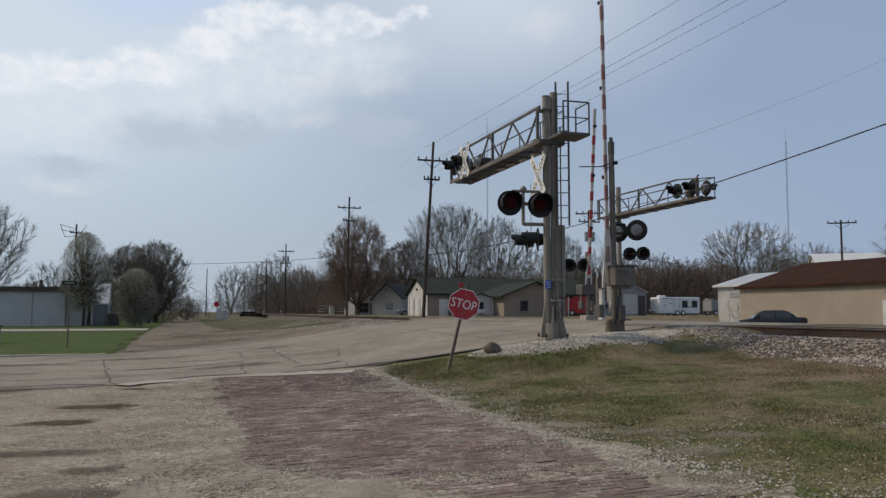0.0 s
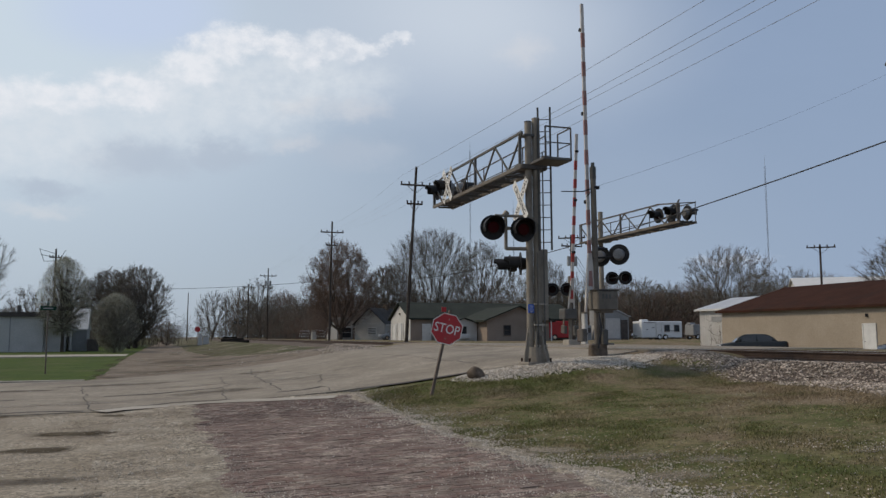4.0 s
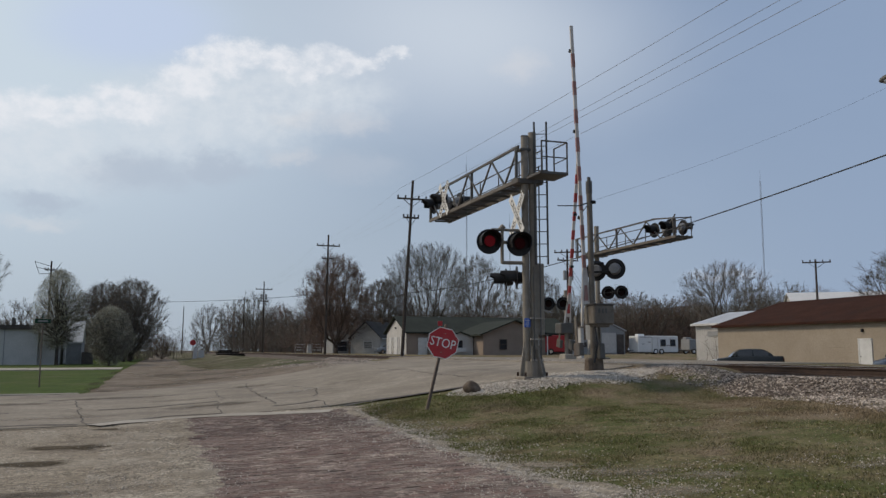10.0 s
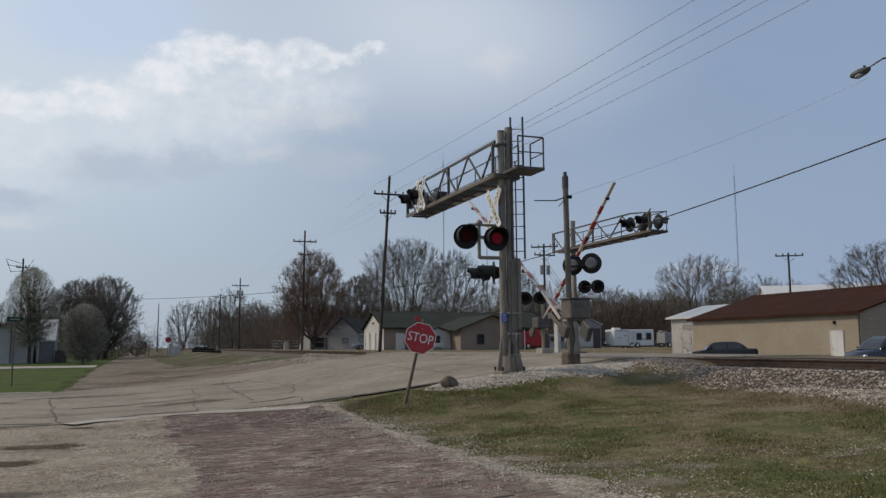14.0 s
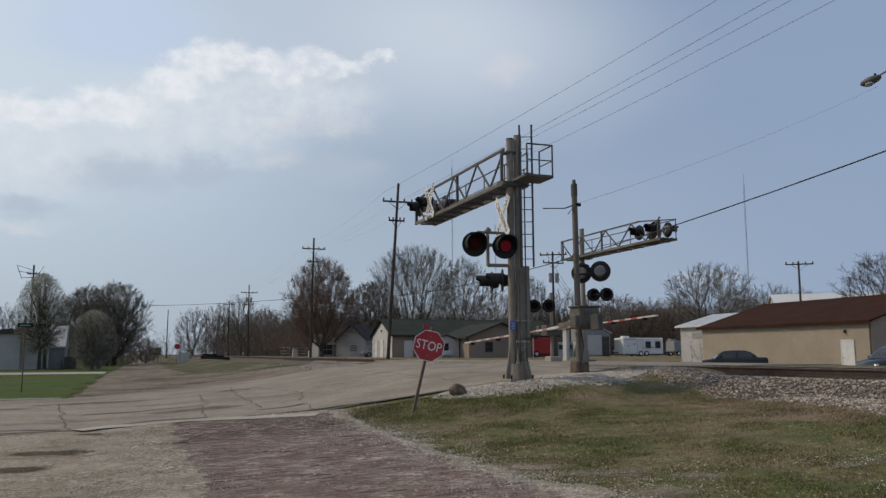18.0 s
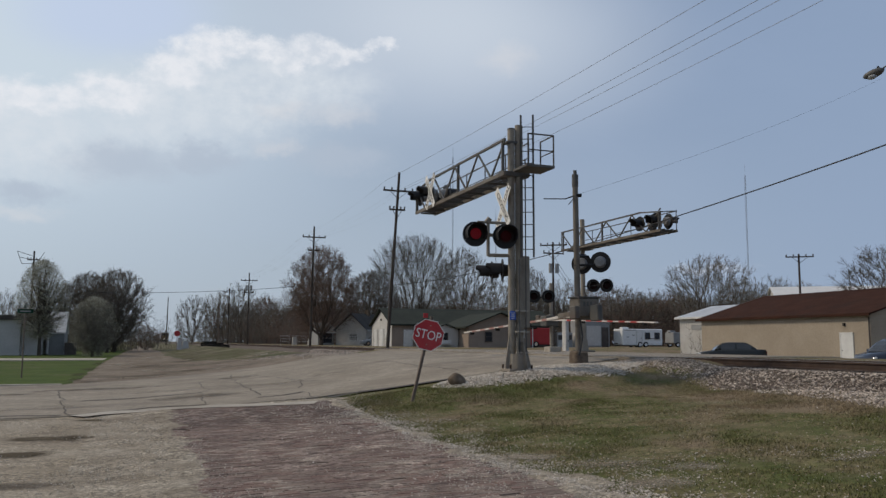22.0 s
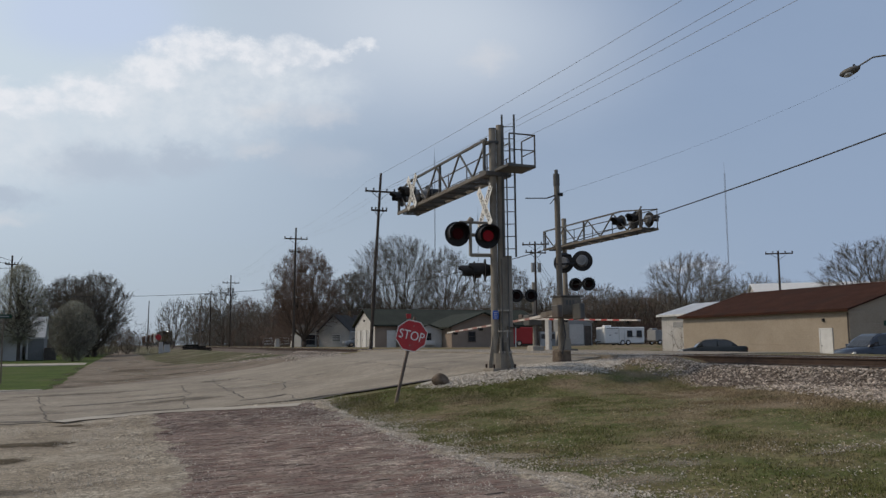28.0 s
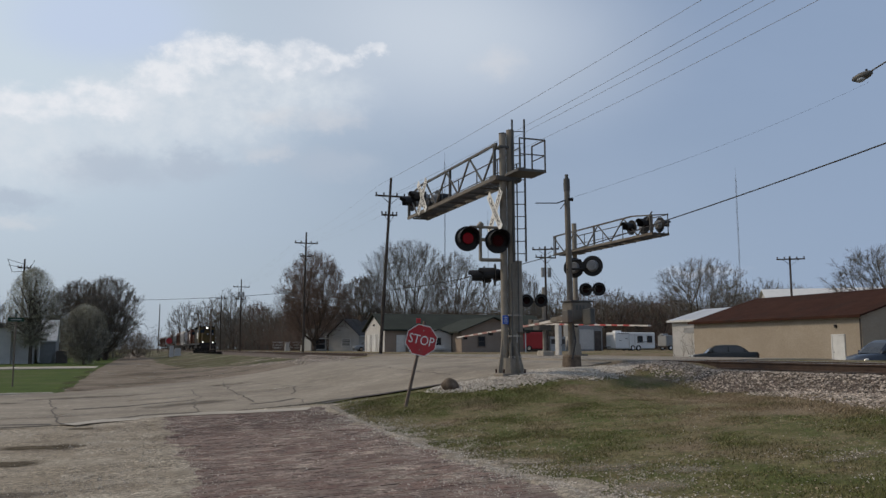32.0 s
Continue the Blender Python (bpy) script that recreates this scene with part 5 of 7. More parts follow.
def near_gate():
    t = thing("crossing_gate", 11.28, 20.0, 1.03, "grey crossing gate with a long striped arm on a concrete footing", "crossing gate", group="crossing gates")
    part("footing", finish(boxes(((0.0, 0, 0.05), (0.42, 0.44, 0.62), 0, 0, 0, 0.9)), 0.04), M["rock"], t, "weathered concrete footing")
    part("pole", bars(((0, 0, 0.3), (-0.03, 0.02, 5.15), 0.088, 14, 0.076)), M["galv_worn"], t, "tall grey pole")
    part("pole_cap", bars(((-0.03, 0.02, 4.86), (-0.03, 0.02, 5.2), 0.088, 12), ((-0.03, 0.02, 5.2), (-0.03, 0.02, 5.32), 0.05, 10)), M["galv_dark"], t)
    part("wire_stub", bars(((-0.03, 0, 4.62), (-0.35, 0.0, 4.50), 0.018, 6), ((-0.35, 0.0, 4.50), (-0.86, 0.3, 4.52), 0.015, 6), ((-0.03, 0, 4.6), (-0.25, 0, 4.35), 0.012, 6)), M["wire"], t, "black cable stub")
    part("pole_bracket", bars(((-0.03, -0.02, 4.62), (0.12, -0.04, 4.62), 0.05, 8)), M["black_metal"], t)
    mech = part("gate_mechanism", finish(boxes(((0.13, -0.10, 1.52), (0.62, 0.55, 0.52)), ((0.13, -0.12, 1.24), (0.42, 0.4, 0.10))), 0.03), M["galv_worn"], t, "grey gate machine box")
    part("box_lid", finish(boxes(((0.13, -0.10, 1.80), (0.68, 0.6, 0.04))), 0.008), M["galv_dark"], mech)
    part("writing_bar", boxes(*[((-0.02 + 0.1 * i, -0.382, 1.62), (0.06, 0.004, 0.12)) for i in range(3)]), M["galv_dark"], mech)
    part("cable", bars(((-0.06, -0.2, 1.2), (-0.02, -0.26, 0.75), 0.025, 8), ((-0.02, -0.26, 0.75), (-0.1, -0.2, 0.25), 0.025, 8)), M["wire"], t)
    part("cross_arm", bars(((-0.1, 0, 2.68), (0.75, -0.2, 2.72), 0.03, 8), ((0, 0, 2.95), (0.4, 0.1, 2.95), 0.035, 8)), M["black_metal"], t)
    signal_head(t, 0.62, -0.16, 2.78, 40)
    signal_head(t, 0.30, 0.30, 2.76, 40)
    arm = stripe_arm(t, 8.6, 0.09, 1, pose(-0.18, 0, 1.31, 0, 0, -2) @ pose(0, 0, 0, -1.3), 0.42, "gate_faded")
    return t, arm, (-0.18, 0, 1.31, 0, 0, -2)


def far_gate():
    t = thing("crossing_gate", 17.0, 32.4, 1.2, "grey crossing gate with a red and white striped arm", "crossing gate", group="crossing gates")
    part("footing", finish(boxes(((0, 0, 0.05), (0.6, 0.6, 0.4), 0, 0, 0, 0.9)), 0.03), M["concrete"], t)
    part("pole", bars(((0, 0.1, 0.2), (0, 0.1, 3.0), 0.075, 12)), M["galv"], t)
    part("gate_mechanism", finish(boxes(((-0.1, 0.1, 1.35), (0.6, 0.55, 0.45))), 0.03), M["galv_dark"], t, "grey gate machine box")
    part("cross_arm", bars(((-0.75, 0.56, 2.38), (0.2, 0.14, 2.38), 0.03, 8)), M["black_metal"], t)
    signal_head(t, -0.72, 0.32, 2.42, 205)
    signal_head(t, -0.15, 0.05, 2.42, 205)
    arm = stripe_arm(t, 7.75, 0.13, -1, pose(0, 0, 1.4, 6), 0.40, "gate_red")
    return t, arm, (0, 0, 1.4, 0, 0, 0)


near_cantilever()
far_cantilever()
GATE_1 = near_gate()
GATE_2 = far_gate()


def relay_case():
    """Tall white and grey equipment by the far gate."""
    t = thing("relay_cabinet", 26.45, 48.6, gz(26.45, 48.6), "tall white metal railway relay cabinet with dark legs", "cabinet")
    part("body", finish(boxes(((0, 0, 1.3), (0.24, 0.5, 2.6))), 0.02), M["metal_white"], t)
    part("roof", finish(boxes(((0, 0, 2.64), (0.32, 0.58, 0.07))), 0.01), M["galv"], t)
    part("door", finish(boxes(((0, -0.258, 1.35), (0.19, 0.02, 2.2))), 0.004), M["metal_white"], t)
    part("handle", boxes(((0.06, -0.275, 1.3), (0.03, 0.02, 0.14))), M["galv_dark"], t)


relay_case()


def stop_sign():
    t = thing("stop_sign", 5.54, 16.84, gz(5.62, 16.84) + 0.03, "red octagonal stop sign on a leaning rusty post", "stop sign")
    lean = pose(0, 0, 0, -3, 14.6, 0)
    post = bmesh.new()
    prism(post, [(-0.038, 0.012), (-0.028, -0.018), (-0.012, -0.018), (-0.006, 0.004), (0.006, 0.004), (0.012, -0.018), (0.028, -0.018), (0.038, 0.012), (0.026, 0.012), (0.018, -0.008), (-0.018, -0.008), (-0.026, 0.012)], "z", -0.35, 1.80)
    bmesh.ops.transform(post, matrix=lean, verts=list(post.verts))
    part("post", post, M["post_steel"], t)
    m = lean @ pose(0.0, -0.03, 1.39, 0, 0, -16.0) @ pose(0, 0, 0, 90, 0, 0)
    R = 0.328 / math.cos(math.pi / 8)

    def octagon(r, lo, hi):
        bm = bmesh.new()
        prism(bm, [(r * math.cos(math.pi / 8 + math.pi / 4 * i), r * math.sin(math.pi / 8 + math.pi / 4 * i)) for i in range(8)], "z", lo, hi)
        bmesh.ops.transform(bm, matrix=m, verts=list(bm.verts))
        return bm
    face = part("sign_rim", octagon(R, 0, 0.008), M["sign_white"], t, "white border of the sign")
    part("sign_face", octagon(R * 0.95, 0.004, 0.011), M["sign_red"], t, "red sign face")
    letters("letters", "STOP", 0.27, M["sign_white"], t, m @ pose(0, -0.005, 0.013) @ Matrix.Diagonal((0.86, 1.05, 1, 1)))
    part("reflector", finish(boxes(((0.245, -0.08, 1.755), (0.10, 0.015, 0.10))), 0.003), M["sign_red"], t, "small red marker above the sign")
    for z in (1.18, 1.6):
        b = bars(((0, -0.05, z), (0, -0.03, z), 0.012, 6))
        bmesh.ops.transform(b, matrix=lean, verts=list(b.verts))
        part("bolt", b, M["galv"], t)


stop_sign()


def boulder():
    t = thing("rock", 6.98, 18.0, gz(6.98, 18.0), "round brown weathered rock in the grass", "rock")
    bm = bmesh.new()
    bmesh.ops.create_icosphere(bm, subdivisions=3, radius=0.2)
    for v in bm.verts:
        v.co *= 1 + 0.25 * noise.noise(v.co * 5)
        v.co.z = v.co.z * 0.85 + 0.10
    part("body", bm, M["rock"], t, smooth=True)


boulder()


# ---- poles and wires ----
def utility_pole(x, y, h, arms, label, group="utility poles", lean=(0, 0), cans=0, z0=None):
    t = thing("utility_pole", x, y, gz(x, y) if z0 is None else z0, label, "utility pole", group=group)
    part("pole", bars(((0, 0, -0.3), (lean[0], lean[1], h), 0.135, 12, 0.09)), M["post_wood"], t)
    for z, w, axis in arms:
        f = z / h
        cx, cy = lean[0] * f, lean[1] * f
        d = (1, 0) if axis == "x" else (math.cos(radians(35)), -math.sin(radians(35)))
        arm = part("crossarm", beams(((cx - d[0] * w / 2, cy - d[1] * w / 2 - 0.12, z), (cx + d[0] * w / 2, cy + d[1] * w / 2 - 0.12, z), 0.10, 0.12)), M["post_wood"], t)
        part("brace", beams(((cx, cy - 0.12, z - 0.6), (cx + d[0] * w * 0.3, cy + d[1] * w * 0.3 - 0.12, z - 0.02), 0.04, 0.03), ((cx, cy - 0.12, z - 0.6), (cx - d[0] * w * 0.3, cy - d[1] * w * 0.3 - 0.12, z - 0.02), 0.04, 0.03)), M["post_wood"], t)
        for k in (-0.47, -0.22, 0.22, 0.47):
            part("insulator", bars(((cx + d[0] * w * k, cy + d[1] * w * k - 0.12, z + 0.06), (cx + d[0] * w * k, cy + d[1] * w * k - 0.12, z + 0.24), 0.05, 8, 0.07)), M["insulator"], t)
    for k in range(cans):
        part("transformer", bars(((0.35 - 0.7 * (k % 2), -0.15, h - 3.0), (0.35 - 0.7 * (k % 2), -0.15, h - 2.1), 0.18, 14)), M["metal_grey"], t, "grey transformer can")
    return t


utility_pole(17.17, 58.3, 13.3, ((11.9, 2.3, "x"), (10.5, 1.2, "x")), "tall dark wooden utility pole leaning a little", lean=(0.7, -0.35))
utility_pole(17.5, 88.2, 13.2, ((12.0, 2.5, "x"), (10.6, 1.3, "x")), "dark wooden utility pole with two crossarms", lean=(0.2, 0))
utility_pole(17.5, 140.5, 12.2, ((10.9, 2.7, "x"), (8.9, 1.5, "x")), "dark wooden utility pole with two crossarms", cans=2)
utility_pole(19.0, 186.0, 12.0, ((11.2, 2.4, "x"),), "dark wooden utility pole far along the railway")
utility_pole(17.5, -3.0, 12.7, ((11.35, 2.3, "x"), (9.95, 1.2, "x")), "dark wooden utility pole beside the track")
utility_pole(60.8, 64.2, 10.1, ((9.8, 2.6, "d"),), "wooden utility pole with a wide crossarm behind a garage", cans=0)
utility_pole(37.6, 71.4, 10.6, ((10.3, 2.6, "d"), (9.5, 2.2, "x")), "wooden utility pole carrying transformers", cans=2)
left_pole = utility_pole(-10.9, 103.0, 11.6, ((10.6, 1.3, "x"),), "dark wooden utility pole beside a flowering pear tree", cans=1)
aerial = bmesh.new()
for a, b in (((0, 0, 11.0), (-1.75, 0.3, 11.55)), ((0, 0, 10.6), (-1.6, 0.2, 10.9)), ((0, 0, 10.2), (-1.2, 0.1, 10.15)), ((-1.75, 0.3, 11.6), (-1.2, 0.1, 10.1)), ((0, 0, 9.6), (1.0, 0.2, 11.5)), ((0, 0, 9.2), (0.7, 0.2, 10.6))):
    bar(aerial, a, b, 0.028, 5)
part("service_wires", aerial, M["wire"], left_pole, "bent service wires at the pole's head")
utility_pole(7.0, 205.0, 11.2, (), "plain bare wooden pole", lean=(0.1, 0))
for x, y, h in ((5.0, 420.0, 12.0), (6.5, 470.0, 11.0), (20, 260, 11.5), (68, 118, 8.5)):
    utility_pole(x, y, h, ((h - 0.8, 2.4, "x"),), "distant wooden utility pole")


def tube(pts, r, n=5):
    """One continuous round wire through the points."""
    verts, faces = [], []
    for i, p in enumerate(pts):
        d = (pts[min(i + 1, len(pts) - 1)] - pts[max(i - 1, 0)]).normalized()
        u = d.cross(Vector((0, 0, 1))).normalized()
        v = u.cross(d)
        verts += [p + u * (r * math.cos(6.2832 * k / n)) + v * (r * math.sin(6.2832 * k / n)) for k in range(n)]
    for i in range(len(pts) - 1):
        for k in range(n):
            faces.append((i * n + k, i * n + (k + 1) % n, (i + 1) * n + (k + 1) % n, (i + 1) * n + k))
    return verts, faces


def cable(a, b, sag, r, material, label, n=22):
    a, b = Vector(a), Vector(b)
    pts = [a.lerp(b, i / n) - Vector((0, 0, sag * 4 * (i / n) * (1 - i / n))) for i in range(n + 1)]
    return tagged(new("overhead_wire", sheet("overhead_wire", *tube(pts, r), material)), label, "wire", "overhead wires")


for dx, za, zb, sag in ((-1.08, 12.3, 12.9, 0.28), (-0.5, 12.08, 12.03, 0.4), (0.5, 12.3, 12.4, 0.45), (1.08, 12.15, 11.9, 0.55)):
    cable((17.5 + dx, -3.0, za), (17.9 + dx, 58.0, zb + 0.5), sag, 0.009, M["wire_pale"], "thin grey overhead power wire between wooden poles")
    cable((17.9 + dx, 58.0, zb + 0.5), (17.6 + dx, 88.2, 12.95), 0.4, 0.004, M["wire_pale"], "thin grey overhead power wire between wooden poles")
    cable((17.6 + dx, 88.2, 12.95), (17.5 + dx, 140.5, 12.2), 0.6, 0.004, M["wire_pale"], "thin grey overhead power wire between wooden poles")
cable((17.5, -3.0, 8.55), (17.55, 58.2, 5.75), 1.33, 0.021, M["wire"], "thick black telephone cable beside the track")
cable((17.55, 58.2, 5.75), (17.5, 88.2, 6.6), 0.5, 0.022, M["wire"], "thick black telephone cable beside the track")
cable((17.5, 88.2, 7.6), (-10.9, 103.0, 7.2), 0.5, 0.02, M["wire"], "black service cable over the dirt street")
cable((11.25, 20.0, 5.66), (24.3, 21.4, 10.9), 0.2, 0.0035, M["wire_pale"], "thin service wire to the gate pole")
for z in (7.6, 8.2, 8.7):
    cable((37.6, 71.4, z + 1.4), (68, 118, z), 0.5, 0.018, M["wire"], "thin black overhead wire")


def street_light():
    t = thing("street_light", 25.3, 19.6, gz(25.3, 19.6), "grey cobra-head street light on a wooden pole", "street light")
    part("pole", bars(((0, 0, -0.3), (0, 0, 12.2), 0.16, 12, 0.11)), M["post_wood"], t)
    pts = [Vector((0, 0, 10.1)), Vector((-0.35, 0.7, 10.85)), Vector((-0.72, 1.35, 10.9)), Vector((-0.95, 1.75, 10.68))]
    bm = bmesh.new()
    for p, q in zip(pts, pts[1:]):
        bar(bm, p, q, 0.03, 8)
    part("bracket_arm", bm, M["galv_dark"], t)
    head = bmesh.new()
    bmesh.ops.create_uvsphere(head, u_segments=14, v_segments=8, radius=0.5)
    for v in head.verts:
        v.co = Vector((v.co.x * 0.36, v.co.y * 0.74, v.co.z * (0.26 if v.co.z > 0 else 0.34)))
    bmesh.ops.transform(head, matrix=pose(-1.1, 2.02, 10.56, -14, 0, 28), verts=list(head.verts))
    part("lamp_head", head, M["galv_dark"], t, "grey lamp head", True)
    bulb = bmesh.new()
    bmesh.ops.create_uvsphere(bulb, u_segments=12, v_segments=6, radius=0.16)
    bmesh.ops.transform(bulb, matrix=pose(-1.14, 2.08, 10.44) @ Matrix.Diagonal((0.9, 1.3, 0.6, 1)), verts=list(bulb.verts))
    part("refractor", bulb, M["bulb"], t, "glass refractor bowl", True)
    part("photocell", bars(((-1.02, 1.9, 10.65), (-1.02, 1.9, 10.78), 0.04, 8)), M["black_metal"], t)


street_light()


def radio_mast(x, y, h, w):
    t = thing("radio_mast", x, y, 0.8, "slender grey guyed radio mast far off", "radio mast", group="radio masts")
    for k in range(3):
        a = 2.094 * k
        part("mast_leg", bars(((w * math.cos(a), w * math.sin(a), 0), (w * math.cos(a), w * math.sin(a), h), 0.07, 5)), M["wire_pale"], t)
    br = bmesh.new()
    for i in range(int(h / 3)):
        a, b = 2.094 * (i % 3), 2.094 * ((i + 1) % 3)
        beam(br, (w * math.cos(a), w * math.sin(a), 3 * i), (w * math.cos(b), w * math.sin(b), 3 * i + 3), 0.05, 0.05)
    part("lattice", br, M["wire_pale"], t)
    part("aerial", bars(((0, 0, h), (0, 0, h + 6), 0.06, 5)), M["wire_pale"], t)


radio_mast(175.8, 460.9, 112, 0.35)
radio_mast(311.8, 366.2, 93, 0.35)
radio_mast(230.0, 520.0, 88, 0.3)


def street_name_sign():
    t = thing("street_sign", -4.4, 39.6, gz(-4.4, 39.6), "green street name sign on a thin steel post", "street sign")
    part("post", bars(((0, 0, -0.2), (0, 0, 2.75), 0.03, 8)), M["post_steel"], t)
    blade = part("name_blade", finish(boxes(((0, 0, 2.83), (0.62, 0.02, 0.17), 0)), 0.003), M["sign_green"], t, "green name blade")
    part("writing_bar", boxes(((0, -0.013, 2.83), (0.40, 0.004, 0.05))), M["metal_grey"], blade)
    part("cross_blade", finish(boxes(((0, 0, 3.02), (0.02, 0.55, 0.16))), 0.003), M["sign_green"], t)


street_name_sign()


# ---- buildings ----
def window(parent, x, y, z, w, h, axis, out, frame_mat="trim_white", panes=1):
    """A framed window on a wall whose outward side is out (+1 or -1) along the other axis."""
    def b(c, s):
        return ((c[0], c[1], c[2]), s if axis == "x" else (s[1], s[0], s[2]))
    t = 0.07

    def at(u, v, d):
        return (x + u, y + out * d, z + v) if axis == "x" else (x + out * d, y + u, z + v)
    fr = part("window", boxes(b(at(0, h / 2 + t / 2, 0.03), (w + 2 * t, 0.07, t)), b(at(0, -h / 2 - t / 2, 0.04), (w + 2.6 * t, 0.11, t)), b(at(-w / 2 - t / 2, 0, 0.03), (t, 0.07, h)), b(at(w / 2 + t / 2, 0, 0.03), (t, 0.07, h)), b(at(0, 0, 0.03), (w, 0.04, 0.04))), M[frame_mat], parent, "window frame")
    for k in range(panes):
        part("pane", boxes(b(at(-w / 2 + w * (k + 0.5) / panes, 0, 0.012), (w / panes - 0.02, 0.02, h))), M["glass"], fr, "dark window pane")


def door(parent, x, y, z0, w, h, axis, out, mat_name="trim_white"):
    def b(u, v, d, s):
        c = (x + u, y + out * d, z0 + v) if axis == "x" else (x + out * d, y + u, z0 + v)
        return (c, s if axis == "x" else (s[1], s[0], s[2]))
    leaf = part("door", finish(boxes(b(0, h / 2, 0.02, (w, 0.05, h))), 0.006), M[mat_name], parent, "closed door")
    part("door_frame", boxes(b(-w / 2 - 0.05, h / 2, 0.03, (0.09, 0.08, h + 0.1)), b(w / 2 + 0.05, h / 2, 0.03, (0.09, 0.08, h + 0.1)), b(0, h + 0.05, 0.03, (w + 0.2, 0.08, 0.09))), M["trim_white"], leaf)
    part("handle", boxes(b(w * 0.38, h * 0.48, 0.07, (0.05, 0.06, 0.05))), M["galv_dark"], leaf)


def gable_house(name, label, cat, x0, x1, y0, y1, eave, ridge, along, wall, roof, over=0.35, z0=None, group=""):
    """Walls and a pitched roof whose ridge runs along an axis; local coordinates start at the low corner."""
    base = gz((x0 + x1) / 2, (y0 + y1) / 2) if z0 is None else z0
    t = thing(name, x0, y0, base, label, cat, group=group)
    W, D = x1 - x0, y1 - y0
    span = W if along == "y" else D
    body = [(0, -0.3), (span, -0.3), (span, eave), (span / 2, ridge), (0, eave)]
    part("wall", prisms((body, along, 0, D if along == "y" else W)), M[wall], t, "wall shell")
    pitch = (ridge - eave) / (span / 2)
    for s in (0, 1):
        a, m = (-over, span / 2) if s == 0 else (span / 2, span + over)
        za, zm = (eave - pitch * over, ridge) if s == 0 else (ridge, eave - pitch * over)
        th = 0.14
        part("roof", prisms(([(a, za + 0.02), (m, zm + 0.02), (m, zm + th), (a, za + th)], along, -over, (D if along == "y" else W) + over)), M[roof], t, "pitched roof slope")
        ex, ez = (a, za) if s == 0 else (m, zm)
        part("gutter", prisms(([(ex - 0.05, ez - 0.04), (ex + 0.05, ez - 0.04), (ex + 0.05, ez + 0.14), (ex - 0.05, ez + 0.14)], along, -over, (D if along == "y" else W) + over)), M[roof] if roof in ("roof_brown", "roof_green") else M["trim_white"], t)
    return t


def laps(parent, length, height, axis, pos, out, material, z0=0.1, pitch=0.23):
    """Horizontal lapped siding boards on a wall."""
    bm = bmesh.new()
    n = int((height - z0) / pitch)
    for i in range(n):
        z = z0 + pitch * (i + 0.5)
        if axis == "y":
            box(bm, (pos + out * 0.02, length / 2, z), (0.05, length - 0.02, pitch * 0.94), 0, 0, out * 5)
        else:
            box(bm, (length / 2, pos + out * 0.02, z), (length - 0.02, 0.05, pitch * 0.94), 0, -out * 5, 0)
    return tagged(part("siding", bm, material, parent, "lapped siding boards"), kind="stuff")


garage = gable_house("garage", "long cream-sided garage with a rusty brown shingle roof", "garage", 44.7, 58.5, 41.3, 58.4, 3.42, 5.45, "y", "siding_cream", "roof_brown", z0=0.18)
laps(garage, 17.1, 3.4, "y", 0, -1, M["siding_cream"], 0.1, 0.17)
laps(garage, 13.8, 3.35, "x", 0, -1, M["siding_cream"], 0.1, 0.17)
door(garage, -0.05, 1.85, 0.0, 0.95, 2.12, "y", -1)
part("wall_lamp", finish(boxes(((-0.1, 2.0, 2.75), (0.16, 0.16, 0.22))), 0.02), M["black_metal"], garage)
part("downpipe", bars(((-0.12, -0.05, 0.1), (-0.12, -0.05, 3.2), 0.045, 8)), M["trim_dark"], garage)
part("green_sign", finish(boxes(((3.3, -0.04, 2.5), (0.5, 0.03, 0.35))), 0.005), M["sign_green"], garage)
window(garage, 6.4, -0.02, 1.6, 0.9, 0.9, "x", -1)

shed = gable_house("metal_shed", "white corrugated metal shed with a pale grey roof", "shed", 51.3, 59.8, 63.6, 70.5, 3.7, 4.85, "y", "metal_white", "roof_metal", z0=0.45)
part("sign_panel", finish(boxes(((-0.03, 3.2, 2.75), (0.03, 3.6, 0.5))), 0.006), M["metal_grey"], shed, "faded grey lettering panel")
ribs = bmesh.new()
for i in range(24):
    box(ribs, (-0.015, 0.15 + 0.29 * i, 1.6), (0.03, 0.05, 3.3))
tagged(part("rib", ribs, M["metal_white"], shed), kind="stuff")
far_roof = gable_house("metal_barn", "long white metal building with a shallow pale roof", "barn", 94.8, 116.8, 100.5, 109.5, 8.2, 9.7, "x", "metal_white", "trim_white", z0=0.8)
far_roof.matrix_basis = pose(92.3, 102.5, 0.8, 0, 0, -35)

hall = gable_house("shop_building", "tan low building with a dark green metal roof", "building", 27.4, 48.0, 91.0, 99.4, 2.75, 4.55, "x", "siding_tan", "roof_green", z0=0.95)
end = part("gable_face", prisms(([(0.05, 0.0), (8.35, 0.0), (8.35, 2.6), (4.2, 4.35), (0.05, 2.6)], "x", -0.04, -0.005)), M["siding_white"], hall, "white painted gable end")
for y, w in ((1.6, 1.5), (4.2, 1.5), (6.6, 1.2)):
    door(hall, -0.05, y, 0.0, w, 2.1, "y", -1, "trim_white")
    part("door_jamb", boxes(((-0.07, y + w / 2 + 0.2, 1.1), (0.06, 0.18, 2.2))), M["trim_dark"], hall)
part("gable_lamp", boxes(((-0.12, 4.2, 3.3), (0.15, 0.2, 0.2))), M["black_metal"], hall)
door(hall, 1.9, -0.02, 0.0, 0.9, 2.0, "x", -1, "trim_white")
door(hall, 3.4, -0.02, 0.0, 0.9, 2.0, "x", -1, "trim_dark")
for x in (5.0, 15.0, 17.5):
    window(hall, x, -0.02, 1.5, 0.9, 0.9, "x", -1)
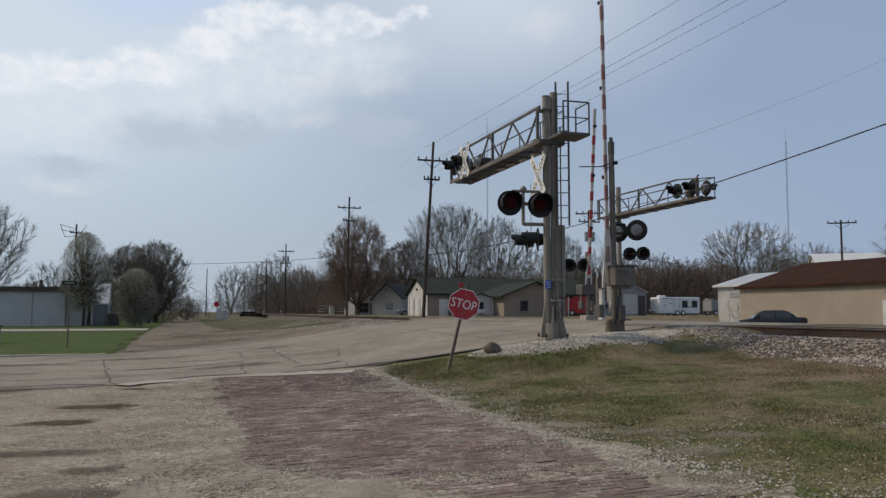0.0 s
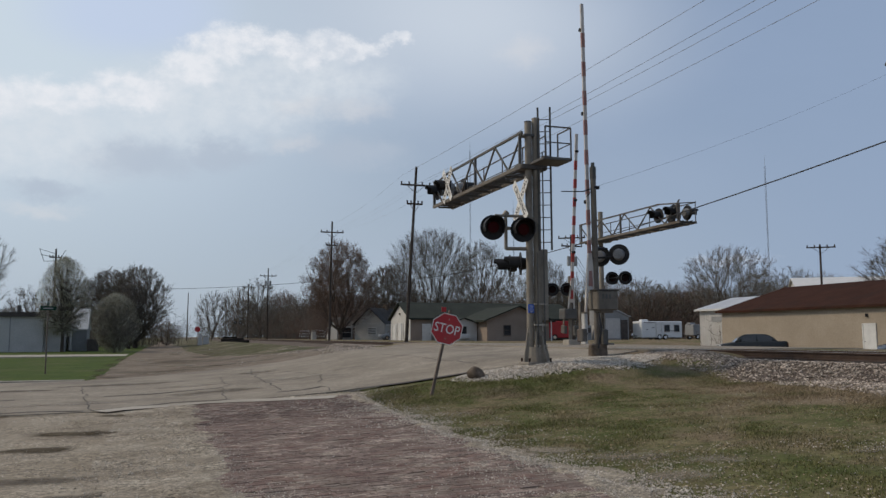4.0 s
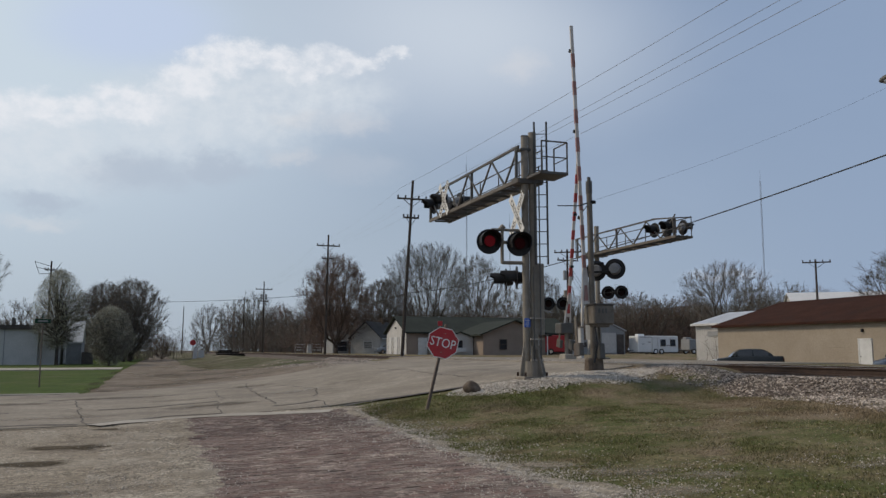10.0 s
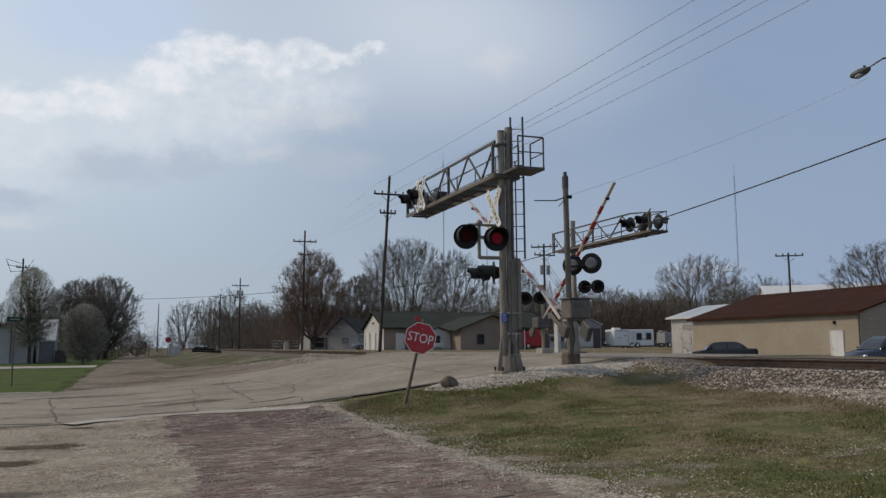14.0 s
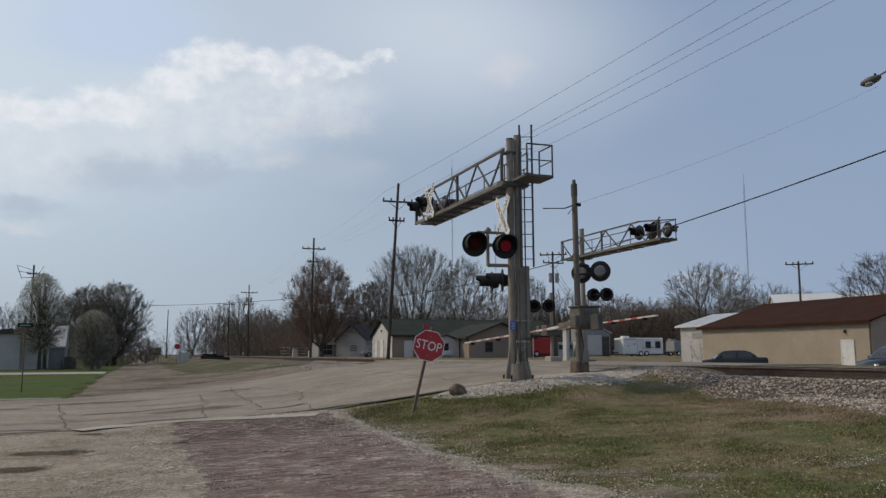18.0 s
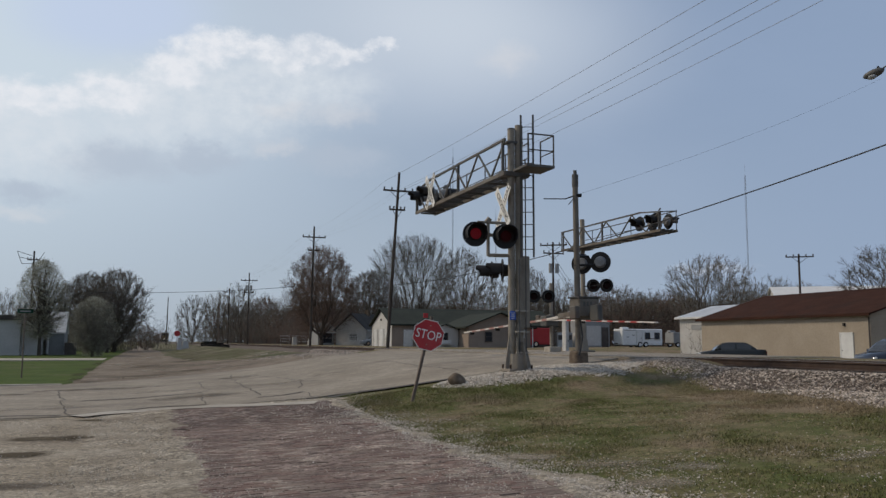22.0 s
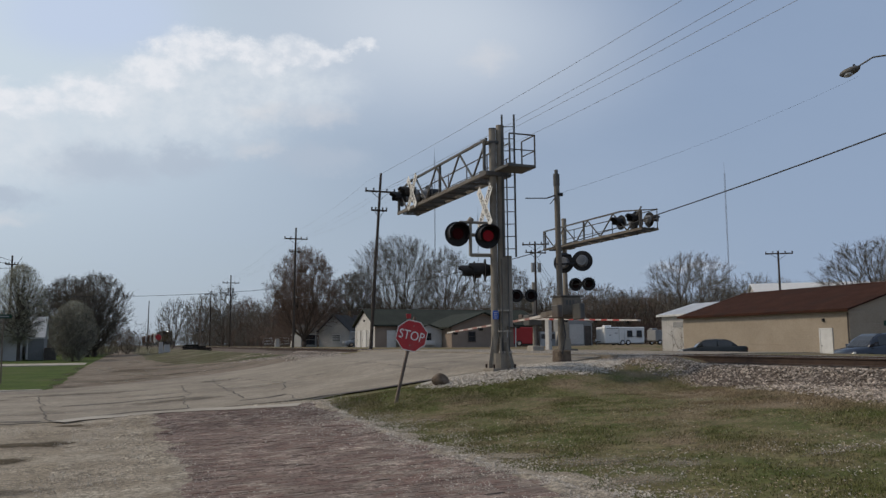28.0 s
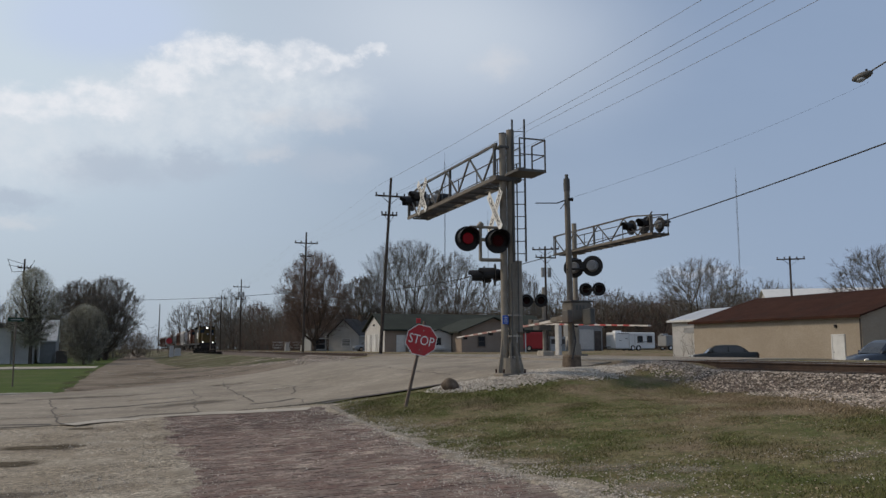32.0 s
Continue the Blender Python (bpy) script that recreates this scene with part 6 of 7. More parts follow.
part("trim_band", boxes(((10.3, -0.05, 2.62), (20.6, 0.06, 0.16))), M["trim_dark"], hall)

wing = gable_house("shop_wing", "tan gabled wing with a green roof and a small dark window", "building", 33.3, 40.6, 82.5, 90.9, 2.35, 3.75, "y", "siding_tan", "roof_green", z0=1.0, over=0.5)
window(wing, 2.3, -0.02, 1.25, 0.7, 0.95, "x", -1, "trim_dark")
door(wing, 6.0, -0.02, 0.0, 0.9, 2.0, "x", -1, "trim_white")
part("porch_roof", finish(boxes(((6.0, -0.6, 2.25), (2.4, 1.2, 0.12))), 0.02), M["trim_dark"], wing)
for x in (5.0, 7.0):
    part("porch_post", boxes(((x, -1.1, 1.1), (0.1, 0.1, 2.2))), M["trim_white"], wing)
porch = gable_house("white_porch", "low white lean-to beside a tan building", "porch", 30.2, 33.2, 85.2, 90.6, 2.0, 2.5, "y", "siding_white", "roof_green", z0=1.0, over=0.25)
window(porch, 1.2, -0.02, 1.2, 1.0, 0.8, "x", -1, "trim_dark", 2)
part("bench", finish(boxes(((1.5, -0.4, 0.45), (1.2, 0.4, 0.08)), ((1.5, -0.22, 0.7), (1.2, 0.06, 0.35))), 0.01), M["trim_white"], porch)

cottage = gable_house("white_house", "small white clapboard house with a dark grey gabled roof", "house", 27.4, 32.4, 117.6, 126.0, 2.5, 4.65, "y", "siding_white", "roof_grey", z0=1.0)
cottage.matrix_basis = pose(27.5, 119.4, 1.0, 0, 0, -45)
window(cottage, 2.9, -0.02, 1.35, 1.3, 1.0, "x", -1, "trim_white", 2)
part("chimney", finish(boxes(((2.6, 4.5, 4.7), (0.6, 0.6, 1.3))), 0.02), M["rock"], cottage)
laps(cottage, 5.0, 2.5, "x", 0, -1, M["siding_white"])
# Grey wall and wide dark window stand in for the shade under this porch.
lean = gable_house("house_porch", "porch of a small white house, its shade put in as grey walls", "porch", 25.0, 27.3, 120.0, 125.0, 2.1, 3.3, "x", "metal_grey", "roof_grey", z0=1.0)
window(lean, 1.15, -0.02, 1.2, 1.8, 1.5, "x", -1, "trim_white", 2)
annex = gable_house("house_annex", "white annex with a small dark window", "house", 37.6, 40.9, 121.0, 127.0, 2.4, 3.4, "x", "siding_white", "roof_grey", z0=1.0)
window(annex, 1.6, -0.02, 1.5, 0.9, 0.8, "x", -1)
store = thing("warehouse", -62.0, 101.0, 0.0, "long low white warehouse with a dark flat roof edge", "warehouse")
part("wall", boxes(((25.2, 8, 1.9), (50.4, 16, 4.2))), M["metal_white"], store)
part("roof_edge", boxes(((24.9, 8, 4.1), (51.0, 16.6, 0.5))), M["trim_dark"], store)
part("side_block", boxes(((51.4, 6, 1.7), (2.0, 11, 3.7))), M["metal_white"], store)
for i in range(12):
    part("wall_seam", boxes(((2.0 + 4.1 * i, -0.02, 1.9), (0.08, 0.05, 4.0))), M["metal_grey"], store)
part("chimney_pipe", bars(((47.5, 3, 4.2), (47.5, 3, 5.2), 0.2, 10)), M["galv_dark"], store)
barn = gable_house("white_outbuilding", "small grey outbuilding with a bright white tin roof", "outbuilding", -9.0, -7.4, 104.0, 108.6, 2.55, 4.8, "x", "metal_grey", "trim_white", over=0.12, z0=0.0)
part("door", finish(boxes(((0.8, -0.03, 1.0), (0.9, 0.05, 2.0))), 0.005), M["metal_grey"], barn)
part("step_box", finish(boxes(((2.3, -0.4, 0.7), (1.2, 0.9, 1.4))), 0.03), M["trim_dark"], barn)

tank = thing("grey_tank_shed", 55.5, 96.5, gz(55, 96), "grey metal tank shed with a sloped roof", "shed")
part("wall", prisms(([(0, 0), (3.6, 0), (3.6, 3.0), (0, 4.6)], "y", 0, 4)), M["metal_grey"], tank)
part("roof", beams(((-0.2, 2, 4.75), (3.8, 2, 3.05), 4.4, 0.1)), M["roof_metal"], tank)
# Dark slab on the wall, painted in place of the shade inside a doorway.
part("opening_shade", boxes(((2.9, -0.03, 1.3), (1.0, 0.08, 2.6))), M["trim_dark"], tank)
part("wall_panel", boxes(((1.2, -0.03, 1.5), (2.1, 0.05, 2.6))), M["metal_white"], tank)
utility = thing("utility_cabinet", -8.95, 47.0, 0.0, "grey metal utility cabinet with a sloping lid on the lawn", "cabinet")
part("body", finish(boxes(((0, 0, 0.45), (1.1, 0.9, 0.9))), 0.02), M["metal_grey"], utility)
part("lid", finish(boxes(((0, 0, 0.94), (1.25, 1.05, 0.1), 0, 0, 6)), 0.01), M["trim_dark"], utility)


# ---- vehicles ----
def wheel(parent, x, y, r, w):
    tyre = part("wheel", bars(((x, y - w / 2, r), (x, y + w / 2, r), r, 20)), M["tyre"], parent, "black tyre")
    part("rim", bars(((x, y - w / 2 - 0.01, r), (x, y + w / 2 + 0.01, r), r * 0.6, 14)), M["chrome"], tyre)


def loft(parent, name, rings, material, label=""):
    """A body through rings of points of equal count, closed at both ends."""
    bm = bmesh.new()
    vs = [[bm.verts.new(p) for p in ring] for ring in rings]
    n = len(rings[0])
    for a, b in zip(vs, vs[1:]):
        for k in range(n):
            bm.faces.new((a[k], a[(k + 1) % n], b[(k + 1) % n], b[k]))
    bm.faces.new(vs[0])
    bm.faces.new(vs[-1])
    bmesh.ops.recalc_face_normals(bm, faces=list(bm.faces))
    return part(name, bm, material, parent, label, True)


def car(x, y, rz, label, cat, paint, stations, cabin, length, width, wheel_r, z0=None):
    """stations: x, belt height, half width; cabin: x low, x high, height of the roof line. Front at +x."""
    t = thing("parked_car" if cat == "car" else "parked_minivan", x, y, gz(x, y) if z0 is None else z0, label, cat, rz)
    rings = []
    for px, h, hw in stations:
        rings.append([(px, -hw * 0.92, 0.22), (px, -hw, 0.42), (px, -hw, h - 0.12), (px, -hw * 0.9, h), (px, hw * 0.9, h), (px, hw, h - 0.12), (px, hw, 0.42), (px, hw * 0.92, 0.22)])
    loft(t, "body", rings, M[paint])
    (xa, xb, xc, xd, zb, zt) = cabin
    hw = width / 2 * 0.9
    n = 14

    def roof(x):
        """Height and half width of the cabin's roof line at x: steep ends, arched top."""
        if x < xb:
            k = math.sin(math.pi / 2 * max(0.0, (x - xa) / (xb - xa))) ** 0.9
        elif x > xc:
            k = math.sin(math.pi / 2 * max(0.0, (xd - x) / (xd - xc))) ** 0.9
        else:
            k = 1.0 + 0.05 * math.sin(math.pi * (x - xb) / (xc - xb))
        return zb - 0.03 + (zt - zb) * k / 1.05

    xs = [xa + (xd - xa) * i / n for i in range(n + 1)]

    def rib(x, grow_out=0.0):
        top = roof(x)
        f = max(0.0, (top - zb) / (zt - zb))
        w = hw * (1 - 0.20 * f) + grow_out
        return [(x, -hw - grow_out, zb - 0.04), (x, -w, top - 0.05 * f + grow_out), (x, -w * 0.8, top + grow_out), (x, w * 0.8, top + grow_out), (x, w, top - 0.05 * f + grow_out), (x, hw + grow_out, zb - 0.04)]

    loft(t, "cabin", [rib(x) for x in xs], M[paint])

    def pane(name, quads):
        bm = bmesh.new()
        for q in quads:
            bm.faces.new([bm.verts.new(p) for p in q])
        bmesh.ops.remove_doubles(bm, verts=list(bm.verts), dist=0.002)
        bmesh.ops.recalc_face_normals(bm, faces=list(bm.faces))
        r = bmesh.ops.extrude_face_region(bm, geom=list(bm.faces))
        bmesh.ops.translate(bm, vec=(0, 0, 0.006), verts=[v for v in r["geom"] if isinstance(v, bmesh.types.BMVert)])
        part(name, bm, M["car_glass"], t)

    def between(p, q, f):
        return tuple(a + (b - a) * f for a, b in zip(p, q))

    mid = n // 2
    for side_k in (0, 4):
        for lo, hi in ((2, mid), (mid + 0, n - 2)):
            quads = []
            for i in range(lo, hi):
                a, b = rib(xs[i] + (0.04 if i == lo else 0), 0.012), rib(xs[i + 1] - (0.04 if i + 1 == hi else 0), 0.012)
                u, v = (0, 1) if side_k == 0 else (5, 4)
                quads.append((between(a[u], a[v], 0.16), between(b[u], b[v], 0.16), between(b[u], b[v], 0.92), between(a[u], a[v], 0.92)))
            pane("side_window", quads)
    for name, ends in (("windscreen", [x for x in xs if x >= xc - 0.15]), ("rear_window", [x for x in xs if x <= xb + 0.15])):
        quads = []
        for x0, x1 in zip(ends, ends[1:]):
            a, b = rib(x0, 0.012), rib(x1, 0.012)
            quads.append((a[2], a[3], b[3], b[2]))
        if quads:
            pane(name, quads)
    for s in (-1, 1):
        for px in (-length * 0.29, length * 0.31):
            wheel(t, px, s * (width / 2 - 0.1), wheel_r, 0.2)
        part("headlight", finish(boxes(((length / 2 - 0.13, s * width * 0.34, 0.66), (0.16, 0.36, 0.16), s * -12)), 0.03), M["lamp_clear"], t)
        part("tail_light", finish(boxes(((-length / 2 + 0.06, s * width * 0.36, 0.78), (0.1, 0.3, 0.16))), 0.02), M["tail_red"], t)
        part("mirror", finish(boxes(((xd - 0.25, s * (width / 2 + 0.08), zb + 0.05), (0.12, 0.18, 0.13))), 0.03), M[paint], t)
    part("grille", finish(boxes(((length / 2 - 0.03, 0, 0.6), (0.06, width * 0.4, 0.14))), 0.01), M["black_metal" if cat == "car" else "chrome"], t)
    part("bumper", finish(boxes(((length / 2 - 0.02, 0, 0.38), (0.1, width * 0.85, 0.18)), ((-length / 2 + 0.02, 0, 0.4), (0.1, width * 0.85, 0.18))), 0.03), M[paint], t)
    return t


car(40.4, 49.6, 150, "dark grey-green sedan parked beside a cream garage", "car", "car_dark",
    ((-2.35, 0.86, 0.72), (-2.25, 0.98, 0.82), (-1.2, 1.0, 0.88), (0.4, 0.98, 0.88), (1.2, 0.92, 0.86), (2.1, 0.76, 0.80), (2.36, 0.62, 0.66)),
    (-1.75, -0.75, 0.35, 1.25, 0.93, 1.52), 4.72, 1.78, 0.32)
car(37.55, 32.6, 172, "dark blue minivan parked beside a cream garage", "minivan", "car_navy",
    ((-2.4, 0.98, 0.82), (-2.3, 1.08, 0.92), (-0.8, 1.1, 0.96), (0.8, 1.08, 0.96), (1.5, 1.0, 0.94), (2.3, 0.84, 0.88), (2.5, 0.66, 0.74)),
    (-2.25, -1.85, 0.55, 1.55, 1.03, 1.74), 4.95, 1.95, 0.34)
car(31.4, 111.5, 178, "pale sedan parked before a white house", "car", "metal_grey",
    ((-2.25, 0.86, 0.72), (-2.1, 0.96, 0.82), (-1.2, 0.98, 0.86), (0.4, 0.96, 0.86), (1.2, 0.9, 0.84), (2.1, 0.74, 0.78), (2.3, 0.62, 0.66)),
    (-1.7, -0.75, 0.35, 1.2, 0.92, 1.42), 4.5, 1.75, 0.31)


def trailer(x, y, rz, length, width, h, paint, label, cat, name, wheels=2, marks=True, floor=0.55):
    t = thing(name, x, y, gz(x, y), label, cat, rz)
    body = part("body", finish(boxes(((0, 0, floor + h / 2), (length, width, h))), 0.08), M[paint], t)
    part("roof_unit", finish(boxes(((-length * 0.34, 0, floor + h + 0.12), (0.9, 0.8, 0.26))), 0.05), M[paint], t)
    for k in range(wheels):
        for s in (-1, 1):
            wheel(t, -0.4 + 0.85 * k, s * (width / 2 - 0.05), 0.36, 0.22)
    part("hitch", bars(((-length / 2, 0, 0.5), (-length / 2 - 1.0, 0, 0.48), 0.05, 6)), M["black_metal"], t)
    part("skirt", boxes(((0, 0, floor - 0.06), (length * 0.96, width * 0.9, 0.12))), M["trim_dark"], t)
    part("jack", bars(((-length / 2 - 0.6, 0, 0.0), (-length / 2 - 0.6, 0, 0.6), 0.04, 6)), M["galv_dark"], t)
    if marks:
        for px, w, hh in ((length * 0.12, 0.62, 0.75), (length * 0.36, 0.62, 0.75)):
            window(t, px, -width / 2 - 0.01, floor + h * 0.58, w, hh, "x", -1, "trim_dark")
        door(t, -length * 0.08, -width / 2 - 0.01, floor, 0.7, 1.9, "x", -1, "trailer_white")
        for px, pz, w in ((-length * 0.37, 0.5, 0.3), (-length * 0.22, 0.62, 0.4), (length * 0.24, 0.42, 0.55), (-length * 0.3, 0.93, 1.8)):
            part("writing_bar", boxes(((px, -width / 2 - 0.008, floor + h * pz), (w, 0.012, 0.12))), M["metal_grey"], body)
    return t


trailer(63.2, 96.1, -3, 6.0, 2.4, 2.15, "trailer_white", "white enclosed trailer with small windows and faint lettering", "trailer", "white_trailer", 2, True, 0.26)
trailer(45.6, 91.5, 0, 3.6, 2.2, 2.0, "box_red", "red enclosed box trailer", "trailer", "red_trailer", 1, False, 0.3)
trailer(70.6, 98.0, 0, 2.2, 2.0, 1.5, "metal_grey", "small grey camper beyond a trailer", "camper", "camper", 1, False)
for i, (x, y) in enumerate(((49.6, 92.8), (51.0, 92.9), (52.2, 93.0))):
    t = thing("steel_cabinet", x, y, gz(x, y), "pale upright steel cabinet before bare trees", "cabinet", group="pale cabinets")
    part("body", finish(boxes(((0, 0, 0.9), (0.8, 0.6, 1.8))), 0.03), M["metal_white" if i != 1 else "metal_grey"], t)
    part("panel", boxes(((0, -0.31, 1.2), (0.55, 0.03, 0.6))), M["trim_dark"], t)


def tie_pile():
    t = thing("tie_pile", 11.0, 121.0, gz(11.0, 121.0), "black stack of used railway sleepers on the grass", "sleeper pile")
    rng = random.Random(3)
    for k in range(4):
        for i in range(max(1, 7 - 2 * k)):
            part("sleeper", finish(boxes(((rng.uniform(-0.3, 0.3) - 0.4 * k, -0.9 + 0.33 * i + 0.3 * k, 0.13 + 0.24 * k), (4.6 - 0.9 * k, 0.26, 0.22), rng.uniform(-4, 4))), 0.015), M["tarp"], t)


tie_pile()


def block_signal():
    t = thing("block_signal", 12.5, 137.0, gz(11.8, 137.0), "thin dark trackside railway signal post", "railway signal")
    part("post", bars(((0, 0, 0), (0, 0, 7.2), 0.09, 10)), M["post_steel"], t)
    for x in (-0.45, 0.3):
        part("signal_light", bars(((x, 0.05, 3.2), (x, -0.05, 3.2), 0.22, 16)), M["black_metal"], t)
        part("lens", bars(((x, -0.05, 3.2), (x, -0.1, 3.2), 0.12, 12)), M["disc_back"], t)
    part("signal_arm", bars(((-0.5, 0, 3.2), (0.35, 0, 3.2), 0.05, 6)), M["post_steel"], t)


block_signal()
for x, y, h, w, nm, lab in ((5.75, 118.0, 1.5, 0.6, "signal_hut", "pale grey trackside equipment box"), (6.6, 119.5, 1.05, 0.9, "white_marker", "white painted trackside marker"), (15.0 + 8, 128.0, 1.2, 0.7, "white_marker", "white painted yard post"), (26.2, 131.5, 0.9, 0.9, "white_marker", "white painted yard post")):
    t = thing(nm, x, y, gz(x, y), lab, "trackside box")
    part("body", finish(boxes(((0, 0, h / 2), (w, w * 0.8, h), 0, 0, 0, 0.8)), 0.02), M["metal_white"], t)
    part("lid", finish(boxes(((0, 0, h + 0.03), (w * 0.85, w * 0.7, 0.06))), 0.01), M["galv"], t)
street_end = thing("stop_sign", 5.35, 117.0, gz(5.35, 117.0), "small weathered red stop sign at the end of a dirt street", "stop sign")
part("post", bars(((0, 0, -0.2), (0, 0, 2.5), 0.035, 8)), M["post_steel"], street_end)
plate = bmesh.new()
prism(plate, [(0.4 * math.cos(math.pi / 8 + math.pi / 4 * i), 2.2 + 0.4 * math.sin(math.pi / 8 + math.pi / 4 * i)) for i in range(8)], "y", -0.055, -0.04)
part("sign_face", plate, M["sign_red"], street_end, "red sign face")
far_fence = thing("yard_fence", 24.5, 150.0, gz(24.5, 150), "white board fence far along the railway", "fence")
for i in range(9):
    part("post", boxes(((1.5 * i, 0, 0.85), (0.16, 0.14, 1.7))), M["trim_white"], far_fence)
for z in (0.5, 1.0, 1.5):
    part("rail", boxes(((6.0, -0.05, z), (12.2, 0.05, 0.2))), M["trim_white"], far_fence)


# ---- trees ----
def branch_mesh(name, segs, material, sides=4):
    """Tapered limbs from (start, end, r0, r1) in one mesh."""
    verts, faces = [], []
    for p, q, r0, r1 in segs:
        d = q - p
        if d.length < 1e-4:
            continue
        d.normalize()
        u = d.orthogonal().normalized()
        v = d.cross(u)
        k = sides if r0 > 0.03 else 3
        b = len(verts)
        for c, r in ((p, r0), (q, r1)):
            for i in range(k):
                a = 6.2832 * i / k
                verts.append(c + u * (r * math.cos(a)) + v * (r * math.sin(a)))
        for i in range(k):
            j = (i + 1) % k
            faces.append((b + i, b + j, b + k + j, b + k + i))
    return sheet(name, verts, faces, material)


def spread(seed, h, wide, low, bole, shape, n, r_twig, twigs, thrift=0.55, lump=0.25, reach=1.0):
    """A bare tree: points fill a crown and join one by one to the limb that reaches them with the least wood.
    Returns thick limbs, fine limbs and twig tips."""
    rng = np.random.default_rng(seed)
    pts = []
    while len(pts) < n:
        f, az, out = rng.random() ** 0.85, rng.uniform(0, 6.2832), rng.random() ** 0.5
        if shape == "vase":
            w = 0.20 + 0.80 * math.sin(min(f / 0.66, 1.0) * math.pi / 2) if f < 0.66 else math.sqrt(max(0.0, 1 - 0.95 * ((f - 0.66) / 0.34) ** 2))
        else:
            w = math.sqrt(max(0.0, 1 - (2 * f - 1.0) ** 2)) * (1.08 - 0.16 * f)
        if rng.random() > w ** 1.6:
            continue
        rim = 1 + lump * (noise.noise((math.cos(az) * 1.7, math.sin(az) * 1.7, f * 3.4 + seed)) + 0.7 * noise.noise((math.cos(az) * 4, math.sin(az) * 4, f * 8 + seed)))
        z = h * (low + (1 - low) * f * (0.92 + 0.08 * rim))
        r = wide / 2 * w * rim * out
        pts.append((r * math.cos(az), r * math.sin(az), z))
    pts = np.array(pts)
    nodes = [np.array((0.006 * h * math.sin(2.0 * k + seed), 0.006 * h * math.cos(1.7 * k), bole * h * k / 5 - (0.3 if k == 0 else 0))) for k in range(6)]
    parent, gone = [-1, 0, 1, 2, 3, 4], [bole * h * k / 5 for k in range(6)]
    cost, near = np.full(n, 1e9), np.zeros(n, int)

    def offer(k):
        d = np.linalg.norm(pts - nodes[k], axis=1)
        c = d + thrift * (gone[k] + d)
        better = c < cost
        cost[better], near[better] = c[better], k

    for k in range(3 if shape == "vase" else 2, 6):
        offer(k)
    open_pts = np.ones(n, bool)
    for _ in range(n):
        i = int(np.argmin(np.where(open_pts, cost, 1e9)))
        open_pts[i] = False
        p = int(near[i])
        nodes.append(pts[i])
        parent.append(p)
        gone.append(gone[p] + float(np.linalg.norm(pts[i] - nodes[p])))
        offer(len(nodes) - 1)
    pos, kids = np.array(nodes), [[] for _ in nodes]
    for k, p in enumerate(parent):
        if p >= 0:
            kids[p].append(k)
    for _ in range(5):
        now = pos.copy()
        for k in range(6, len(pos)):
            if kids[k]:
                now[k] = 0.5 * pos[k] + 0.25 * pos[parent[k]] + 0.25 * pos[kids[k]].mean(axis=0)
        pos = now
    load = np.zeros(len(pos))
    for k in range(len(pos) - 1, -1, -1):
        load[k] = max(load[k], 1.0)
        if parent[k] >= 0:
            load[parent[k]] += load[k]
    rad = r_twig * 1.15 * load ** 0.43
    rad[:6] = np.maximum(rad[:6], h * 0.016) * np.linspace(1.35, 1.0, 6)
    thick, fine, tips = [], [], []
    for k in range(1, len(pos)):
        p = parent[k]
        a, b = Vector(pos[p]), Vector(pos[k])
        r0 = min(rad[p], rad[k] * 1.35)
        (thick if rad[k] > 0.03 else fine).append((a, b, r0, rad[k]))
        if load[k] <= 3:
            d = (b - a).normalized()
            for _ in range(twigs):
                c = a.lerp(b, rng.uniform(0.2, 1.0))
                e = (d * 0.8 + Vector(rng.normal(0, 0.62, 3)) + Vector((0, 0, 0.12))).normalized()
                q = c + e * (h * reach * rng.uniform(0.025, 0.06))
                fine.append((c, q, r_twig, r_twig * 0.45))
                tips.append(q)
    return thick, fine, tips


def leaf_cards(name, tips, n, reach, size, material, seed):
    rng = np.random.default_rng(seed)
    c = np.array([tuple(t) for t in tips])
    c = c[rng.integers(0, len(c), n)] + rng.normal(0, reach, (n, 3))
    d1, d2 = rng.normal(0, 1, (n, 3)), rng.normal(0, 1, (n, 3))
    d1 /= np.linalg.norm(d1, axis=1)[:, None]
    d2 = np.cross(d1, d2)
    d2 /= np.linalg.norm(d2, axis=1)[:, None]
    s = rng.uniform(0.5, 1.0, (n, 1)) * size
    v = np.stack([c - d1 * s, c + d2 * s * 0.6, c + d1 * s, c - d2 * s * 0.6], 1).reshape(-1, 3)
    return sheet(name, v.tolist(), np.arange(4 * n).reshape(-1, 4).tolist(), material)


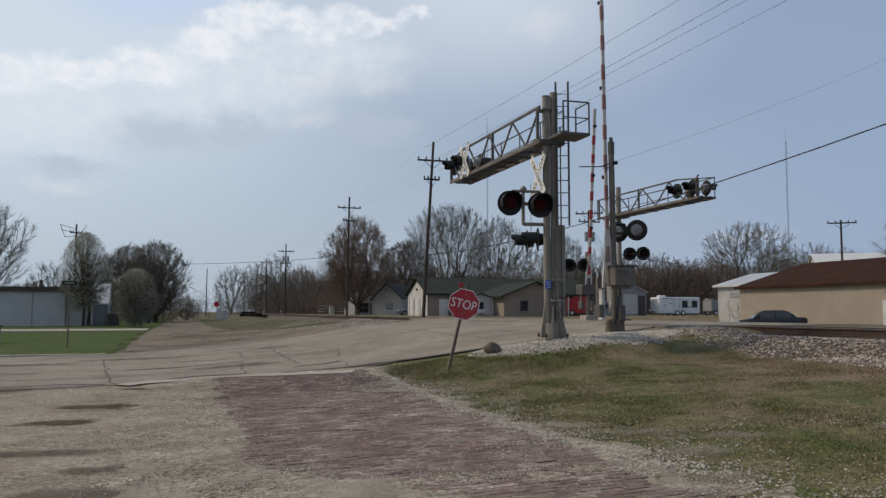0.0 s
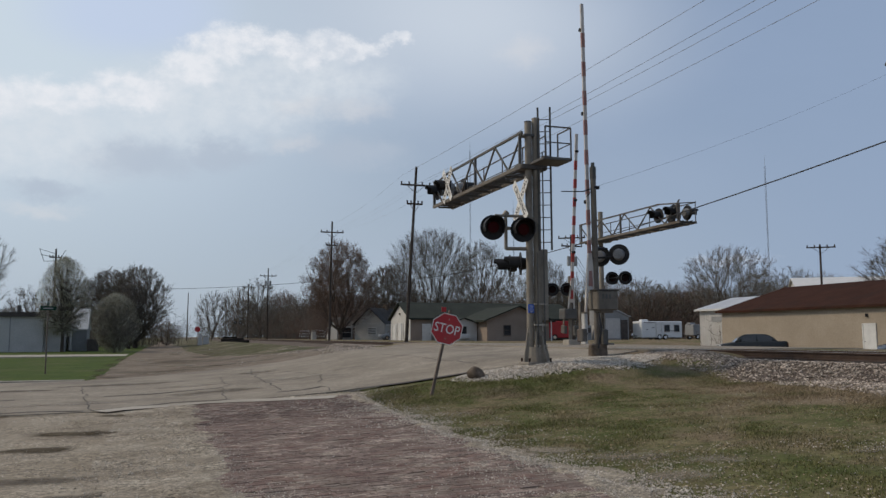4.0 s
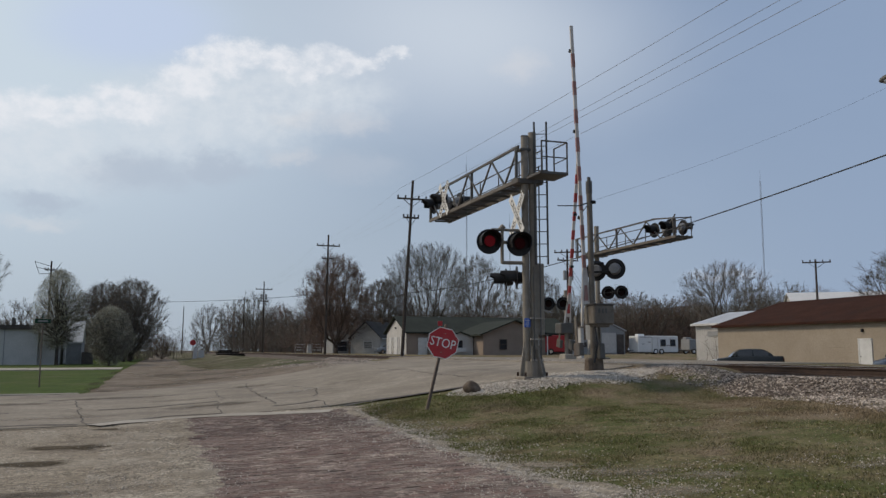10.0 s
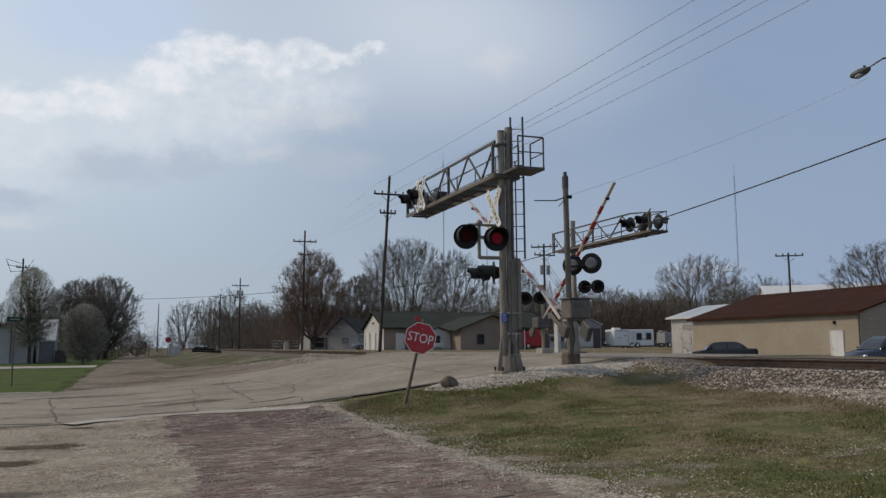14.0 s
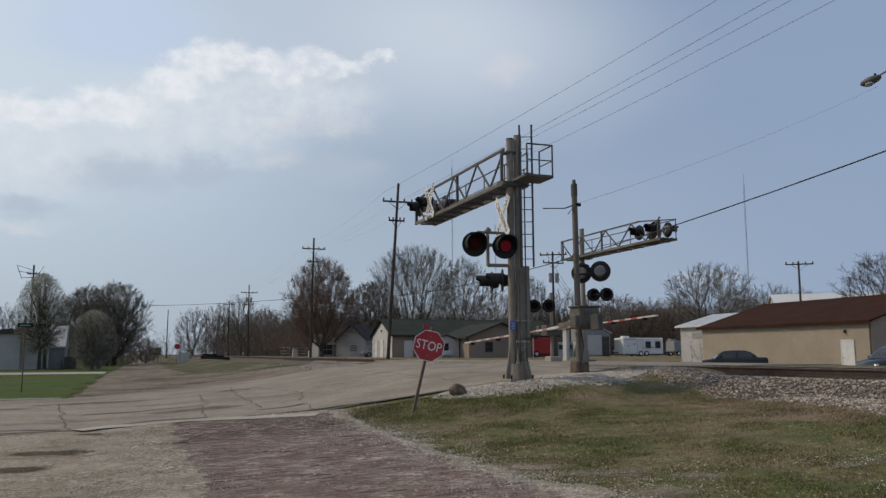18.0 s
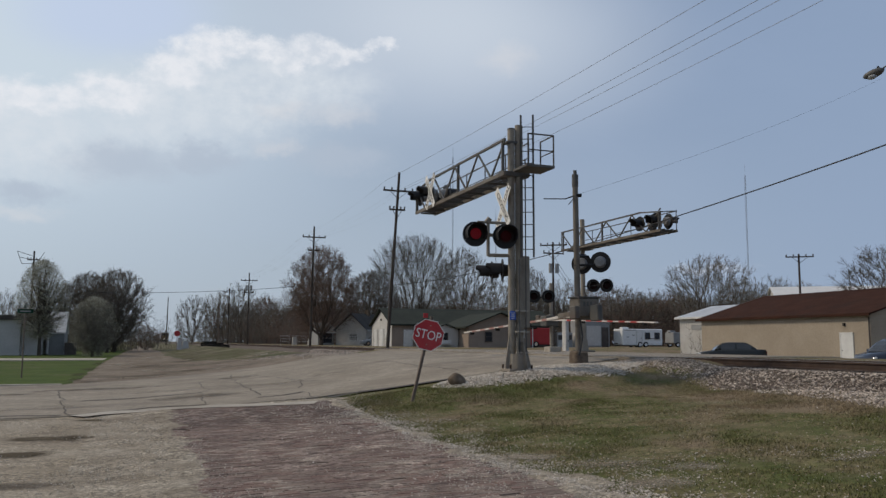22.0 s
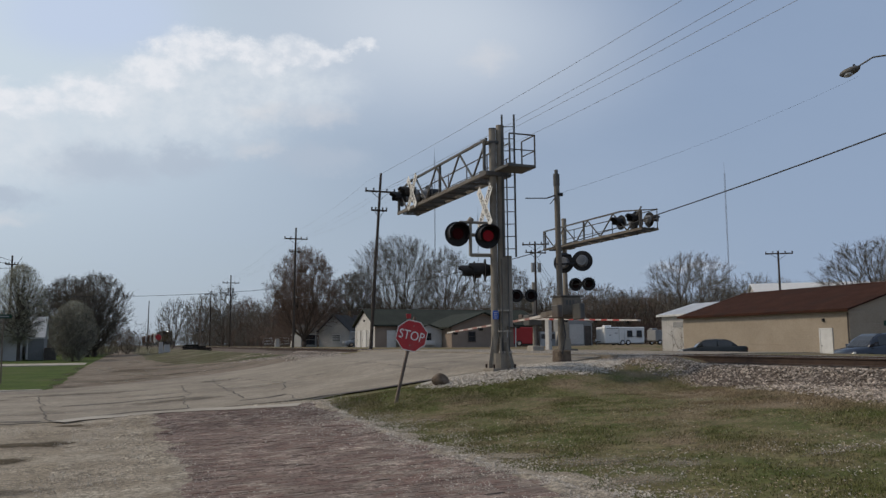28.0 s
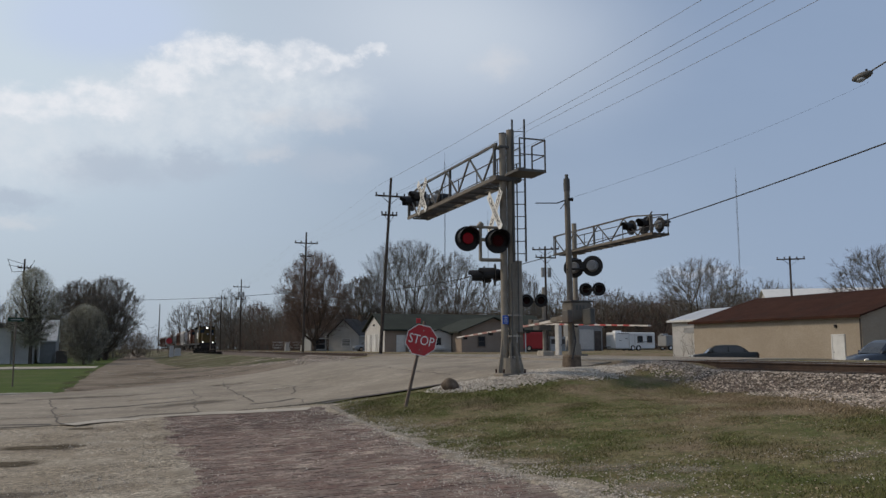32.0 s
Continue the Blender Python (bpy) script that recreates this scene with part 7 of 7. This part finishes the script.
def bloom(seed, h, wide, low, bole, stems, tips_n, r_twig, peak=0.42):
    """A clipped-looking egg of upright stems fanning from a short trunk, with tips near its rim."""
    rng = random.Random(seed)
    thick, fine, tips = [], [], []

    def rim(f, az):
        z = low * h + (1 - low) * h * f
        w = math.sin(math.pi * min(1.0, f / peak / 2)) if f < peak else math.sqrt(max(0.0, 1 - ((f - peak) / (1 - peak)) ** 2))
        w = 0.30 + 0.70 * w if f < peak else w
        r = wide / 2 * w * (1 + 0.16 * noise.noise((math.cos(az) * 2, math.sin(az) * 2, z + seed)) + 0.12 * noise.noise((math.cos(az) * 7, math.sin(az) * 7, z * 2.2)))
        return Vector((r * math.cos(az), r * math.sin(az), z))
    base = Vector((0, 0, bole * h))
    thick.append((Vector((0, 0, -0.3)), base, h * 0.022, h * 0.017))
    for k in range(stems):
        f, az = rng.random() ** 0.8, rng.uniform(0, 6.28)
        q = rim(f, az) * rng.uniform(0.9, 1.0)
        p = base + Vector((0, 0, max(0.0, q.z - base.z) * rng.uniform(0.0, 0.45)))
        a, b = p.lerp(q, 0.35) + Vector((0, 0, 0.04 * h)), p.lerp(q, 0.7) + Vector((0, 0, 0.03 * h))
        r = h * rng.uniform(0.003, 0.007)
        for (u, v, k0, k1) in ((p, a, 1, 0.7), (a, b, 0.7, 0.4), (b, q, 0.4, 0.2)):
            (thick if r > 0.035 else fine).append((u, v, r * k0, r * k1))
        for w in range(14):
            c = a.lerp(q, rng.random())
            e = c + Vector((rng.gauss(0, 1), rng.gauss(0, 1), rng.gauss(1.2, 0.6))).normalized() * wide * rng.uniform(0.05, 0.11)
            fine.append((c, e, r_twig, r_twig * 0.5))
    for k in range(tips_n):
        f = rng.random() ** 0.85
        q = rim(f, rng.uniform(0, 6.28))
        s = 1.04 - 0.7 * rng.random() ** 1.6
        tips.append(Vector((q.x * s, q.y * s, q.z)))
    return thick, fine, tips


def make_tree(skeleton, bark, twig, label, leaves=None, name="tree"):
    t = new(name)
    tagged(t, label, "bush" if name == "bush" else "tree")
    thick, fine, tips = skeleton
    trunk = new("trunk", branch_mesh("trunk", thick, M[bark], 7))
    crown = new("crown", branch_mesh("crown", fine, M[twig]))
    for o in (trunk, crown):
        o.parent = t
    tagged(crown, kind="stuff")
    if leaves:
        mat_name, n, reach, size = leaves
        lv = new("foliage", leaf_cards("foliage", tips, n, reach, size, M[mat_name], len(label)))
        lv.parent = t
        tagged(lv, kind="stuff")
    return t


KIND = [make_tree(spread(21, 12, 9, 0.24, 0.20, "round", 1100, 0.0092, 9, 2.2, 0.40), "bark", "twig", "bare grey-brown deciduous tree in early spring"),
        make_tree(spread(22, 12, 8.4, 0.10, 0.10, "vase", 1800, 0.0072, 9, 4.0, 0.22), "bark", "twig", "bare vase-shaped deciduous tree in early spring"),
        make_tree(spread(23, 12, 8.5, 0.10, 0.14, "round", 1600, 0.0100, 10, 2.2, 0.28), "bark", "twig_red", "dense reddish-brown budding tree", ("bud_brown", 22000, 0.10, 0.05)),
        make_tree(spread(25, 12, 9, 0.10, 0.12, "round", 1800, 0.0125, 10, 1.8, 0.30), "bark", "twig", "dense dark bare tree", ("bud_brown", 9000, 0.12, 0.05)),
        make_tree(bloom(26, 10, 5.6, 0.17, 0.2, 200, 6000, 0.013, 0.34), "bark", "twig", "oval flowering pear tree in pale green bloom", ("blossom", 32000, 0.15, 0.055), "pear_tree"),
        make_tree(bloom(27, 6, 5, 0.0, 0.08, 300, 7000, 0.013, 0.45), "bark", "twig", "rounded ornamental tree in pale bloom", ("blossom", 26000, 0.12, 0.04), "ornamental_tree"),
        make_tree(spread(28, 4, 4.6, 0.02, 0.03, "round", 700, 0.009, 8, 0.3, 0.3), "bark", "twig", "tangled leafless bush beside the street", ("bud_brown", 7000, 0.1, 0.05), "bush"),
        # lighter makes for the belt far behind the town
        make_tree(spread(31, 12, 9, 0.06, 0.12, "round", 520, 0.0155, 7, 2.0, 0.3, 1.25), "bark", "twig", "bare tree in the belt behind the town"),
        make_tree(spread(32, 12, 9, 0.04, 0.12, "round", 520, 0.0155, 6, 2.0, 0.3, 1.25), "bark", "twig", "budding tree in the belt behind the town", ("bud_green", 2600, 0.16, 0.08)),
        make_tree(spread(33, 12, 9, 0.04, 0.12, "round", 520, 0.0155, 6, 2.0, 0.3, 1.25), "bark", "twig_red", "reddish bare tree in the belt behind the town", ("bud_brown", 2600, 0.16, 0.08))]
NOMINAL = (12, 12, 12, 12, 10, 6, 4, 12, 12, 12)
WIDE = (9, 8, 8.5, 9, 5.2, 5, 4.6, 9, 9, 9)
used = set()


def plant(kind, x, y, h, w, turn):
    k, s = h / NOMINAL[kind], w / WIDE[kind]
    m = pose(x, y, gz(x, y), 0, 0, turn) @ Matrix.Diagonal((s, s, k, 1))
    if kind in used:
        made = copy_thing(KIND[kind], Matrix.Identity(4))
        made.matrix_basis = m
    else:
        used.add(kind)
        KIND[kind].matrix_basis = m


# (kind, x, y, height, width)
NEAR_TREES = ((4, -9.5, 99.4, 10.2, 5.0), (5, -3.85, 90.4, 5.9, 4.5), (3, -2.6, 126.3, 11.8, 9.2), (3, -6.4, 131.0, 11.6, 9.0), (3, -3.4, 122.0, 9.0, 8.0), (0, -10.6, 139.1, 10.6, 7.5), (6, 1.8, 146.7, 4.0, 4.6),
              (2, 24.6, 116.0, 14.0, 10.6), (1, 38.8, 117.6, 16.4, 12.4), (0, 47.8, 120.5, 15.4, 9.5), (0, 81.3, 104.5, 14.0, 14.0), (0, 98.6, 86.0, 14.6, 17.0), (8, 97.0, 115.4, 12.6, 9.6))
BACK_TREES = ((0, -20.5, 105.4, 14.6, 9.5), (7, -21.5, 164.0, 10.8, 8.0), (7, 16.5, 262.0, 15.0, 12.0), (7, 21.5, 240.0, 14.6, 10.0), (8, 25.4, 224.0, 16.2, 12.0), (9, 29.3, 201.0, 12.0, 10.0),
              (2, 29.5, 146.0, 12.4, 8.5), (3, 39.5, 144.3, 13.4, 10.0), (8, 60.4, 138.0, 12.4, 10.5), (0, 66.6, 135.6, 14.2, 10.0), (8, 73.0, 133.8, 12.2, 10.5))
FAR_TREES = ((9, 79.2, 131.7, 12.4, 11.0), (8, 85.6, 129.8, 10.0, 10.5), (9, 91.5, 128.1, 10.5, 10.0), (8, 109.2, 122.0, 13.2, 10.5), (7, 115.1, 120.1, 12.2, 10.5), (0, 117.0, 96.4, 14.4, 10.5), (9, 121.5, 92.0, 14.0, 11.0),
             (7, -27.5, 187.4, 7.6, 9.0), (0, -27.5, 123.5, 12.6, 10.5))
for i, (k, x, y, h, w) in enumerate(NEAR_TREES + BACK_TREES + FAR_TREES):
    plant(k, x, y, h, w, 67 * i)
rng_wood = random.Random(12)
for i in range(150):
    # a belt of trees behind the town, clear of the railway
    az = 4.5 + 48.0 * (i + rng_wood.random()) / 150
    d = rng_wood.uniform(160, 260) if az < 30 else rng_wood.uniform(135, 220)
    x, y = d * math.sin(radians(az)), d * math.cos(radians(az))
    if x < 22 or (36.5 < az < 49.0 and d < 172):
        continue
    h = rng_wood.uniform(8.0, 12.0) * (0.75 + d / 700)
    plant(rng_wood.choice((7, 8, 9, 7, 9)), x, y, h, h * rng_wood.uniform(0.8, 1.05), rng_wood.uniform(0, 360))
for i in range(26):
    az = -17 + 13.5 * (i + rng_wood.random()) / 26
    d = rng_wood.uniform(165, 260)
    plant(rng_wood.choice((7, 9, 8)), d * math.sin(radians(az)), d * math.cos(radians(az)), rng_wood.uniform(7.0, 9.5), rng_wood.uniform(8, 10), rng_wood.uniform(0, 360))


def thicket(name, spots, seed, label, mat_name, h):
    """A belt of tangled brush, one fine mesh."""
    rng = random.Random(seed)
    segs = []
    for x, y, n, wide in spots:
        for k in range(n):
            px, py = x + rng.gauss(0, wide), y + rng.gauss(0, wide * 0.5)
            p = Vector((px, py, gz(px, py)))
            d = Vector((rng.uniform(-0.5, 0.5), rng.uniform(-0.5, 0.5), 1)).normalized()
            hh = h * rng.uniform(0.5, 1.15)
            for j in range(3):
                q = p + d * hh / 3 + Vector((rng.uniform(-0.25, 0.25), rng.uniform(-0.25, 0.25), 0))
                segs.append((p, q, (0.045 - 0.012 * j) * h / 5, (0.033 - 0.012 * j) * h / 5))
                for b in range(3):
                    e = q + Vector((rng.uniform(-1, 1), rng.uniform(-1, 1), rng.uniform(0.1, 1.0))) * hh * 0.22
                    segs.append((q, e, 0.02 * h / 5, 0.01 * h / 5))
                p = q
    tagged(new(name, branch_mesh(name, segs, M[mat_name])), label, "brush", kind="stuff")


thicket("brush", [(x, y, 190, 5.5) for x, y in ((24, 235), (32, 215), (40, 175), (52, 165), (66, 160), (80, 152), (95, 145), (108, 138), (122, 130), (30, 165), (134, 120), (26, 205), (46, 190), (60, 178), (36, 240))], 5, "dark tangled leafless brush below the trees", "twig", 5.5)
thicket("brush", [(x, y, 110, 4.5) for x, y in ((58, 132), (74, 128), (90, 122), (104, 112), (118, 104), (25.5, 142), (29, 135))], 6, "reddish leafless brush below the trees", "twig_red", 4.2)
thicket("brush", [(x, y, 130, 4.5) for x, y in ((-6, 150), (-14, 152), (-22, 155), (-30, 150), (-4.5, 175), (-12, 180), (-38, 150), (-3.5, 140), (-20, 130), (-46, 150))], 9, "dark tangled brush behind the lawns", "twig", 4.5)
thicket("far_woods", [(x, y, 60, 12.0) for x, y in ((-20, 330), (-45, 320), (-70, 310), (-95, 300), (-30, 420), (35, 330), (45, 300), (60, 340), (-12, 480), (40, 420), (-120, 300))], 10, "distant leafless woods along the horizon", "twig", 8.5)
thicket("far_woods", [(x, y, 50, 25.0) for x, y in ((-60, 900), (-20, 1100), (30, 1000), (70, 900), (0, 1300), (110, 900))], 11, "distant leafless woods along the horizon", "twig", 14)
thicket("shrub", [(46.5, 61.5, 9, 0.9)], 7, "thin leafless shrub against a white shed", "twig", 2.6)


# ---- train ----
def bogie(parent, y, axles):
    b = part("bogie", finish(boxes(((0, y, 0.62), (2.2, 0.5, 0.35)), ((-1.0, y, 0.6), (0.22, axles * 1.7, 0.4)), ((1.0, y, 0.6), (0.22, axles * 1.7, 0.4))), 0.03), M["loco_dark"], parent)
    for i in range(axles):
        yy = y + (i - (axles - 1) / 2) * 1.75
        part("wheelset", bars(((-0.78, yy, 0.5), (0.78, yy, 0.5), 0.08, 8), ((-0.78, yy, 0.5), (-0.70, yy, 0.5), 0.5, 18), ((0.70, yy, 0.5), (0.78, yy, 0.5), 0.5, 18)), M["rust"], b)


def locomotive(front, nose, side):
    """A diesel engine; its front end at y = 0, its length along +y."""
    t = new("locomotive")
    tagged(t, "dark freight locomotive with a yellow nose and lit headlights" if front else "rusty orange freight locomotive behind the first", "locomotive", "engines of the train")
    part("frame", finish(boxes(((0, 11, 1.25), (3.0, 21.4, 0.4))), 0.03), M["loco_dark"], t)
    part("plow", prisms(([(-1.4, 0.25), (1.4, 0.25), (1.2, 1.1), (-1.2, 1.1)], "y", -0.1, 0.3)), M["loco_dark"], t, "dark snow plow")
    part("short_hood", finish(boxes(((0, 1.75, 2.35), (2.1, 1.9, 1.8), 0, 0, 0, 0.92)), 0.08), M[nose], t, "yellow painted nose")
    cab = part("cab", finish(boxes(((0, 4.0, 2.95), (3.0, 2.7, 3.0), 0, 0, 0, 0.94)), 0.08), M[nose], t, "crew cab")
    part("cab_roof", finish(boxes(((0, 4.0, 4.5), (2.9, 2.9, 0.18))), 0.06), M["loco_dark"], t)
    for x in (-0.85, 0.85):
        part("windscreen", boxes(((x, 2.66, 3.65), (0.75, 0.06, 0.6))), M["glass"], cab)
    for s in (-1, 1):
        for y in (3.6, 4.6):
            part("side_window", boxes(((s * 1.47, y, 3.6), (0.06, 0.7, 0.6))), M["glass"], cab)
    part("long_hood", finish(boxes(((0, 12.6, 2.85), (1.95, 14.6, 2.8))), 0.06), M[side], t, "orange engine hood")
    part("hood_stripe", boxes(((0, 12.6, 1.75), (2.0, 14.5, 0.5))), M["loco_dark"], t)
    part("hood_panel", boxes(((0, 8.3, 3.1), (2.02, 2.6, 2.0))), M["loco_dark"], t, "dark air intake panel")
    part("hood_panel", boxes(((0, 16.5, 3.2), (2.02, 2.2, 1.8))), M["loco_dark"], t, "dark air intake panel")
    part("logo_panel", boxes(((0, 12.2, 2.95), (2.03, 2.4, 1.2))), M["trim_white"], t, "pale painted panel")
    part("exhaust", finish(boxes(((0, 11.0, 4.4), (0.9, 1.4, 0.35)), ((0, 17.8, 4.38), (2.5, 3.2, 0.5))), 0.04), M["loco_dark"], t)
    part("fuel_tank", finish(boxes(((0, 10.8, 0.75), (2.7, 5.2, 0.75))), 0.15), M["loco_dark"], t)
    bogie(t, 4.0, 3)
    bogie(t, 17.9, 3)
    for s in (-1, 1):
        part("handrail", bars(((s * 1.42, 5.6, 2.4), (s * 1.42, 20.8, 2.4), 0.025, 6)), M["loco_yellow"], t)
        for k in range(7):
            part("stanchion", bars(((s * 1.42, 6 + 2.45 * k, 1.4), (s * 1.42, 6 + 2.45 * k, 2.4), 0.02, 6)), M["loco_yellow"], t)
    for y in (-0.2, 21.8):
        part("coupler", finish(boxes(((0, y, 0.9), (0.3, 0.6, 0.3))), 0.03), M["rust"], t)
    if front:
        for x, z, r in ((-0.11, 4.30, 0.10), (0.11, 4.30, 0.10), (-0.95, 1.55, 0.09), (0.95, 1.55, 0.09)):
            part("headlight", bars(((x, 2.5 if z > 4 else 0.2, z), (x, 2.6 if z > 4 else 0.4, z), r, 14)), M["headlight"], t, "lit white headlight")
        part("number_board", boxes(((0, 2.62, 4.05), (1.6, 0.05, 0.22))), M["black_metal"], t)
    return t, 22.0


def freight_car(kind, paint, length, label):
    t = new("freight_car")
    tagged(t, label, "freight car", "cars of the train")
    part("frame", boxes(((0, length / 2, 1.15), (2.7, length - 0.8, 0.3))), M["loco_dark"], t)
    if kind == "hopper":
        part("body", prisms(([(-1.5, 1.9), (-0.7, 1.2), (0.7, 1.2), (1.5, 1.9), (1.55, 4.0), (1.0, 4.5), (-1.0, 4.5), (-1.55, 4.0)], "y", 0.9, length - 0.9)), M[paint], t)
    elif kind == "tank":
        part("body", bars(((0, 0.7, 2.75), (0, length - 0.7, 2.75), 1.5, 24)), M[paint], t)
        part("dome", bars(((0, length / 2, 4.1), (0, length / 2, 4.6), 0.4, 14)), M[paint], t)
    else:
        part("body", finish(boxes(((0, length / 2, 2.9), (3.0, length - 0.7, 3.3))), 0.05), M[paint], t)
        for s in (-1, 1):
            part("sliding_door", finish(boxes(((s * 1.52, length / 2, 2.8), (0.06, 3.0, 2.9))), 0.01), M[paint], t)
    for s in (-1, 1):
        rib = bmesh.new()
        for k in range(12):
            box(rib, (s * 1.56, 1.2 + (length - 2.4) * k / 11, 2.9), (0.08, 0.12, 2.2 if kind != "tank" else 0.1))
        tagged(part("side_rib", rib, M[paint], t), kind="stuff")
        part("ladder", bars(((s * 1.5, 0.5, 1.2), (s * 1.5, 0.5, 4.2), 0.03, 6), ((s * 1.5, 0.95, 1.2), (s * 1.5, 0.95, 4.2), 0.03, 6)), M["loco_dark"], t)
    bogie(t, 2.2, 2)
    bogie(t, length - 2.2, 2)
    for y in (-0.1, length + 0.1):
        part("coupler", boxes(((0, y, 0.9), (0.3, 0.7, 0.3))), M["rust"], t)
    return t, length + 0.6


TRAIN = [locomotive(True, "loco_yellow", "loco_dark"), locomotive(False, "loco_orange", "car_rust"),
         freight_car("box", "metal_white", 16.5, "pale grey refrigerated box car with ribbed sides"), freight_car("box", "car_rust", 16.5, "rust-red box car with ribbed steel sides"), freight_car("hopper", "metal_grey", 17.0, "grey covered hopper car with ribs"),
         freight_car("box", "car_rust", 16.5, "rust-red box car with ribbed steel sides"), freight_car("tank", "loco_dark", 17.5, "black steel tank car with a dome"), freight_car("hopper", "metal_grey", 17.0, "grey covered hopper car with ribs"),
         freight_car("box", "loco_orange", 16.5, "orange box car with ribbed steel sides"), freight_car("hopper", "car_rust", 17.0, "rusty covered hopper car"), freight_car("box", "car_rust", 16.5, "rust-red box car with ribbed steel sides")]
RAIL_TOP = 1.241


# ---- brick paving ----
def brick_rows(y0, y1, x_of, x_end, seed):
    rng = random.Random(seed)
    y, k = y0, 0
    while y < y1:
        x = x_of(y) - 0.1 * (k % 2)
        while x < x_end(y) - 0.15 - 0.2 * rng.random():
            gap = 0.55 - (x - x_of(y))
            if rng.random() > 0.012 + max(0.0, gap) * 0.3:
                yield x + 0.1, y + 0.05, rng
            x += 0.212
        y += 0.106
        k += 1


paving = tagged(new("brick_paving"), "worn mauve-red brick paving with dirty joints", "brick paving", kind="structure")
cube = bmesh.new()
box(cube, (0, 0, 0), (0.209, 0.098, 0.05), 0, 0, 0, 0.98)
brick_mesh = mesh_of("brick", cube, M["brick"])
n_parts = 0
rest_v, rest_f = [], []
for bx, by, rng in brick_rows(4.2, 18.75, brick_edge, grass_edge, 9):
    z = gz(bx, by) + 0.008 + rng.uniform(-0.002, 0.003) + 0.008 * noise.noise((bx * 0.8, by * 0.8, 0))
    tilt = (rng.uniform(-0.9, 0.9), rng.uniform(-0.5, 0.5) - math.degrees(math.atan2(gz(bx + 0.2, by) - gz(bx, by), 0.2)), rng.uniform(-1.2, 1.2))
    m = pose(bx, by, z, *tilt)
    if 7.2 < by < 9.0 and n_parts < 300:
        b = new("brick", brick_mesh)
        b.parent = paving
        b.matrix_basis = m
        n_parts += 1
    else:
        k = len(rest_v)
        rest_v += [m @ v.co for v in brick_mesh.vertices]
        rest_f += [tuple(k + i for i in p.vertices) for p in brick_mesh.polygons]
rest = new("bricks", sheet("bricks", rest_v, rest_f, M["brick"]))
rest.parent = paving
tagged(rest, kind="stuff")


def motions():
    t, arm, p = GATE_1
    walk(arm, [(s, pose(*p) @ pose(0, 0, 0, -a)) for s, a in ((0, 1.3), (9.3, 1.3), (9.7, 2.0), (10.0, 4.2), (10.5, 10), (11, 17), (11.5, 24), (12, 32), (12.5, 38), (13, 44), (13.5, 51), (14.5, 66), (15.5, 78.5), (16, 83.5), (16.5, 89), (17, 91.8), (17.5, 92.5), (20, 92.5), (32, 92.5))])
    t, arm, p = GATE_2
    walk(arm, [(s, pose(*p) @ pose(0, 0, 0, a)) for s, a in ((0, 6), (9.3, 6), (10.0, 10), (10.5, 15), (11.5, 25), (12, 29.5), (13, 39), (13.5, 44), (14.5, 55), (15.5, 65.5), (16, 70.4), (17, 79.6), (17.5, 84), (18, 88), (18.5, 91), (19, 92), (22, 92), (32, 92))])
    # the right lamp comes on at these times and the left one half a beat later
    beats = (5.5, 6.7, 7.9, 9.1, 10.3, 11.5, 12.7, 13.9, 15.1, 16.3, 17.5, 18.75, 20.12, 21.25, 22.45, 23.75, 24.95, 26.2, 27.45, 28.7, 29.78, 30.9)
    for lens, m, side in FLASHERS:
        swaps = [t for a, b in zip(beats, beats[1:] + (32.1,)) for t in (a, (a + b) / 2)]
        rows, turn = [(0.0, m)], 0
        for t in swaps if side == "right" else swaps[1:]:
            for k in (0, 1, 2, 3):
                rows.append(((round(t * 30) - 1 + k) / 30, m @ pose(0, 0, 0, 0, 0, turn + 60 * k)))
            turn += 180
        rows.append((32.0, m @ pose(0, 0, 0, 0, 0, turn)))
        walk(lens, rows)
    back = 0.0
    for vehicle, length in TRAIN:
        walk(vehicle, [(s, pose(14.5, y + back, RAIL_TOP)) for s, y in ((0, 1110), (8, 863), (16, 616), (23, 400), (26, 314), (29, 235), (32, 164))])
        back += length


motions()
